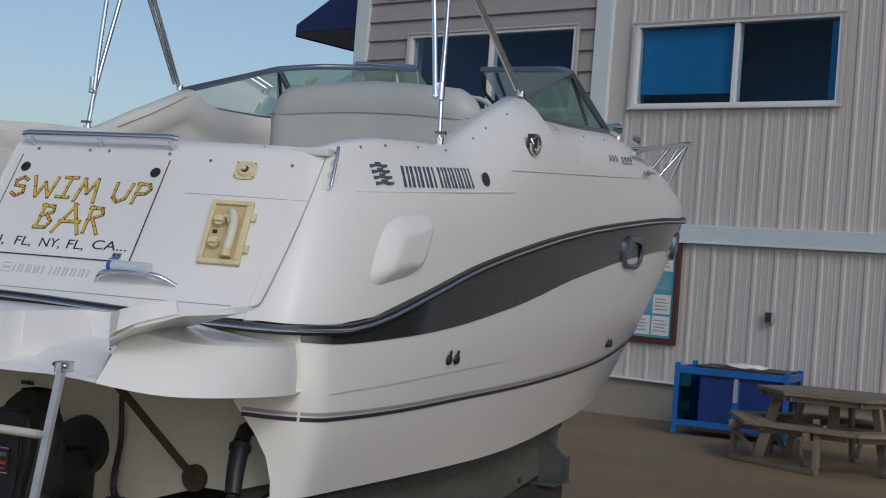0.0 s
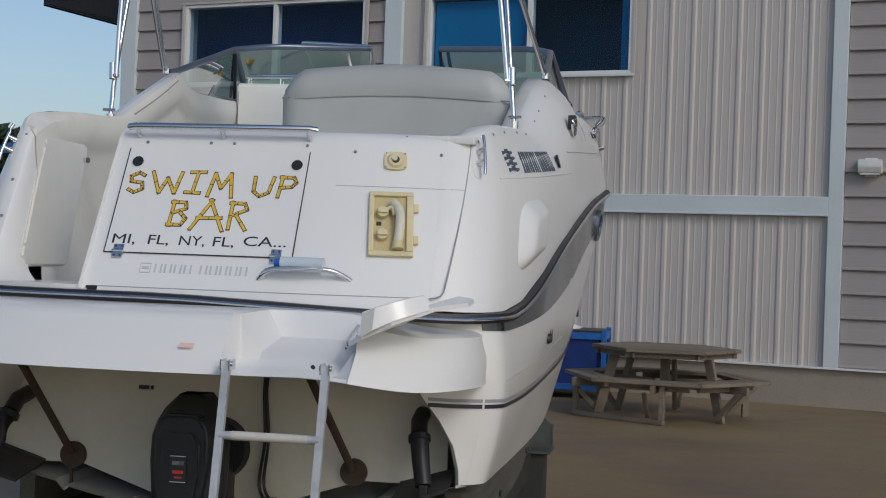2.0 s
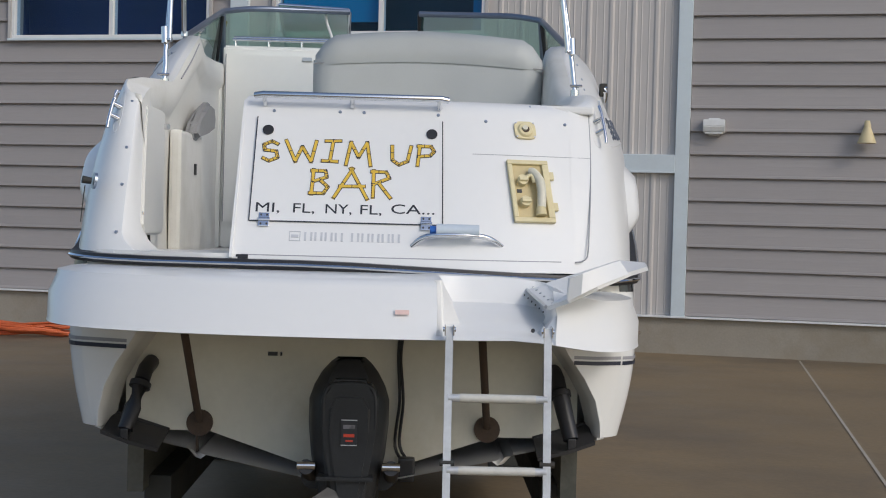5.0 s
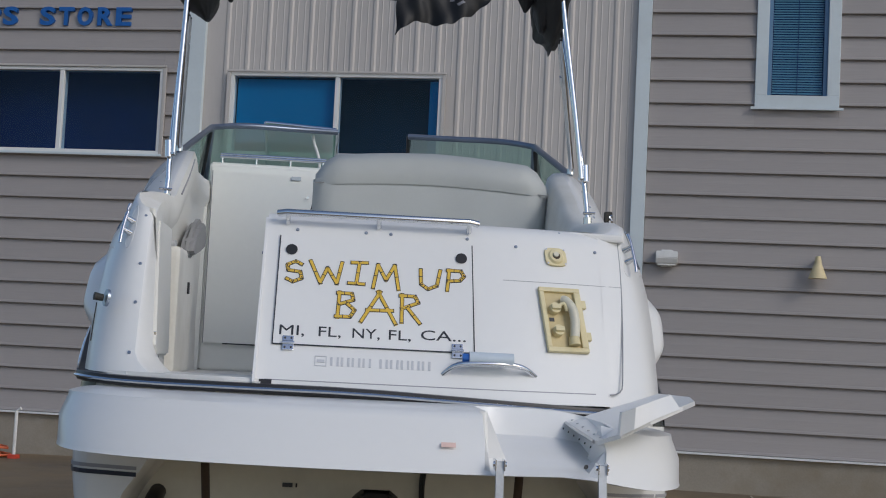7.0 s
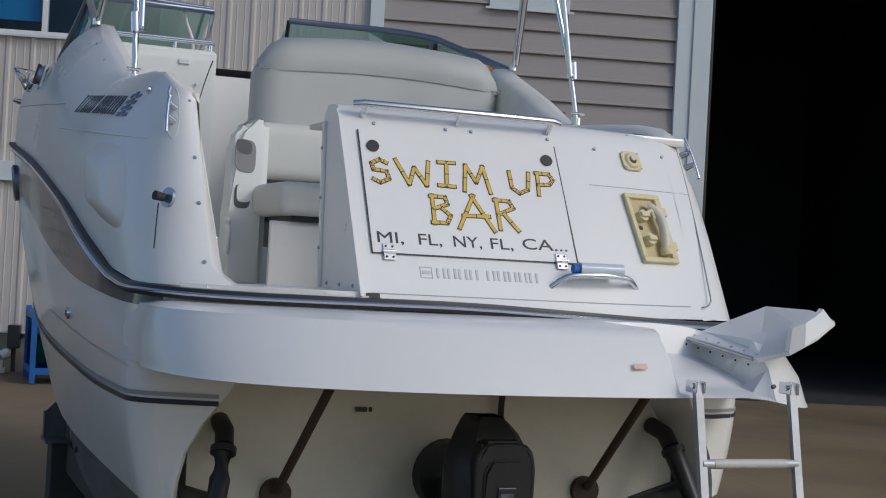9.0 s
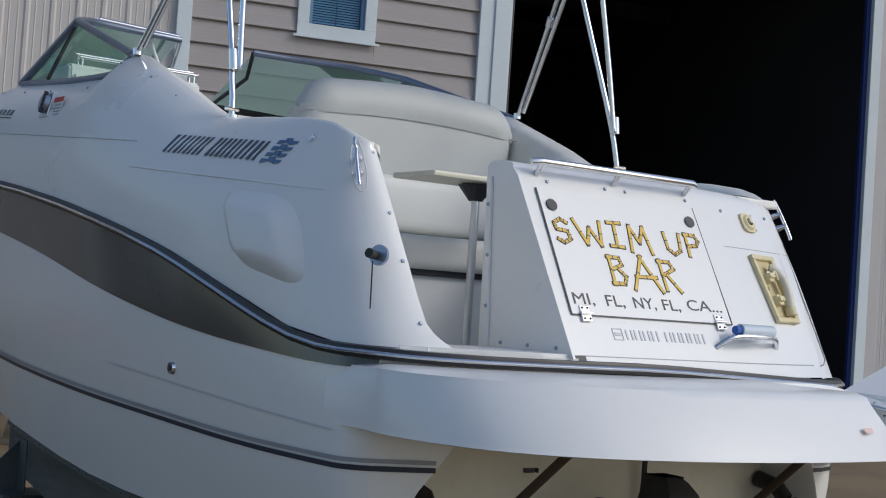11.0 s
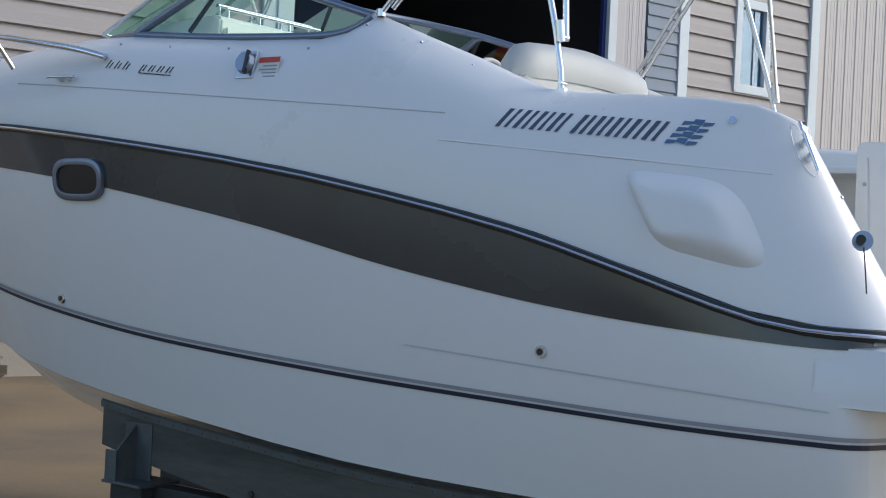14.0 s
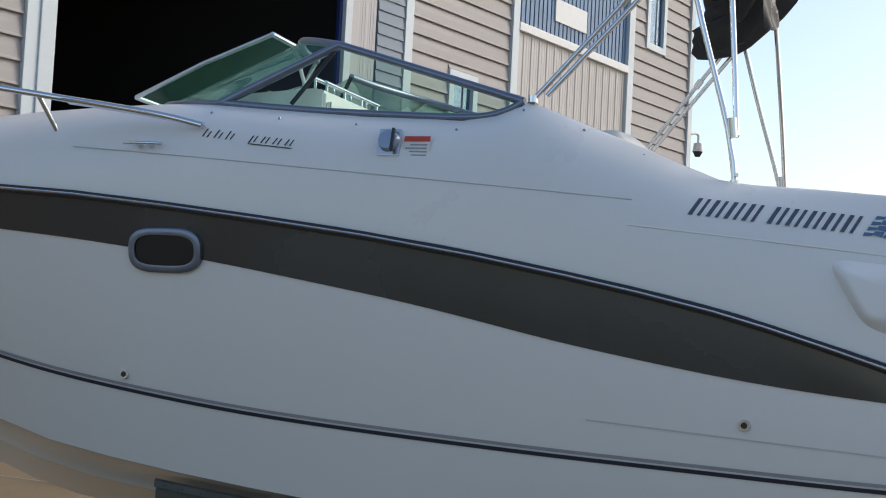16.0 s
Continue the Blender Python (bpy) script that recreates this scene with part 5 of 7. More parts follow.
# transom fittings
for x in (-0.372, 0.305):
    part("thumb_hole", disc((0, 0, 0.004), (0, 0, 1), 0.023, 0.004, 20), BLACK, boat, "black round finger latch", m=on_transom(x, 1.962, 0.004))
part("scupper", box(-0.024, 0.024, -0.012, 0.02, 0, 0.004, 0.001), BLACK, boat, m=on_transom(-0.435, 1.437))
tv_ = part("round_vent", prism([(0.046 * math.copysign(abs(math.cos(a)) ** 0.45, math.cos(a)), 0.042 * math.copysign(abs(math.sin(a)) ** 0.45, math.sin(a))) for a in (6.2832 * k / 32 for k in range(32))], 2, 0, 0.009, 0.002), BEIGE, boat, "yellowed plastic round vent", m=on_transom(0.695, 1.995))
part("vent_ring", disc((0, 0, 0.009), (0, 0, 1), 0.035, 0.008, 20, r2=0.028), BEIGE, tv_)
part("vent_mouth", disc((0, 0, 0.017), (0, 0, 1), 0.016, 0.002, 16), RUST, tv_)
part("vent_plug", disc((-0.004, 0.002, 0.019), (0, 0, 1), 0.011, 0.008, 14), SPRAY, tv_)
for sx in (-1, 1):
    for sy in (-1, 1):
        part("vent_screw", disc((sx * 0.038, sy * 0.033, 0.009), (0, 0, 1), 0.004, 0.003, 8), CHROME, tv_)
sb = thing_part("shower_box", boat)
sb.matrix_basis = on_transom(0.715, 1.735)
tagged(sb, "yellowed plastic shower compartment with hand sprayer")
for a in (box(-0.088, 0.088, 0.125, 0.145, 0, 0.018, 0.004), box(-0.088, 0.088, -0.145, -0.125, 0, 0.018, 0.004), box(-0.088, -0.068, -0.125, 0.125, 0, 0.018, 0.004), box(0.06, 0.088, -0.125, 0.125, 0, 0.018, 0.004)):
    part("box_rim", a, BEIGE, sb)
# the back gets a darker copy of the rim's beige as painted-in shade
part("box_back", box(-0.07, 0.062, -0.127, 0.127, 0.001, 0.004), material("shaded_beige", (0.56, 0.46, 0.24), 0.5), sb)
part("sprayer", tube(smoothline([(0.028, -0.085, 0.028), (0.034, -0.02, 0.040), (0.032, 0.035, 0.040), (0.015, 0.075, 0.030), (0.004, 0.085, 0.02)], 4), 0.019, 12), SPRAY, sb, "pale shower handset", smooth=60)
part("sprayer_foot", disc((0.026, -0.118, 0.02), (0, 1, 0.15), 0.024, 0.035, 14, r2=0.02), BEIGE, sb, smooth=40)
for yy in (-0.055, 0.045):
    tp = part("tap", disc((-0.034, yy, 0.004), (0, 0, 1), 0.023, 0.026, 16), BEIGE, sb, smooth=40)
    part("tap_lever", box(-0.054, -0.014, yy - 0.010, yy + 0.010, 0.028, 0.042, 0.004), BEIGE, tp)
part("tap_label", box(-0.058, -0.038, -0.006, 0.010, 0.004, 0.007), INK, sb)
part("hose_stub", tube(smoothline([(-0.03, 0.045, 0.03), (0.0, 0.06, 0.036), (0.012, 0.03, 0.030)], 4), 0.008, 8), BEIGE, sb, smooth=60)
for yy in (-0.07, 0.075):
    part("box_hinge", box(0.088, 0.108, yy - 0.018, yy + 0.018, 0, 0.014, 0.003), BEIGE, sb)
gh = thing_part("grab_handle", boat)
part("handle_bar", tube(smoothline([(0.235, ty(1.512) - 0.012, 1.505), (0.29, ty(1.53) - 0.055, 1.545), (0.42, ty(1.54) - 0.065, 1.553), (0.53, ty(1.54) - 0.04, 1.547), (0.595, ty(1.52) + 0.018, 1.512)], 5), 0.011, 10), CHROME, gh, smooth=60)
bt = thing("water_bottle", "clear plastic bottle with blue cap on the stern handle", "bottle", pose(0.0993, 1.363, 0, 0, 0, 14.5) @ pose(0.40, 0.005, 1.573))
part("bottle_body", tube([(-0.07, 0, 0), (-0.05, 0, 0), (0.07, 0, 0), (0.10, 0, 0)], 0.024, 12), PLASTIC, bt, smooth=50)
part("cap", tube([(-0.095, 0, 0), (-0.07, 0, 0)], 0.016, 12), BLUECAP, bt)
for x in (-0.36, 0.29):
    hg = part("hinge", box(-0.022, 0.022, -0.03, 0.03, 0.006, 0.011, 0.002), CHROME, boat, "steel hatch hinge", m=on_transom(x, 1.592))
    part("hinge_pin", tube([(-0.024, 0, 0.013), (0.024, 0, 0.013)], 0.006, 8), CHROME, hg)
    for a, b in ((-0.012, 0.02), (0.012, 0.02), (-0.012, -0.02), (0.012, -0.02)):
        part("hinge_screw", disc((a, b, 0.011), (0, 0, 1), 0.004, 0.002, 8), GALV, hg)
# stern rail
sr = thing_part("stern_rail", boat)
part("rail_tube", tube([(-0.435, 0.315, 2.112), (-0.40, 0.30, 2.116), (0.34, 0.30, 2.116), (0.37, 0.315, 2.112)], 0.014, 12), CHROME, sr, smooth=60)
for x in (-0.395, -0.03, 0.335):
    part("rail_foot", tube([(x, 0.30, 2.112), (x, 0.335, 2.075)], 0.010, 10), CHROME, sr, smooth=60)
# snaps along the edges


def snap(p, n):
    part("canvas_snap", disc(p, n, 0.0075, 0.006, 10, r2=0.005), WSFRAME, boat)


for x, z in ((-0.355, 2.05), (-0.08, 2.052), (0.02, 2.052), (0.33, 2.05), (0.53, 2.03), (0.87, 2.03)):
    snap((x, ty(z) - 0.013 + camber(x), z), (0, -0.878, 0.478))
snap((0.72, 0.425, 2.10), (0, -0.6, 0.8))
for s in (-1, 1):
    for nd, t in ((NODES[3], 0.97), (NODES[5], 0.97), (NODES[6], 0.97), (NODES[7], 0.97), (NODES[8], 0.97), (NODES[10], 0.97), (NODES[11], 0.97), (NODES[12], 0.97), (NODES[13], 0.94), (NODES[15], 0.90), (NODES[16], 0.90), (NODES[17], 0.90), (NODES[18], 0.90)):
        p = deck_at(nd, t, s)
        snap(p, (s, 0, 0.4))
part("snap_strip", prism([(0.425, 1.46), (0.455, 1.46), (0.492, 2.06), (0.462, 2.06)], 0, -0.494, -0.484, 0.003), GEL, boat)
for y, z in ((0.06, 1.475), (0.21, 1.475), (0.36, 1.475), (0.445, 1.60), (0.455, 1.78), (0.47, 1.96)):
    snap((-0.484 if y < 0.4 else -0.494, y, z), (-1, 0, 0))
for t in (0.12, 0.42, 0.66, 0.97):
    q = deck_at(PORT_NODES[0], t, -1)
    snap(q + Vector((-0.02, -0.002, 0)), (-0.2, -0.9, 0.4))
part("deck_cap", disc((0.0, 0.52, 2.12), (0, 0, 1), 0.035, 0.02, 16), BLACK, boat)


def cleat(base, along, normal, L=0.22):
    c = thing_part("cleat", boat)
    b, a, n = Vector(base), Vector(along).normalized(), Vector(normal).normalized()
    part("cleat_bar", tube(smoothline([b - a * L / 2 + n * 0.036, b - a * L * 0.25 + n * 0.040, b + a * L * 0.25 + n * 0.040, b + a * L / 2 + n * 0.036], 3), 0.0075, 10), CHROME, c, smooth=60)
    for k in (-1, 1):
        part("cleat_leg", disc(b + a * L * 0.15 * k, n, 0.014, 0.04, 12, r2=0.009), CHROME, c, smooth=40)
    return c


for s in (-1, 1):
    N_ = PORT_NODES if s < 0 else NODES
    p0, p1 = deck_at(N_[3], 0.74, s), deck_at(N_[3], 0.985, s)
    c0 = (p0 + p1) / 2
    al = (p1 - p0).normalized()
    ac = (deck_at(N_[4], 0.86, s) - deck_at(N_[2], 0.86, s)).normalized()
    nn = al.cross(ac).normalized()
    nn = nn if nn.x * s > 0 else -nn
    c = cleat(deck_at(N_[3], 0.86, s), p1 - p0, nn, 0.185)
    ring = []
    for k in range(29):
        a = 6.2832 * k / 28
        tt_ = 0.865 + 0.17 * math.sin(a) * 0.78
        f = 0.62 * math.cos(a)
        q = deck_at(N_[3], min(tt_, 1), s).lerp(deck_at(N_[4] if f > 0 else N_[2], min(tt_, 1), s), abs(f))
        ring.append(q - nn * 0.0005)
    part("cleat_recess_rim", tube(ring, 0.0018, 6), GEL, c, smooth=60)
    p = side_point(4.13, 2.375, s)
    cleat(p, (0, 1, 0.02), (s, 0, 0.25), 0.20)

# side air scoops
for s in (-1, 1):
    r = []
    NR, NT = 12, 44
    quad = ((1.085, 1.962), (0.925, 1.685), (0.495, 1.600), (0.670, 1.925)) if s < 0 else ((1.030, 1.895), (0.900, 1.630), (0.525, 1.552), (0.690, 1.860))
    for i in range(NR + 1):
        g = 1 - i / NR
        row = []
        for j in range(NT):
            a = 6.2832 * j / NT
            ca, sa = math.cos(a), math.sin(a)
            e = 0.34 if ca > 0 else 0.62
            u = 0.5 + 0.5 * g * math.copysign(abs(ca) ** e, ca)
            v = 0.5 + 0.5 * g * math.copysign(abs(sa) ** e, sa)
            A, B, C, D = quad
            y = (A[0] * u + D[0] * (1 - u)) * v + (B[0] * u + C[0] * (1 - u)) * (1 - v)
            z = (A[1] * u + D[1] * (1 - u)) * v + (B[1] * u + C[1] * (1 - u)) * (1 - v)
            wide = 0.62 - 0.46 * max(0.0, ca) ** 2
            h = math.sin(min(1.0, (1 - g) / wide) * math.pi / 2) ** 1.05
            row.append(side_point(y, z, s, -0.002 + 0.050 * h * (1.0 - 0.3 * max(0, u - 0.35))))
        r.append(row)
    part("air_scoop", loft(r, closed=True), GEL, boat, "rounded white engine air scoop", smooth=70)

# side marks as plain bars that follow the skin


def on_side(name, outline, s, mat, y0, z0, tilt=0.0, h=0.003):
    """An outline in u (aft for port, forward for starboard) and v (up), laid on the deck's side."""
    rows_ = []
    for out in (0.001, 0.001 + h):
        row = []
        for u, v in outline:
            uu = u * math.cos(tilt) - v * math.sin(tilt)
            vv = u * math.sin(tilt) + v * math.cos(tilt)
            row.append(side_point(y0 + (uu if s > 0 else -uu), z0 + vv, s, out))
        rows_.append(row)
    return part(name, loft(rows_, closed=True, caps=True), mat, boat)


def slant_bar(u0, v0, u1, v1, w):
    return [(u0, v0), (u0 + w, v0), (u1 + w, v1), (u1, v1)]


for s in (-1, 1):
    sgn = 1 if s > 0 else -1
    tilt = -0.085 if s < 0 else 0.085
    zc = 2.115 if s < 0 else 2.068
    for k in range(9):
        f_, hb_ = (0.95, 0.037) if s < 0 else (0.86, 0.045)
        u = (-0.355 + 0.074 * k + (0.03 if k > 3 else 0)) * f_
        on_side("brand_bar", slant_bar(u, -hb_, u + 0.030, hb_, 0.017), s, BLUEGREY, 1.285 if s < 0 else 1.16, zc + (0.01 if s < 0 else 0), tilt)
        on_side("brand_bar", slant_bar(u + 0.036, -hb_, u + 0.066, hb_, 0.013), s, BLUEGREY, 1.285 if s < 0 else 1.16, zc + (0.01 if s < 0 else 0), tilt)
    y_w, z_w = (0.885, 2.092) if s < 0 else (0.735, 2.036)
    for k in range(4):
        for j in range(3):
            u, v = -0.060 + 0.038 * j + (0.012 * k if s < 0 else 0), -0.044 + 0.024 * k + (0.009 if j == 1 else 0)
            on_side("brand_wave", [(u, v), (u + 0.035, v + (0.006 if j != 1 else -0.006)), (u + 0.040, v + 0.016), (u + 0.005, v + 0.016)], s, WAVEBLUE if s < 0 else BLUEGREY, y_w, z_w, tilt)
    p = side_point(0.73 if s < 0 else 1.575, 2.138 if s < 0 else 2.10, s, 0.0)
    part("round_emblem", disc(p, (s, 0, 0.3), 0.014 if s < 0 else 0.033, 0.010, 16), CHROME if s < 0 else INK, boat, smooth=30)
    # model badge
    for k in range(8):
        if k == 3:
            continue
        u = -0.24 + 0.060 * k
        on_side("model_bar", slant_bar(u, -0.018 - (0.006 if k == 4 else 0), u + 0.014, 0.022 if k < 4 else 0.012, 0.006), s, INK, 3.60, 2.415, tilt * 1.1, 0.002)
        on_side("model_bar", slant_bar(u + 0.024, -0.018, u + 0.036, 0.012, 0.005), s, INK, 3.60, 2.415, tilt * 1.1, 0.002)
    on_side("model_bar", slant_bar(0.0, -0.030, 0.002, -0.026, 0.22), s, INK, 3.60, 2.415, tilt * 1.1, 0.002)

# deck crease lines, the upper one's shade painted grey, and trim
for s in (-1, 1):
    pts = [side_point(y, 2.17 + 0.21 * (y - 1.85) / 2.75 if y < 4.6 else 2.38, s, 0.0005) for y in [1.85 + 0.15 * i for i in range(19)]]
    part("deck_crease", tube(pts, 0.0028, 5), CREASE_SHADE, boat)
    pts = [side_point(y, 1.945 + 0.088 * (y - 0.5), s, -0.001) for y in [0.56 + 0.1 * i for i in range(14)]]
    part("quarter_crease", tube(pts, 0.004, 6), GEL, boat, smooth=60)

# portlights and drains
for s in (-1, 1):
    for yc, zc in ((3.99, 1.895), (5.35, 1.99)) if s < 0 else ((3.90, 1.905), (5.28, 2.01)):
        c = hull_at(yc, zc, 0.009)
        tang = (hull_at(yc + 0.15, zc) - hull_at(yc - 0.15, zc)).normalized()
        tang.x *= s
        c.x *= s
        nrm = Vector((s * abs(tang.y), -s * tang.x * 1, -0.13)).normalized()
        upv = nrm.cross(tang).normalized()
        if upv.z < 0:
            upv = -upv
        place = Matrix.Translation(c) @ Matrix((tang, upv, tang.cross(upv))).transposed().to_4x4()
        sg = 1 if tang.cross(upv).dot(nrm) > 0 else -1

        def oval(w, h, n=28):
            out = []
            for i in range(n):
                a = 2 * math.pi * i / n
                cx_, sy_ = math.cos(a), math.sin(a)
                out.append((w * math.copysign(abs(cx_) ** 0.55, cx_), h * math.copysign(abs(sy_) ** 0.7, sy_)))
            return out
        o1, o2, o3 = oval(0.195, 0.102), oval(0.187, 0.094), oval(0.162, 0.070)
        rw = [[(x, y, -0.02 * sg) for x, y in o1], [(x, y, 0.010 * sg) for x, y in o1], [(x, y, 0.016 * sg) for x, y in o2], [(x, y, 0.012 * sg) for x, y in o3], [(x, y, 0.002 * sg) for x, y in o3]]
        pl = part("portlight", loft(rw, closed=True), SLATE, boat, "oval portlight with alloy rim and dark pane", smooth=50, m=place)
        gb = bmesh.new()
        gb.faces.new([gb.verts.new((x, y, 0.004 * sg)) for x, y in o3])
        part("dark_pane", gb, PORTPANE, pl)
    for yc, zc in ((1.365, 1.288), (4.25, 1.315)) if s < 0 else ((1.35, 1.29), (1.27, 1.29), (3.95, 1.31), (3.87, 1.31)):
        c = hull_at(yc, zc, 0.0)
        c.x *= s
        d = part("drain_fitting", disc(c, (s, 0, 0), 0.026, 0.012, 18, r2=0.022), CHROME if s < 0 else BLACK, boat, "through-hull drain fitting", smooth=30)
        part("drain_hole", disc(c + Vector((0.0125 * s, 0, 0)), (s, 0, 0), 0.013, 0.002, 14), BLACK, d)

# port filler, shore inlet, decal
fl = thing_part("shore_inlet", boat)
p = side_point(2.925, 2.395, -1, 0.0)
part("inlet_plate", box(-0.016, 0.004, -0.052, 0.052, -0.062, 0.062, 0.004), ALU, fl, m=Matrix.Translation(p) @ pose(0, 0, 0, 0, 14, 0))
part("inlet_lid", disc((-0.018, 0, 0.005), (-1, 0, 0), 0.05, 0.022, 20, r2=0.042), WSFRAME, fl, smooth=40, m=Matrix.Translation(p) @ pose(0, 0, 0, 0, 14, 0))
part("inlet_catch", box(-0.05, -0.03, -0.03, -0.018, -0.05, 0.055, 0.004), INK, fl, m=Matrix.Translation(p) @ pose(0, 0, 0, 0, 14, 0))
p = side_point(2.80, 2.38, -1, 0.003)
dc = part("safety_decal", box(-0.001, 0.001, -0.06, 0.06, -0.05, 0.024), PAPER, boat, "faded safety decal with red heading", m=Matrix.Translation(p) @ pose(0, 0, 0, 0, 14, 0))
part("decal_heading", box(-0.003, -0.0015, -0.06, 0.06, 0.024, 0.048), RED, dc)
for k in range(4):
    part("decal_line", box(-0.003, -0.0015, -0.05, 0.05 - 0.02 * (k % 2), -0.042 + 0.016 * k, -0.036 + 0.016 * k), GREYLINE, dc)
hl = thing_part("hatch_latch", boat)
p = side_point(2.13, 2.33, 1, 0.0)
part("latch_ring", tube([p + Vector((0.03, 0.055 * math.cos(a), 0.045 * math.sin(a))) for a in (6.2832 * k / 14 for k in range(15))], 0.012, 8), CHROME, hl, smooth=60)
part("latch_block", box(0, 0.04, -0.05, 0.0, -0.02, 0.05, 0.006), GALV, hl, m=Matrix.Translation(p))
sp = thing_part("shower_valve", boat)
p = Vector((-1.095, 0.255, 1.735))
part("valve_plate", disc(p + Vector((0.02, 0, 0)), (-0.9, -0.4, 0.15), 0.034, 0.012, 18), WSFRAME, sp, smooth=40)
part("valve_knob", disc(p + Vector((0.0, 0, 0)), (-0.9, -0.4, 0.15), 0.014, 0.036, 14, r2=0.016), GALV, sp, smooth=40)
part("valve_chain", tube(smoothline([p + Vector((-0.02, -0.02, -0.02)), p + Vector((-0.025, -0.03, -0.09)), p + Vector((-0.03, -0.04, -0.17))], 4), 0.0025, 5), GALV, sp)

# ---- windscreen ----
ws = thing_part("windscreen", boat)
tagged(ws, "wraparound windscreen with green tinted panes")
for s in (-1, 1):
    T_, B1, B2, B25, B3 = (1.075, 2.38, 2.605), (1.08, 2.65, 2.535), (1.083, 3.12, 2.552), (1.08, 3.5, 2.575), (1.075, 3.85, 2.605)
    A_ = (1.0, 3.30, 2.885)
    bot = smoothline([mirror(p, s) for p in ((1.075, 3.85, 2.605), (0.93, 4.2, 2.625), (0.6, 4.42, 2.645), (0.24, 4.48, 2.655))], 6)
    top = smoothline([mirror(p, s) for p in ((1.0, 3.30, 2.885), (0.83, 3.56, 2.945), (0.52, 3.71, 2.965), (0.23, 3.77, 2.972))], 6)
    g = part("front_pane", loft([bot, top]), GREENPANE, ws, smooth=60)
    g.visible_shadow = False
    base = smoothline([mirror(p, s) for p in (T_, (1.08, 2.48, 2.555), B1, B2, B25, B3)], 4)
    roof = [Vector(mirror(T_, s)).lerp(Vector(mirror(A_, s)), k / (len(base) - 1)) for k in range(len(base))]
    sb_ = loft([base, roof])
    g = part("side_pane", sb_, SIDEPANE, ws, smooth=60)
    g.visible_shadow = False
    part("sill_frame", tube(base, 0.018, 10), SLATE, ws, smooth=60)
    part("sill_gasket", tube([p + Vector((0.006 * s, 0, -0.022)) for p in base], 0.010, 8), BLACK, ws, smooth=60)
    part("sill_frame", tube(bot, 0.015, 10), SLATE, ws, smooth=60)
    part("header_frame", tube([Vector(mirror(T_, s)).lerp(Vector(mirror(A_, s)), k / 6) for k in range(6)] + top, 0.019, 10), SLATE, ws, smooth=60)
    part("corner_post", tube([mirror(B3, s), mirror(A_, s)], 0.021, 10), SLATE, ws, smooth=60)
    part("inner_post", tube([mirror((0.23, 3.77, 2.972), s), mirror((0.235, 3.84, 2.83), s), mirror((0.24, 4.48, 2.655), s)], 0.012, 8), CHROME if s < 0 else BLACK, ws, smooth=60)
    part("rear_post", tube([mirror((1.0, 3.31, 2.875), s), mirror((1.06, 3.50, 2.60), s)], 0.011, 8), BLACK, ws, smooth=60)
g = part("open_pane", loft([[(-0.24, 4.46, 2.66), (-0.24, 3.77, 2.98)], [(-0.70, 4.55, 2.70), (-0.70, 3.80, 3.005)]]), GREENPANE, ws)
g.visible_shadow = False
part("open_pane_frame", tube([(-0.24, 3.77, 2.985), (-0.70, 3.80, 3.010)], 0.014, 8), CHROME, ws, smooth=60)
part("open_pane_frame", tube([(-0.70, 3.80, 3.010), (-0.70, 4.18, 2.868), (-0.70, 4.55, 2.70)], 0.012, 8), ALU, ws, smooth=60)
part("open_pane_frame", tube([(-0.70, 4.55, 2.70), (-0.24, 4.46, 2.66)], 0.012, 8), ALU, ws, smooth=60)
part("pane_stay", tube(smoothline([(-0.40, 3.80, 2.99), (-0.38, 3.79, 2.90), (-0.34, 3.77, 2.78), (-0.34, 3.77, 2.64)], 4), 0.010, 8), PIPE, ws, smooth=60)

# bow rail and lights
for s in (-1, 1):
    br = thing_part("bow_rail", boat)
    line = smoothline([mirror(p, s) for p in ((1.262, 3.84, 2.47), (1.262, 4.1, 2.525), (1.25, 4.6, 2.60), (1.20, 5.3, 2.70), (1.02, 6.1, 2.78), (0.65, 6.8, 2.83), (0.25, 7.2, 2.85), (0.0, 7.3, 2.85))], 6)
    part("rail_tube", tube(line, 0.016, 10), CHROME, br, smooth=60)
    part("rail_wing", loft([[mirror(p, s) for p in ((1.27, 3.83, 2.472), (1.285, 4.2, 2.545), (1.275, 4.6, 2.60))], [mirror(p, s) for p in ((1.245, 3.83, 2.462), (1.215, 4.2, 2.525), (1.20, 4.6, 2.58))]]), CHROME, br)
    for a, b in (((1.24, 4.75, 2.62), (1.13, 4.70, 2.45)), ((1.19, 5.4, 2.71), (1.03, 5.25, 2.45)), ((1.19, 5.4, 2.71), (1.02, 5.6, 2.44)), ((0.80, 6.6, 2.81), (0.62, 6.5, 2.42))):
        part("stanchion", tube([mirror(a, s), mirror(b, s)], 0.012, 8), CHROME, br, smooth=60)
sl = thing_part("spot_light", boat)
part("lamp_bowl", disc((1.02, 4.20, 2.66), (-0.2, -1, 0), 0.05, 0.09, 16, r2=0.03), CHROME, sl, smooth=40)
part("lamp_stem", disc((1.02, 4.24, 2.58), (0, 0, 1), 0.02, 0.08, 10), CHROME, sl)
part("horn", disc((1.10, 4.40, 2.62), (0, -1, 0), 0.035, 0.12, 14, r2=0.015), CHROME, sl, smooth=40)

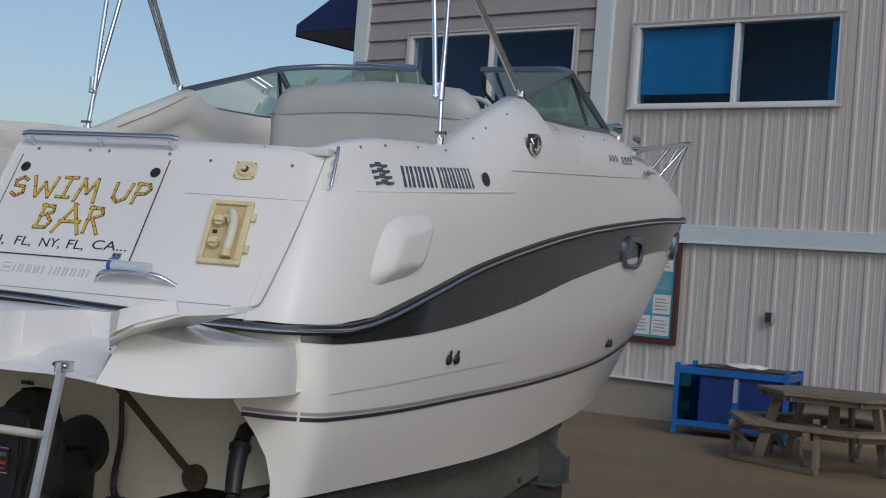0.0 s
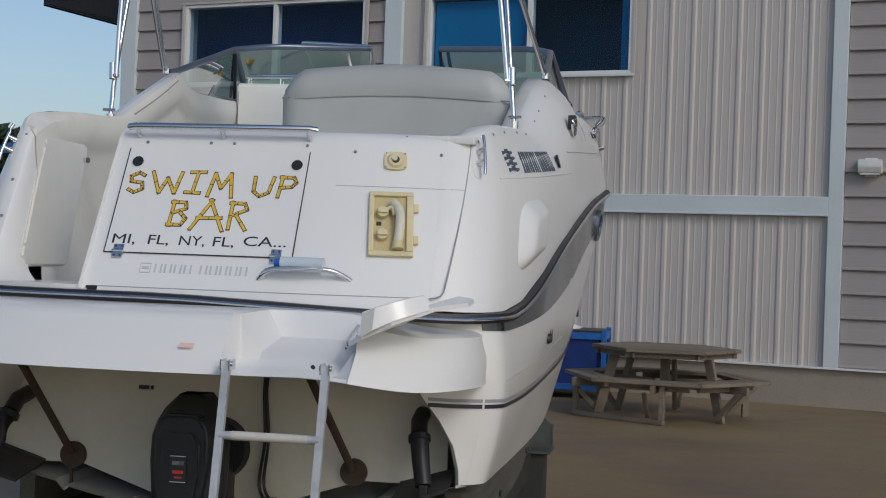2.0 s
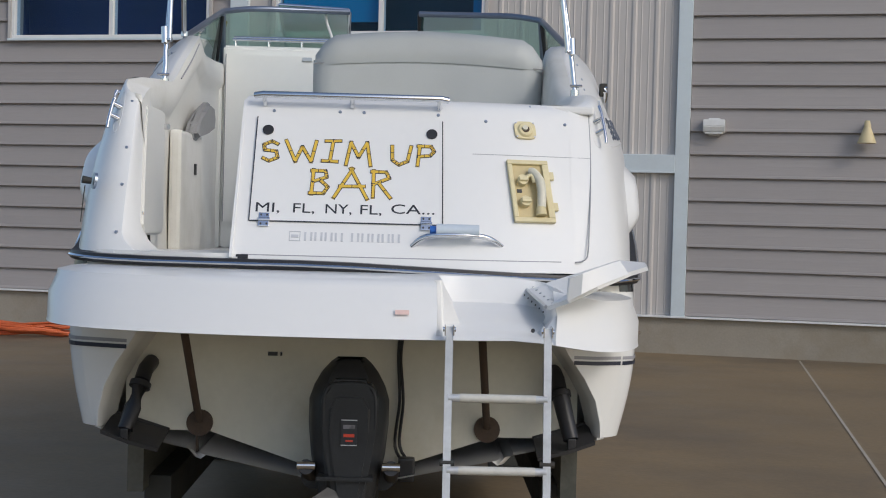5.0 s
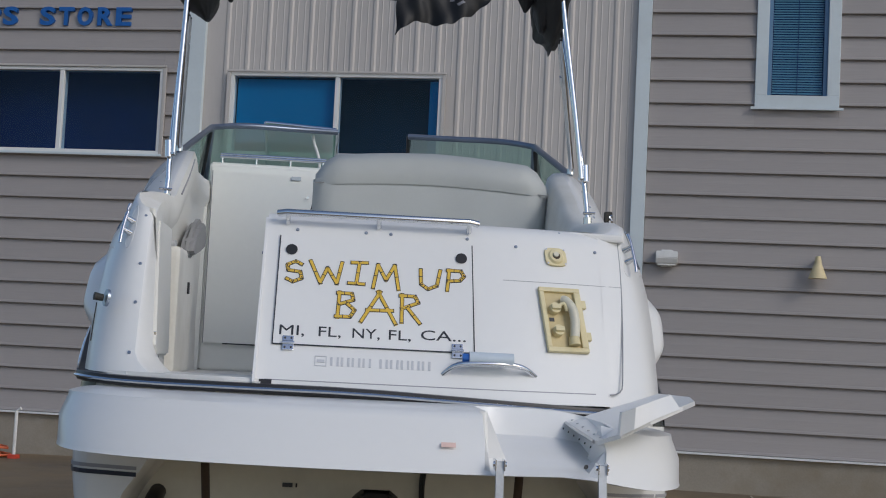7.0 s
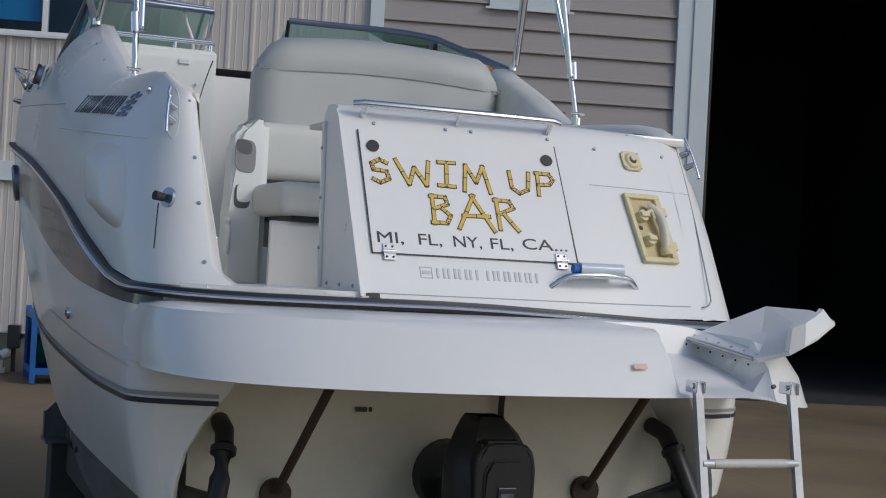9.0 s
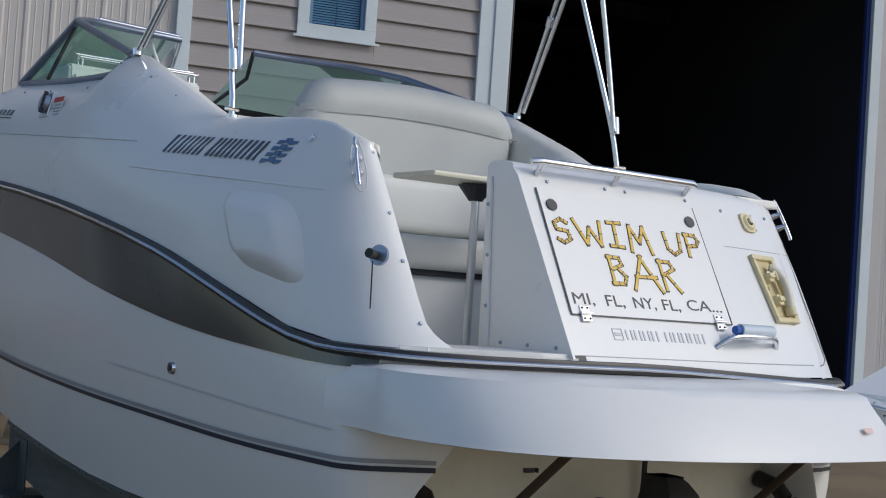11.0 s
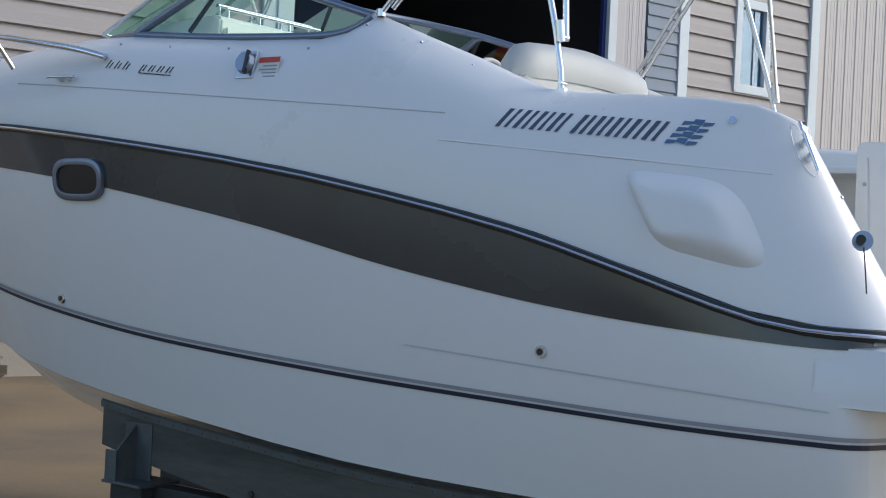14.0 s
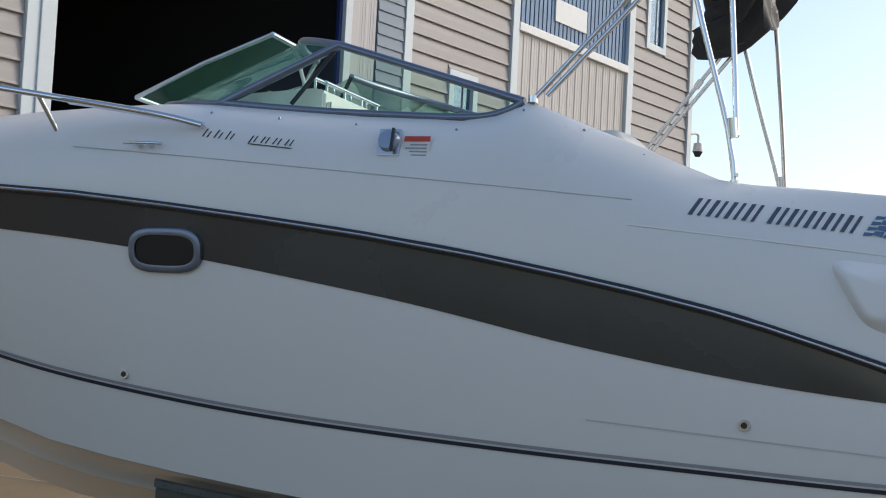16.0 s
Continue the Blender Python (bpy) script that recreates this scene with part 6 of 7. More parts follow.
# ---- cockpit ----


def cushion(name, x0, x1, y0, y1, z0, z1, mat, label="", lean=0.0, bev=0.05, parent=boat):
    bm = box(x0, x1, y0, y1, z0, z1)
    bmesh.ops.bevel(bm, geom=bm.edges[:], offset=bev, segments=4, affect="EDGES", profile=0.55)
    zc_ = (z0 + z1) / 2
    for v in bm.verts:
        v.co.y += lean * (v.co.z - z0)
    return part(name, bm, mat, parent, label, smooth=50)


hs = thing_part("helm_seat", boat)
tagged(hs, "wide grey vinyl helm seat with padded headrest")
# seat back with a bowed top
nx = 22
r = []
for i in range(nx + 1):
    u = i / nx
    x = -0.34 + 1.26 * u
    e = min(1, min(u, 1 - u) / 0.06) ** 0.5
    topz = 2.455 + 0.02 * math.sin(math.pi * u)
    r.append([(x, 2.27 - 0.06 * e, 1.60), (x, 2.215 - 0.07 * e, 2.0), (x, 2.185 - 0.066 * e, topz - 0.02), (x, 2.183 - 0.060 * e, topz + 0.004), (x, 2.20, topz + 0.02), (x, 2.28 + 0.05 * e, topz - 0.02), (x, 2.34 + 0.06 * e, 1.60)])
part("seat_back", loft(r, closed=True, caps=True), VINYL, hs, smooth=60)
r = []
for i in range(nx + 1):
    u = i / nx
    x = -0.33 + 1.25 * u
    e = min(1, min(u, 1 - u) / 0.09) ** 0.5
    lowz = 2.447 + 0.03 * math.sin(math.pi * u)
    hz = lowz + (0.17 - 0.03 * abs(u - 0.5)) * (0.35 + 0.65 * e)
    d = 0.030 + 0.068 * e
    r.append([(x, 2.20 - d * 0.90, lowz - 0.008), (x, 2.20 - d, lowz + 0.03), (x, 2.20 - d * 0.9, hz - 0.05), (x, 2.20 - d * 0.3, hz), (x, 2.20 + d * 0.5, hz - 0.005), (x, 2.20 + d, hz - 0.06), (x, 2.20 + d * 0.9, lowz)])
part("headrest", loft(r, closed=True, caps=True), VINYL, hs, smooth=70)
part("seam", tube([(-0.33 + 1.25 * i / nx, 2.132, 2.45 + 0.03 * math.sin(math.pi * i / nx)) for i in range(nx + 1)], 0.0035, 6), PAD, hs)
cushion("lounge_back", -0.36, 0.92, 2.02, 2.17, 1.92, 2.19, VINYL_W, "white vinyl aft-facing lounge roll", -0.02, 0.06)
cushion("side_bolster", 0.80, 0.98, 1.2, 2.1, 1.90, 2.11, VINYL, "grey vinyl side bolster", 0.0, 0.04)
pad = prism([(1.92, 2.02), (2.02, 2.00), (2.30, 2.06), (2.56, 2.08), (2.60, 2.16), (2.54, 2.235), (2.40, 2.245), (2.22, 2.20), (2.02, 2.10), (1.93, 2.06)], 0, -0.995, -0.925, 0.025)
part("side_pad", pad, PAD, boat, "grey vinyl arm pad on the port side", smooth=60)
tb_ = thing_part("cockpit_table", boat)
part("table_top", box(-0.27, 0.42, 1.14, 1.45, 2.112, 2.135, 0.008), SPRAY, tb_)
part("table_leg", tube([(0.05, 1.28, 1.40), (0.05, 1.28, 2.06)], 0.018, 12), ALU, tb_, smooth=60)
part("leg_socket", disc((0.05, 1.28, 2.04), (0, 0, 1), 0.03, 0.065, 14, r2=0.08), BLACK, tb_)
cushion("port_lounge", -0.37, 0.90, 1.50, 2.08, 1.74, 1.89, VINYL_W, "white vinyl lounge cushion")
part("lounge_frame", box(-0.30, 0.88, 1.545, 2.05, 1.715, 1.745, 0.004), BLACK, boat)
part("seat_front", box(-0.385, 0.88, 1.57, 1.60, 1.40, 1.715, 0.004), GEL, boat)
gl = thing_part("galley_unit", boat)
part("unit_body", prism([(3.36, 1.40), (3.36, 2.672), (3.40, 2.688), (3.86, 2.658), (3.86, 1.40)], 0, -1.0, -0.28, 0.012), WHITE_IN, gl, "white moulded galley cabinet")
part("unit_side", box(-1.065, -1.001, 3.345, 3.60, 1.40, 2.53, 0.004), WHITE_IN, gl)
DOOR_EDGE = [(-0.307, 2.625), (-0.354, 2.472), (-0.404, 2.244), (-0.453, 2.003), (-0.494, 1.763), (-0.498, 1.622), (-0.504, 1.588), (-0.523, 1.571)]
part("unit_door", prism([(-0.979, 2.625), (-0.979, 1.567)] + DOOR_EDGE[::-1], 1, 3.335, 3.36, 0.003), WHITE_IN, gl, "white cabin door with a slanting edge")
part("door_gap", tube([(q.x, 3.337, q.z) for q in smoothline([(x, 0, z) for x, z in DOOR_EDGE], 4)] + [(-0.64, 3.337, 1.567), (-0.979 + 0.12, 3.337, 1.567)], 0.0038, 6), INK, gl)
part("door_gap", tube([(-0.979, 3.337, 2.625), (-0.979, 3.337, 1.567)], 0.003, 6), GREYLINE, gl)
part("door_plate", box(-0.467 - 0.03, -0.467 + 0.03, 3.325, 3.336, 2.602 - 0.012, 2.602 + 0.012, 0.002), ALU, gl)
part("door_pull", disc((-0.392, 3.336, 2.486), (0, -1, 0), 0.008, 0.02, 10), CHROME, gl)
for y_, z_ in ((3.385, 2.722), (3.445, 2.742)):
    part("unit_rail", tube([(-0.945, y_, z_), (-0.29, y_, z_)], 0.010, 8), CHROME, gl, smooth=60)
    for x in (-0.93, -0.72, -0.51, -0.31):
        part("rail_foot", tube([(x, y_, 2.67), (x, y_, z_)], 0.007, 8), CHROME, gl, smooth=60)
cap = thing("yellow_cap", "small yellow plastic cap on the galley cabinet", "cap", pose(0.0993, 1.363, 0, 0, 0, 14.5) @ pose(-0.84, 3.73, 2.668))
part("cap_body", disc((0, 0, 0), (0, 0, 1), 0.026, 0.022, 16, r2=0.020), YELLOW, cap, smooth=40)
part("cap_knob", disc((0.006, 0, 0.022), (0, 0, 1), 0.012, 0.014, 12, r2=0.009), YELLOW, cap, smooth=40)

# moulded end of the lounge, with two pockets in its aft face
end = prism([(-0.36, 2.19), (-0.405, 2.185), (-0.440, 2.15), (-0.472, 2.08), (-0.480, 1.75), (-0.500, 1.40), (-0.30, 1.40), (-0.30, 2.19)], 1, 1.985, 2.16, 0.03)
lounge_end = part("lounge_end", end, WHITE_IN, boat, "white moulded lounge end with two pockets", smooth=50)


def pocket(name, x0, x1, z0, z1, lean, mat, y):
    """A rounded pocket front on the lounge's end."""
    out = []
    for i in range(28):
        a = 6.2832 * i / 28
        ca, sa = math.cos(a), math.sin(a)
        u, v = 0.5 + 0.5 * math.copysign(abs(ca) ** 0.5, ca), 0.5 + 0.5 * math.copysign(abs(sa) ** 0.5, sa)
        out.append((x0 + (x1 - x0) * u, z0 + (z1 - z0) * v - lean * u))
    return part(name, prism(out, 1, y, 1.99, 0.003), mat, lounge_end, smooth=30)


# flat slabs; the darker fills paint in the shade of the recesses
pocket("pocket", -0.463, -0.366, 1.945, 2.098, 0.012, PAD, 1.981)
pocket("pocket_lip", -0.460, -0.385, 2.030, 2.096, 0.012, POCKETSHADE, 1.979)
pocket("pocket", -0.458, -0.383, 1.772, 1.884, 0.0, POCKETSHADE, 1.981)
pocket("pocket_cover", -0.448, -0.380, 1.800, 1.886, 0.0, WHITE_IN, 1.976)
part("grab_post", tube(smoothline([(-0.487, 1.97, 1.56), (-0.487, 1.955, 1.62), (-0.487, 1.955, 1.69), (-0.482, 1.985, 1.715)], 4), 0.016, 10), WHITE_IN, lounge_end, smooth=60)
dash = thing_part("helm_console", boat)
part("console_body", prism([(3.0, 1.40), (2.95, 2.35), (3.15, 2.55), (3.7, 2.60), (3.8, 1.40)], 0, 0.25, 0.90, 0.02), GEL, dash)
part("wheel_rim", tube([Vector((0.55 + 0.18 * math.cos(a), 2.86 + 0.05 * math.sin(a), 2.50 + 0.17 * math.sin(a))) for a in (6.2832 * k / 24 for k in range(25))], 0.015, 8), VINYL, dash, smooth=60)
part("wheel_hub", tube([(0.55, 2.86, 2.50), (0.55, 3.0, 2.46)], 0.03, 10), BLACK, dash)
for k in range(3):
    a = 2.094 * k + 0.5
    part("wheel_spoke", tube([(0.55, 2.87, 2.50), (0.55 + 0.17 * math.cos(a), 2.86 + 0.05 * math.sin(a), 2.50 + 0.16 * math.sin(a))], 0.010, 8), CHROME, dash)
part("cabin_bulkhead", box(-0.95, 0.95, 3.62, 3.70, 1.40, 2.58), GEL, boat)
# stowed stern door by the entry
dr = thing_part("stern_door", boat)


def leaning(bm):
    """The stowed door leans outboard with the quarter."""
    for q in bm.verts:
        q.co.x -= 0.095 * (q.co.z - 1.5) + 0.028
    return bm


part("door_panel", leaning(prism([(0.34, 1.515), (0.72, 1.515), (0.76, 1.56), (1.02, 2.06), (1.02, 2.085), (0.59, 2.085), (0.30, 1.56)], 0, -0.880, -0.852, 0.010)), DOORPANEL, dr, "off-white swing door folded against the entry side")
part("door_gap", leaning(prism([(0.296, 1.53), (0.305, 1.510), (0.34, 1.510), (0.34, 1.514), (0.308, 1.516), (0.300, 1.54), (0.590, 2.072), (0.586, 2.077)], 0, -0.8815, -0.874)), GREYLINE, dr)
for y, z in ((0.60, 2.045), (0.36, 1.60)):
    part("door_hinge", leaning(box(-0.882, -0.852, y - 0.026, y - 0.020, z - 0.014, z + 0.014, 0.002)), CHROME, dr)
r = []
for t in TS:
    p = deck_at(PORT_NODES[0], t, -1)
    f = 0.075 * (1 - min(1, t / 0.14)) ** 2
    p = p + Vector((f, -0.3 * 0.075 * (1 - min(1, t / 0.14)), 0))
    xi = -(0.886 + 0.092 * (p.z - 1.5))
    r.append([p, p + Vector((0.004, 0.004, 0)), p + Vector((0.010, 0.016, 0)), Vector((max(xi - 0.012, p.x + 0.012), p.y + 0.06, p.z)), Vector((xi + f, p.y + 0.20, p.z))])
part("entry_return", loft(r), GEL, boat, smooth=50)
part("door_latch", disc((-0.935, 0.975, 2.01), (1, -0.4, 0), 0.014, 0.03, 12), CHROME, dr)
part("entry_switch", box(-0.957, -0.945, 2.02, 2.06, 1.82, 1.88, 0.003), BLACK, boat)
part("seat_base", box(-1.02, -0.955, 1.62, 2.30, 1.42, 2.04, 0.02), LINER, boat)
part("coaming_seam", tube(smoothline([(-0.972, 1.66, 2.30), (-0.977, 2.0, 2.43), (-0.985, 2.29, 2.555)], 3), 0.004, 5), GREYLINE, boat)

# ---- folded sunshade ----
bi = thing_part("bimini_top", boat)
tagged(bi, "folded black canvas sunshade on polished steel bows")
for s in (-1, 1):
    # the frame leans a little to port
    def racked(p, s=s):
        x, y, z = p
        return (x * s - 0.055 * max(0.0, z - 2.3) + (0.055 * max(0.0, z - 2.3) if s > 0 else -0.06 * max(0.0, z - 2.3)), y, z)
    b0 = (1.025, 1.47, 2.262)
    part("deck_mount", disc(mirror((1.025, 1.47, 2.225), s), (0, 0, 1), 0.022, 0.055, 12), CHROME, bi)
    part("mount_pin", tube([mirror((1.0, 1.47, 2.30), s), mirror((1.06, 1.46, 2.30), s)], 0.008, 8), CHROME, bi)
    part("main_bow", tube(smoothline([racked(p) for p in (b0, (0.999, 1.51, 2.50), (0.941, 1.635, 2.95), (0.878, 1.745, 3.38), (0.855, 1.78, 3.50))], 4), 0.0125, 10), CHROME, bi, smooth=60)
    part("main_bow", tube(smoothline([racked(p) for p in ((0.985, 1.475, 2.47), (0.951, 1.493, 2.75), (0.896, 1.525, 3.15), (0.86, 1.55, 3.42), (0.85, 1.56, 3.52))], 4), 0.0125, 10), CHROME, bi, smooth=60)
    part("slide_joint", tube([racked((1.008, 1.485, 2.46)), racked((1.004, 1.492, 2.54))], 0.019, 10), CHROME, bi, smooth=60)
    part("joint_eye", tube([racked((1.01, 1.488, 2.475)), racked((0.975, 1.472, 2.475))], 0.013, 8), CHROME, bi, smooth=60)
    part("brace_mount", disc(mirror((1.075, 2.34, 2.60), s), (0, 0, 1), 0.02, 0.03, 12), CHROME, bi)
    for k in (0, 1):
        part("brace", tube([mirror((1.075 - 0.004 * k, 2.33 - 0.05 * k, 2.62 + 0.01 * k), s), racked((0.90, 1.82 - 0.06 * k, 3.22))], 0.0115, 10), CHROME, bi, smooth=60)
    part("brace_joint", tube([racked((0.955, 1.98, 3.03)), racked((0.945, 1.95, 3.07))], 0.018, 10), CHROME, bi, smooth=60)


def cloth_end(path, ry, droop, seed):
    """A bunched end of the rolled canvas, drawn along a path in x and z with its own girth."""
    pts = smoothline([Vector((x, r_, z)) for x, z, r_ in path], 6)
    rows_ = []
    n_ = len(pts)
    for i, p in enumerate(pts):
        d = pts[min(i + 1, n_ - 1)] - pts[max(i - 1, 0)]
        d = Vector((d.x, 0, d.z)).normalized()
        nrm = Vector((-d.z, 0, d.x))
        g = max(0.008, p.y)
        row = []
        for k in range(36):
            a = 2 * math.pi * k / 36
            ca, sa = math.cos(a), math.sin(a)
            f = 1 + 0.22 * noise.noise(Vector((i * 0.11 + seed, ca * 1.2, sa * 1.2)))
            f += 0.16 * (1 - 2.4 * abs(noise.noise(Vector((i * 0.06 + seed, ca * 2.1 + 5, sa * 2.1)))))
            f += 0.05 * (1 - 2.4 * abs(noise.noise(Vector((i * 0.25 + seed, ca * 4.2, sa * 4.2 + 2)))))
            yy = 0.02 * i / n_ + ca * ry * min(1.0, g / 0.10) * f
            row.append(Vector((p.x, 1.70 + yy, p.z - droop * yy)) + nrm * (sa * g * f))
        rows_.append(row)
    return part("canvas_end", loft(rows_, closed=True, caps=True), CANVAS, bi, "bunched creased canvas", smooth=60)


# the roll sags between its two strapped ends
r = []
nb, ns = 64, 40
for i in range(nb + 1):
    u = i / nb
    x = -0.86 + 1.62 * u
    sag = math.sin(math.pi * u)
    cz = 3.585 - 0.055 * sag + 0.02 * u
    ry, rz_ = 0.115 + 0.075 * sag ** 0.6, 0.085 + 0.060 * sag ** 0.6
    pinch = 1 - 0.28 * math.exp(-((x + 0.725) / 0.03) ** 2) - 0.28 * math.exp(-((x - 0.635) / 0.03) ** 2)
    row = []
    for k in range(ns):
        a = 2 * math.pi * k / ns
        ca, sa = math.cos(a), math.sin(a)
        f = 1 + 0.16 * noise.noise(Vector((x * 2.2, ca * 1.3, sa * 1.3)))
        f += 0.13 * (1 - 2.4 * abs(noise.noise(Vector((x * 1.5 + 0.7 * a, ca * 2.6, sa * 2.6 + 3)))))
        f += 0.035 * (1 - 2.4 * abs(noise.noise(Vector((x * 5, ca * 6, sa * 6)))))
        row.append(Vector((x, 1.69 + ca * ry * f * pinch, cz + sa * rz_ * f * pinch - 0.20 * ca * ry * f * pinch)))
    r.append(row)
bun = part("canvas_roll", loft(r, closed=True, caps=True), CANVAS, bi, "creased black canvas roll", smooth=60)
cloth_end([(-0.70, 3.575, 0.070), (-0.79, 3.585, 0.110), (-0.90, 3.545, 0.125), (-0.965, 3.455, 0.125), (-0.965, 3.355, 0.100), (-0.925, 3.275, 0.065), (-0.905, 3.195, 0.010)], 0.20, 0.22, 2.3)
cloth_end([(-0.80, 3.52, 0.060), (-0.815, 3.43, 0.060), (-0.805, 3.355, 0.035), (-0.795, 3.295, 0.008)], 0.13, 0.1, 6.1)
cloth_end([(0.615, 3.590, 0.070), (0.69, 3.610, 0.105), (0.775, 3.585, 0.115), (0.83, 3.500, 0.110), (0.825, 3.405, 0.085), (0.80, 3.325, 0.050), (0.785, 3.245, 0.010)], 0.20, 0.22, 5.4)
cloth_end([(0.69, 3.54, 0.060), (0.70, 3.46, 0.055), (0.705, 3.39, 0.030), (0.70, 3.345, 0.008)], 0.12, 0.1, 8.8)
cloth_end([(0.80, 3.48, 0.07), (0.84, 3.40, 0.08), (0.85, 3.30, 0.06), (0.85, 3.22, 0.012)], 0.34, 0.55, 3.9)

# a torn flag end hangs from the roll
FLAG_LOW = [(0.030, 1.50, 3.13), (0.085, 1.497, 3.185), (0.14, 1.495, 3.21), (0.20, 1.492, 3.195), (0.265, 1.488, 3.19), (0.33, 1.488, 3.215), (0.40, 1.492, 3.255), (0.47, 1.50, 3.31), (0.53, 1.52, 3.38)]


def flag_at(u, v, out=0.0):
    """A place on the flag: u along the roll, v down from it."""
    n = len(FLAG_LOW) - 1
    k = min(int(u * n), n - 1)
    low = Vector(FLAG_LOW[k]).lerp(Vector(FLAG_LOW[k + 1]), u * n - k)
    top = Vector((0.045 + 0.52 * u, 1.53, 3.47 + 0.05 * u))
    wave = 0.016 * math.sin(13 * u + 3.5 * v) * v + 0.012 * math.sin(31 * u - 4 * v) * v
    return top.lerp(low, v) + Vector((0.010 * math.sin(9 * v) * v, wave - out, 0.006 * math.sin(40 * u) * v))


fb = loft([[flag_at(i / 36, k / 14) for i in range(37)] for k in range(15)])
bmesh.ops.solidify(fb, geom=fb.faces[:], thickness=0.003)
flag = part("torn_flag", fb, FLAGCLOTH, bi, "torn black flag end with a worn white and red print", smooth=60)


def flag_mark(u0, u1, v0, v1, mat, skew=0.0):
    rows_ = [[flag_at(u0 + (u1 - u0) * i / 4 + skew * (k / 3), v0 + (v1 - v0) * k / 3, 0.0045) for i in range(5)] for k in range(4)]
    part("printed_patch", loft(rows_), mat, flag)


for u0, u1, v0, v1, m_, sk in ((0.52, 0.56, 0.44, 0.60, PRINT, 0.02), (0.58, 0.61, 0.40, 0.56, PRINT, 0.0), (0.62, 0.68, 0.44, 0.50, RED, 0.0), (0.70, 0.74, 0.36, 0.52, PRINT, 0.0),
                               (0.76, 0.79, 0.34, 0.50, PRINT, -0.02), (0.81, 0.86, 0.34, 0.48, PRINT, 0.0), (0.60, 0.66, 0.66, 0.72, PRINT, 0.02)):
    flag_mark(u0, u1, v0, v1, m_, sk)
for x, z in ((-0.725, 3.572), (0.635, 3.588)):
    part("tie_strap", tube([Vector((x + 0.01 * math.sin(3 * a), 1.69 + 0.128 * math.cos(a), z - 0.024 * math.cos(a) + 0.092 * math.sin(a))) for a in (6.2832 * k / 20 for k in range(21))], 0.012, 6), BLACK, bi)

# ---- drive, tabs, ladder ----
dv = thing_part("stern_drive", boat)
tagged(dv, "dark stern drive with worn cowl")
r = []
for z, w, ya, yb in ((0.30, 0.05, -0.05, 0.10), (0.42, 0.090, -0.12, 0.11), (0.55, 0.120, -0.13, 0.11), (0.68, 0.146, -0.13, 0.11), (0.80, 0.158, -0.125, 0.10), (0.895, 0.158, -0.115, 0.09), (0.95, 0.140, -0.105, 0.08), (1.000, 0.112, -0.085, 0.065), (1.036, 0.080, -0.055, 0.04), (1.054, 0.054, -0.03, 0.015)):
    r.append([(0.004 - w * 0.45, yb, z), (0.004 - w * 0.85, yb - 0.05, z), (0.004 - w, ya + 0.10, z), (0.004 - w * 0.86, ya + 0.035, z), (0.004 - w * 0.62, ya, z), (0.004 + w * 0.62, ya, z), (0.004 + w * 0.86, ya + 0.035, z), (0.004 + w, ya + 0.10, z), (0.004 + w * 0.85, yb - 0.05, z), (0.004 + w * 0.45, yb, z)])
cowl = part("drive_cowl", loft(r, closed=True, caps=True), DRIVE, dv, smooth=35)
shield = [(-0.062, 0.985), (0.086, 0.985), (0.122, 0.925), (0.118, 0.80), (0.096, 0.66), (0.070, 0.46), (-0.046, 0.46), (-0.072, 0.66), (-0.094, 0.80), (-0.098, 0.925)]
part("cowl_shield", prism(shield, 1, -0.158, -0.06, 0.016), DRIVE, cowl, smooth=40)
inner = [(0.012 + (x - 0.012) * 0.72, 0.70 + (z - 0.70) * 0.80) for x, z in shield]
part("cowl_panel", prism(inner, 1, -0.172, -0.14, 0.010), DRIVE, cowl, smooth=40)
part("cowl_brow", tube(smoothline([(-0.088, -0.150, 0.80), (-0.086, -0.150, 0.915), (-0.052, -0.145, 0.965), (0.076, -0.145, 0.965), (0.110, -0.150, 0.915), (0.112, -0.150, 0.80)], 4), 0.010, 8), DRIVE, cowl, smooth=50)
lb = part("cowl_label", box(-0.018, 0.044, -0.178, -0.170, 0.735, 0.835), INK, cowl)
part("label_border", box(-0.018, 0.044, -0.1805, -0.178, 0.832, 0.835), PALE, lb)
part("label_border", box(-0.018, 0.044, -0.1805, -0.178, 0.735, 0.738), PALE, lb)
part("label_print", box(-0.010, 0.036, -0.1805, -0.178, 0.800, 0.815), PRINT, lb)
part("label_print", box(-0.008, 0.034, -0.1805, -0.178, 0.768, 0.780), RED, lb)
part("label_print", box(0.000, 0.028, -0.1805, -0.178, 0.750, 0.757), RED, lb)
part("drive_neck", box(-0.055, 0.075, 0.06, 0.345, 0.56, 0.80, 0.03), DRIVE, dv, smooth=40)
part("gimbal_ring", disc((0, 0.34, 0.80), (0, -1, 0), 0.13, 0.05, 24, r2=0.12), DRIVE, dv, smooth=40)
for s in (-1, 1):
    part("trim_ram", tube([(0.012 + 0.155 * s, 0.30, 0.52), (0.012 + 0.165 * s, 0.0, 0.60), (0.012 + 0.165 * s, -0.12, 0.64)], 0.030, 12), BLACK, dv, smooth=60)
    part("ram_pin", tube([(0.012 + 0.13 * s, -0.12, 0.645), (0.012 + 0.20 * s, -0.12, 0.645)], 0.016, 10), CHROME, dv, smooth=60)
    part("drive_foot", disc((0.14 * s, 0.18, 0.56), (0, -1, 0), 0.05, 0.08, 10), DRIVE, dv)
part("skeg", prism([(-0.15, 0.34), (0.25, 0.34), (0.15, 0.12), (-0.10, 0.10)], 0, -0.02, 0.02, 0.006), DRIVE, dv)
part("prop_hub", disc((0, -0.14, 0.40), (0, -1, 0), 0.05, 0.12, 14, r2=0.035), DRIVE, dv, smooth=40)
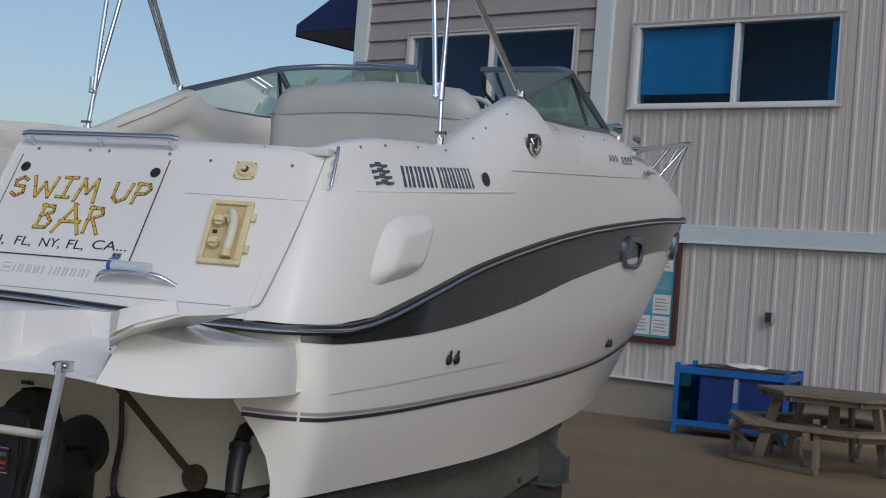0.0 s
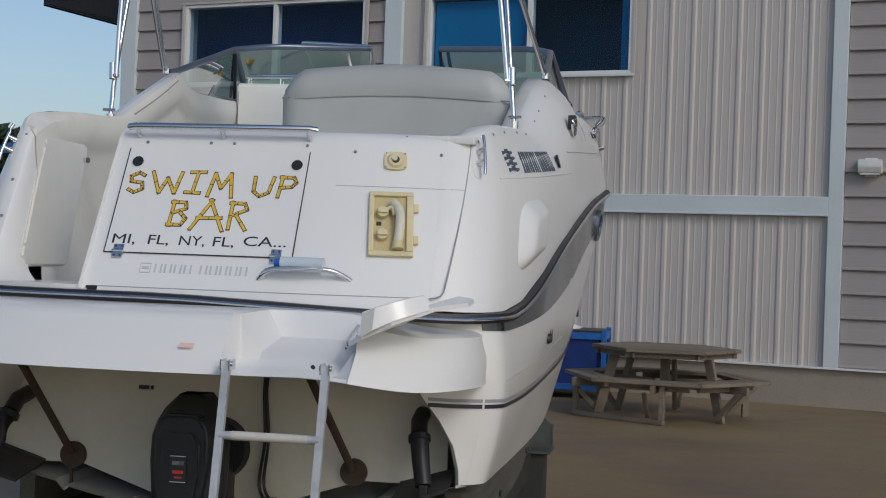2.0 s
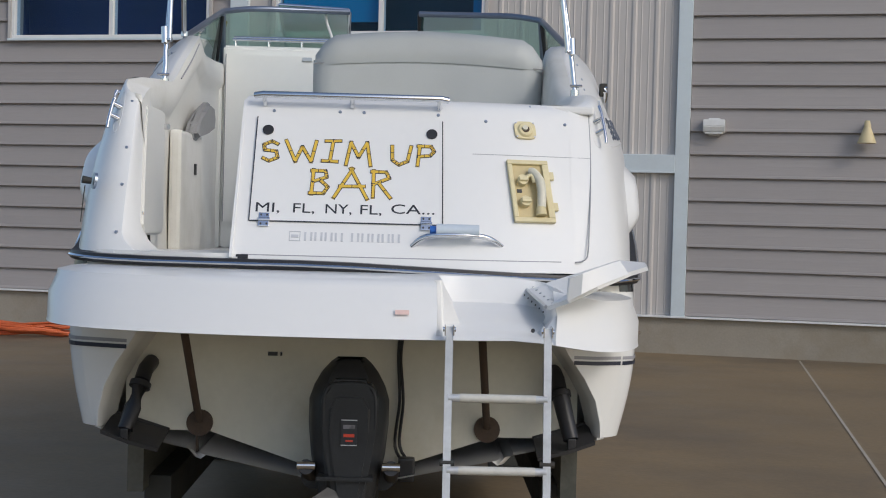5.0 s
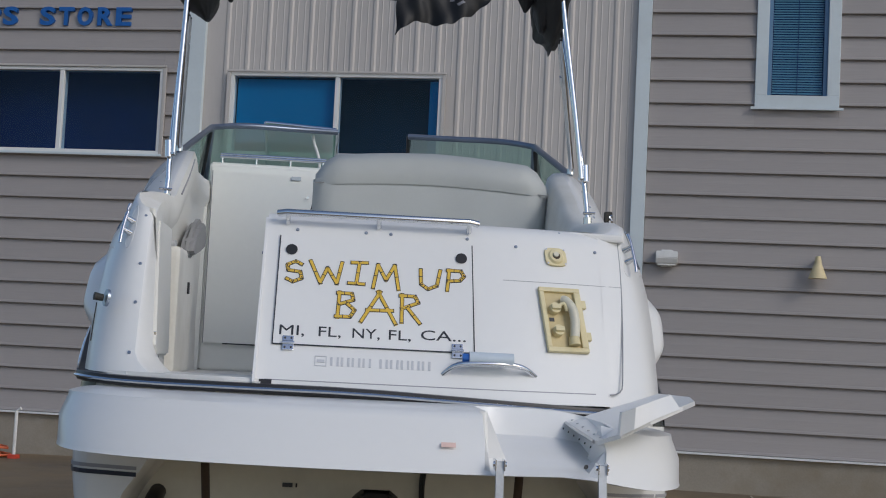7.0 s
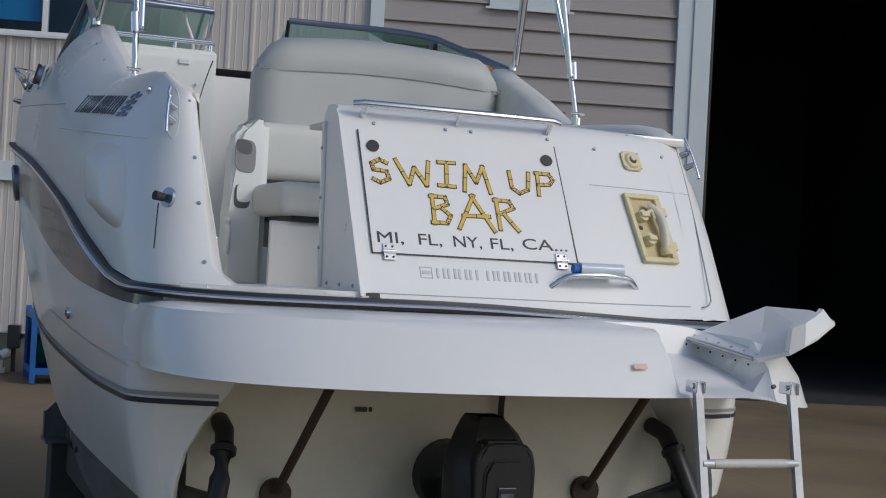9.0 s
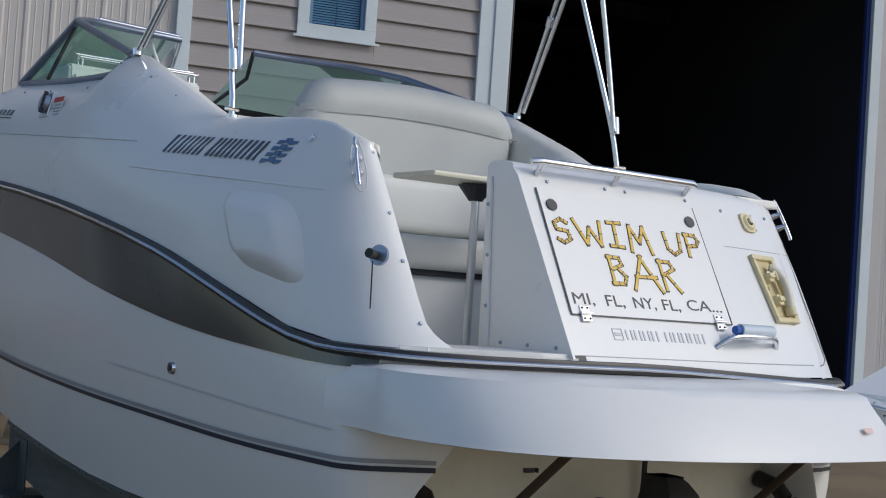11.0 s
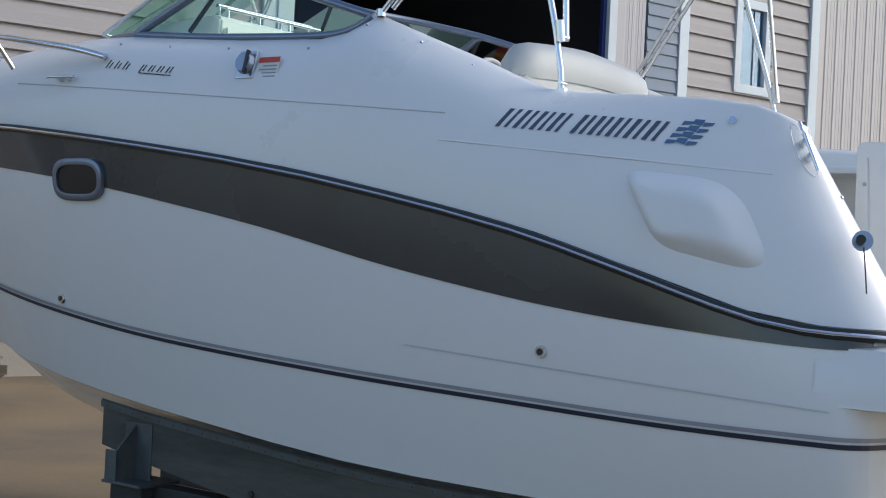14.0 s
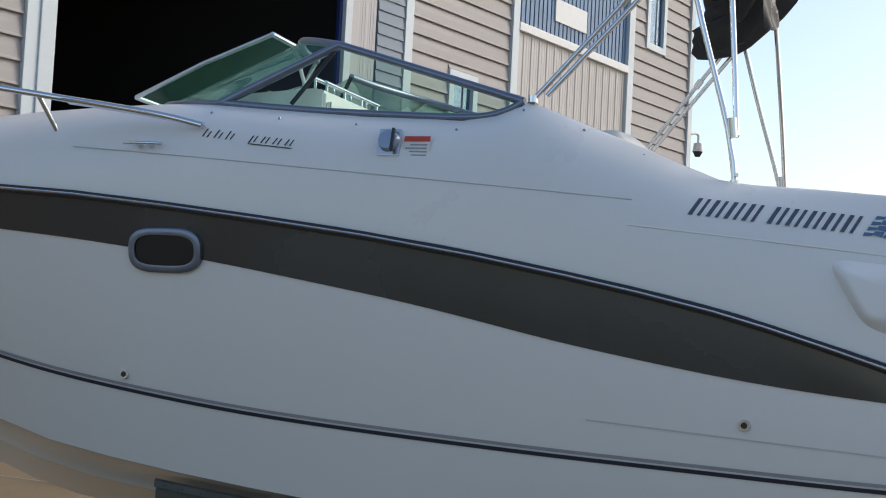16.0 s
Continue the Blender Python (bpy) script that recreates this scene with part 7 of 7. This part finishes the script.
part("cav_plate", prism([(-0.11, -0.20), (0.11, -0.20), (0.09, 0.25), (-0.09, 0.25)], 2, 0.60, 0.615, 0.003), DRIVE, dv)
for k in range(3):
    a = 2.094 * k
    c = Vector((math.cos(a), 0, math.sin(a)))
    t_ = Vector((-math.sin(a), 0, math.cos(a)))
    o = Vector((0, -0.2, 0.40))
    part("prop_blade", loft([[o + c * 0.04 + t_ * -0.02 + Vector((0, 0.03, 0)), o + c * 0.04 + t_ * 0.02 + Vector((0, -0.03, 0))], [o + c * 0.12 + t_ * -0.07 + Vector((0, 0.04, 0)), o + c * 0.12 + t_ * 0.06 + Vector((0, -0.04, 0))], [o + c * 0.18 + t_ * -0.03 + Vector((0, 0.03, 0)), o + c * 0.18 + t_ * 0.04 + Vector((0, -0.02, 0))]]), DRIVE, dv)
for s in (-1, 1):
    tt = thing_part("trim_tab", boat)
    lo_ = []
    for x, z in ((0.765, 0.700), (0.885, 0.730), (0.995, 0.770)):
        lo_.append([mirror((x, y, z - 0.05 * (0.335 - y) / 0.28 + d), s) for y, d in ((0.335, -0.004), (0.075, -0.004), (0.070, 0.012), (0.078, 0.012), (0.082, 0.004), (0.335, 0.004))])
    part("tab_plate", loft(lo_, closed=True, caps=True), TABMETAL, tt, "dull steel trim tab with a bent edge")
    part("tab_hinge", tube([(0.765 * s, 0.335, 0.700), (0.995 * s, 0.335, 0.770)], 0.010, 8), TABMETAL, tt)
    part("tab_ram", tube([(0.900 * s, 0.10, 0.735), (0.880 * s, 0.14, 0.82), (0.862 * s, 0.19, 0.905)], 0.032, 12, taper=0.038), BLACK, tt, smooth=60)
    part("ram_collar", tube([(0.864 * s, 0.185, 0.895), (0.860 * s, 0.196, 0.915)], 0.044, 14), BLACK, tt, smooth=60)
    part("ram_head", tube([(0.858 * s, 0.20, 0.920), (0.850 * s, 0.24, 0.965), (0.845 * s, 0.335, 0.985)], 0.033, 12), BLACK, tt, smooth=60)
    part("ram_shoe", box(*sorted((0.885 * s, 0.920 * s)), 0.08, 0.125, 0.695, 0.742, 0.006), BLACK, tt)
    ps = thing_part("platform_strut", boat)
    part("strut_bar", tube([((0.568 if s > 0 else -0.637), 0.31, 0.75), ((0.51 if s > 0 else -0.622), -0.25, 1.20)], 0.016, 10), RUST, ps, "rust-stained platform strut", smooth=60)
    part("strut_foot", disc(((0.57 if s > 0 else -0.637), 0.345, 0.735), (0, -1, 0), 0.055, 0.025, 20), RUST, ps, smooth=30)
part("rust_run", prism([(-0.655, 0.69), (-0.645, 0.69), (-0.638, 0.60), (-0.650, 0.60)], 1, 0.336, 0.344), RUST, boat)
cb_ = thing_part("hanging_cable", boat)
for k in range(2):
    part("cable", tube(smoothline([(0.205 + 0.02 * k, 0.30, 1.22), (0.19 + 0.01 * k, 0.31, 1.05), (0.20 + 0.015 * k, 0.31, 0.85), (0.185 + 0.02 * k, 0.30, 0.66), (0.24 + 0.03 * k, 0.28, 0.58)], 5), 0.007, 6), BLACK, cb_, smooth=60)
part("cable_plug", box(0.20, 0.27, 0.24, 0.30, 0.52, 0.62, 0.01), BLACK, cb_)
part("lift_eye", tube([Vector((-0.52, 0.31 + 0.03 * math.cos(a), 1.15 + 0.03 * math.sin(a))) for a in (6.2832 * k / 12 for k in range(13))], 0.009, 8), RUST, boat)

ld = thing_part("swim_ladder", boat)
tagged(ld, "worn aluminium swim ladder let down")


def out_y(z):
    """The ladder leans out a little towards its foot."""
    return -0.735 - 0.20 * (1.22 - z)


for x in (0.375, 0.715):
    part("ladder_rail", loft([[(x - 0.013, out_y(z) - 0.010, z), (x + 0.013, out_y(z) - 0.010, z), (x + 0.013, out_y(z) + 0.010, z), (x - 0.013, out_y(z) + 0.010, z)] for z in (0.28, 0.75, 1.245)], closed=True, caps=True), LADDER, ld)
    part("ladder_bracket", box(x - 0.017, x - 0.012, -0.752, -0.69, 1.215, 1.252, 0.002), CHROME, ld)
    part("ladder_bracket", box(x + 0.012, x + 0.017, -0.752, -0.69, 1.215, 1.252, 0.002), CHROME, ld)
    part("bracket_pin", disc((x - 0.022, -0.732, 1.236), (1, 0, 0), 0.009, 0.044, 12), CHROME, ld)
    part("ladder_lock", disc((x - 0.024, out_y(0.79), 0.79), (1, 0, 0), 0.012, 0.05, 10), GALV, ld)
for z in (1.005, 0.765, 0.52, 0.31):
    y = out_y(z)
    part("ladder_rung", tube([(0.375, y, z), (0.40, y, z), (0.69, y, z), (0.715, y, z)], 0.014, 10), LADDER, ld, smooth=60)
    part("rung_grip", tube([(0.415, y, z), (0.44, y, z), (0.65, y, z), (0.675, y, z)], 0.0155, 10), LADDERGRIP, ld, smooth=60)
# ladder locker lid, thrown open
H0, H1, F0 = Vector((0.69, -0.14, 1.345)), Vector((0.735, -0.515, 1.302)), Vector((1.045, -0.10, 1.465))
outline = [H0, H1, Vector((0.80, -0.60, 1.335)), Vector((0.90, -0.60, 1.385)), Vector((1.03, -0.52, 1.435)), Vector((1.12, -0.34, 1.450)), Vector((1.125, -0.25, 1.462)), F0]
thick = (F0 - H0).cross(H1 - H0).normalized()
thick = thick if thick.z > 0 else -thick
lb_ = loft([[q - thick * 0.006 for q in outline], [q + thick * 0.010 for q in outline]], closed=True, caps=True)
lid = part("ladder_lid", lb_, GEL, boat, "white ladder locker lid thrown open")
lo_e = [Vector(q) for q in ((0.795, -0.600, 1.335), (0.84, -0.622, 1.362), (0.90, -0.606, 1.392), (0.96, -0.572, 1.415), (1.02, -0.53, 1.435))]
hi_e = [Vector(q) for q in ((0.80, -0.606, 1.418), (0.845, -0.614, 1.437), (0.90, -0.585, 1.456), (0.95, -0.548, 1.472), (0.99, -0.508, 1.482))]
inw = Vector((-0.25, 0.95, 0.1)) * 0.018
part("lid_skirt", loft([lo_e, hi_e, [q + inw for q in hi_e], [q + inw for q in lo_e]]), GEL, lid, smooth=30)
part("lid_skirt", loft([[lo_e[0], hi_e[0]], [lo_e[0] + inw, hi_e[0] + inw]]), GEL, lid)
part("lid_skirt", loft([[lo_e[-1], hi_e[-1]], [lo_e[-1] + inw, hi_e[-1] + inw]]), GEL, lid)
hinge = part("lid_hinge", tube([H0 + Vector((-0.006, -0.02, 0.006)), H1 + Vector((-0.006, 0.02, 0.006))], 0.007, 8), ALU, lid, smooth=60)
for k in range(6):
    q = (H0 + Vector((0, -0.03, 0))).lerp(H1 + Vector((0, 0.03, 0)), k / 5)
    part("hinge_leaf", disc(q + Vector((0.016, 0, 0.018)), thick, 0.005, 0.003, 8), LADDER, hinge)
    part("hinge_bolt", disc(q + Vector((-0.014, 0, -0.014)), (-1, 0, 0.2), 0.0035, 0.004, 8), GALV, hinge)
part("recess_drain", disc((0.665, -0.705, 1.235), (0, -1, 0.3), 0.007, 0.010, 10), BLACK, boat)


def settle(ob, deep=0.044):
    """The starboard sheer of this old hull sits a little lower than the port one."""
    m = ob.matrix_basis
    for v in ob.data.vertices:
        p = m @ v.co
        if ob.name.startswith("rub"):
            w = max(0.0, min(1.0, (p.x + 0.1) / 1.15))
        else:
            w = max(0.0, min(1.0, (p.x - 0.58) / 0.44))
            w *= w * (3 - 2 * w)
        a, b = ZR(max(0.0, p.y)), max(0.75, ZC(max(0.0, p.y)))
        if p.z > a:
            h = max(0.0, 1 - (p.z - a) / 0.42)
            h *= h * (3 - 2 * h)
        else:
            h = max(0.0, min(1.0, (p.z - b) / (a - b) * 1.25))
        fade = max(0.0, min(1.0, (7.0 - p.y) / 1.5))
        p.z -= deep * w * h * fade
        g = max(0.0, min(1.0, (p.y - 3.4) / 1.8)) * max(0.0, min(1.0, (7.2 - p.y) / 1.0))
        if p.x > 0:
            p.x += 0.062 * g * g * (3 - 2 * g) * h   # fuller bow to starboard
        v.co = m.inverted() @ p


STERN_SIDE = ("hull", "grey_stripe", "boot_line", "upper_line", "topside_crease", "stern_pod", "pod_line", "swim_platform", "rub_rail", "rub_insert", "topside", "drain_fitting", "portlight")
for ob in boat.children:
    if ob.type == "MESH" and ob.name.split(".")[0] in STERN_SIDE:
        settle(ob, 0.062 if ob.name == "swim_platform" else 0.044)

# ---- cradle under the boat ----
cradle = thing("boat_cradle", "dark timber bunks on steel cradle frames", "cradle", pose(0.0993, 1.363, 0, 0, 0, 14.5))
for s in (-1, 1):
    def under_hull(y, t_=0.84):
        """The hull's bottom above the bunk."""
        return Vector((XC(y) * t_, y, ZK(y) + (ZC(y) - 0.012 - ZK(y)) * t_))
    y_end = 4.19 if s < 0 else 3.82
    ys_b = [0.55 + (y_end - 0.55) * i / 10 for i in range(11)]
    r, rs = [], []
    for y in ys_b:
        c = under_hull(y)
        top = c.z - 0.022
        deep = 0.27 - 0.06 * max(0.0, (y - 3.0) / 1.2)
        r.append([mirror(q, s) for q in ((c.x - 0.03, y, top - 0.02), (c.x + 0.04, y, top), (c.x + 0.04, y, top - deep), (c.x - 0.03, y, top - deep))])
        rs.append([mirror(q, s) for q in ((c.x - 0.07, y, top - 0.022), (c.x + 0.05, y, top + 0.022), (c.x + 0.058, y, top + 0.012), (c.x + 0.058, y, top - 0.018), (c.x + 0.045, y, top - 0.020))])
    bunk = part("bunk", loft(r, closed=True, caps=True), BUNK, cradle, "weathered dark timber bunk board")
    strip = part("bunk_strip", loft(rs, closed=True, caps=True), GALVPALE, cradle, "pale studded strip along the bunk")
    for i in range(34):
        y = 0.62 + (y_end - 0.68) * i / 33
        c = under_hull(y)
        part("stud", disc(mirror((c.x + 0.057, y, c.z - 0.022 - 0.004), s), (s, 0, 0), 0.0035, 0.003, 8), GALV, strip)
    for y, z in ((3.05, 0.50), (1.7, 0.46)):
        part("bolt_head", disc(mirror((under_hull(y).x + 0.038, y, z), s), (s, 0, 0), 0.016, 0.014, 8), GALV, bunk)
    # steel angle bracket clasping the board, its foot on the post
    yb = 3.86 if s < 0 else 3.52
    c = under_hull(yb)
    xo, zt = c.x + 0.042, c.z - 0.06
    part("bracket_plate", box(*sorted(((xo) * s, (xo + 0.010) * s)), yb - 0.09, yb + 0.10, 0.455, zt, 0.002), GALVPALE, cradle, "dull galvanised bunk bracket")
    part("bracket_web", prism([(xo * s, 0.455), ((xo + 0.13) * s, 0.455), ((xo + 0.13) * s, 0.60), (xo * s, zt)], 1, yb + 0.02, yb + 0.032), GALVPALE, cradle)
    part("bracket_flange", box(*sorted(((xo + 0.120) * s, (xo + 0.132) * s)), yb + 0.02, yb + 0.10, 0.455, 0.60, 0.002), GALVPALE, cradle)
    part("bracket_foot", box(*sorted(((xo - 0.12) * s, (xo + 0.14) * s)), yb - 0.16, yb + 0.11, 0.440, 0.455, 0.002), GALVPALE, cradle)
    part("cradle_post", box(*sorted(((xo - 0.10) * s, (xo + 0.10) * s)), yb - 0.13, yb + 0.09, 0.05, 0.440, 0.006), GALV, cradle)
    part("foot_plate", box(*sorted(((xo - 0.18) * s, (xo + 0.18) * s)), yb - 0.20, yb + 0.16, 0.0, 0.05, 0.006), GALV, cradle)
    part("side_beam", box(*sorted(((xo - 0.10) * s, (xo + 0.02) * s)), 0.70, yb - 0.13, 0.28, 0.44, 0.006), GALV, cradle)
    part("rear_post", box(*sorted(((c.x - 0.06) * s, (c.x + 0.04) * s)), 0.74, 0.88, 0.05, 0.28, 0.006), GALV, cradle)
    part("foot_plate", box(*sorted(((c.x - 0.16) * s, (c.x + 0.14) * s)), 0.66, 0.96, 0.0, 0.05, 0.006), GALV, cradle)
for y in (0.90, 3.40):
    part("cross_beam", box(-0.80, 0.80, y - 0.08, y + 0.08, 0.12, 0.26, 0.008), GALV, cradle)
part("spine_beam", box(-0.10, 0.10, 0.6, 4.6, 0.26, 0.40, 0.008), GALV, cradle)
part("keel_block", box(-0.14, 0.14, 1.0, 1.5, 0.40, 0.495, 0.008), BUNK, cradle)
part("keel_block", box(-0.14, 0.14, 3.4, 3.9, 0.40, 0.50, 0.008), BUNK, cradle)

cloth = thing("striped_cloth", "small crumpled red and yellow cloth on the helm dash", "cloth", pose(0.0993, 1.363, 0, 0, 0, 14.5) @ pose(0.66, 3.45, 2.60))
for k, (m_, x0) in enumerate(((RED, -0.07), (YELLOW, -0.025), (RED, 0.025))):
    bm = box(x0, x0 + 0.05, -0.05 + 0.01 * k, 0.05, -0.02, 0.085 - 0.015 * k)
    bmesh.ops.bevel(bm, geom=bm.edges[:], offset=0.018, segments=3, affect="EDGES", profile=0.5)
    for q in bm.verts:
        q.co.z += 0.012 * math.sin(q.co.y * 70 + k)
    part("cloth_fold", bm, m_, cloth, smooth=60)
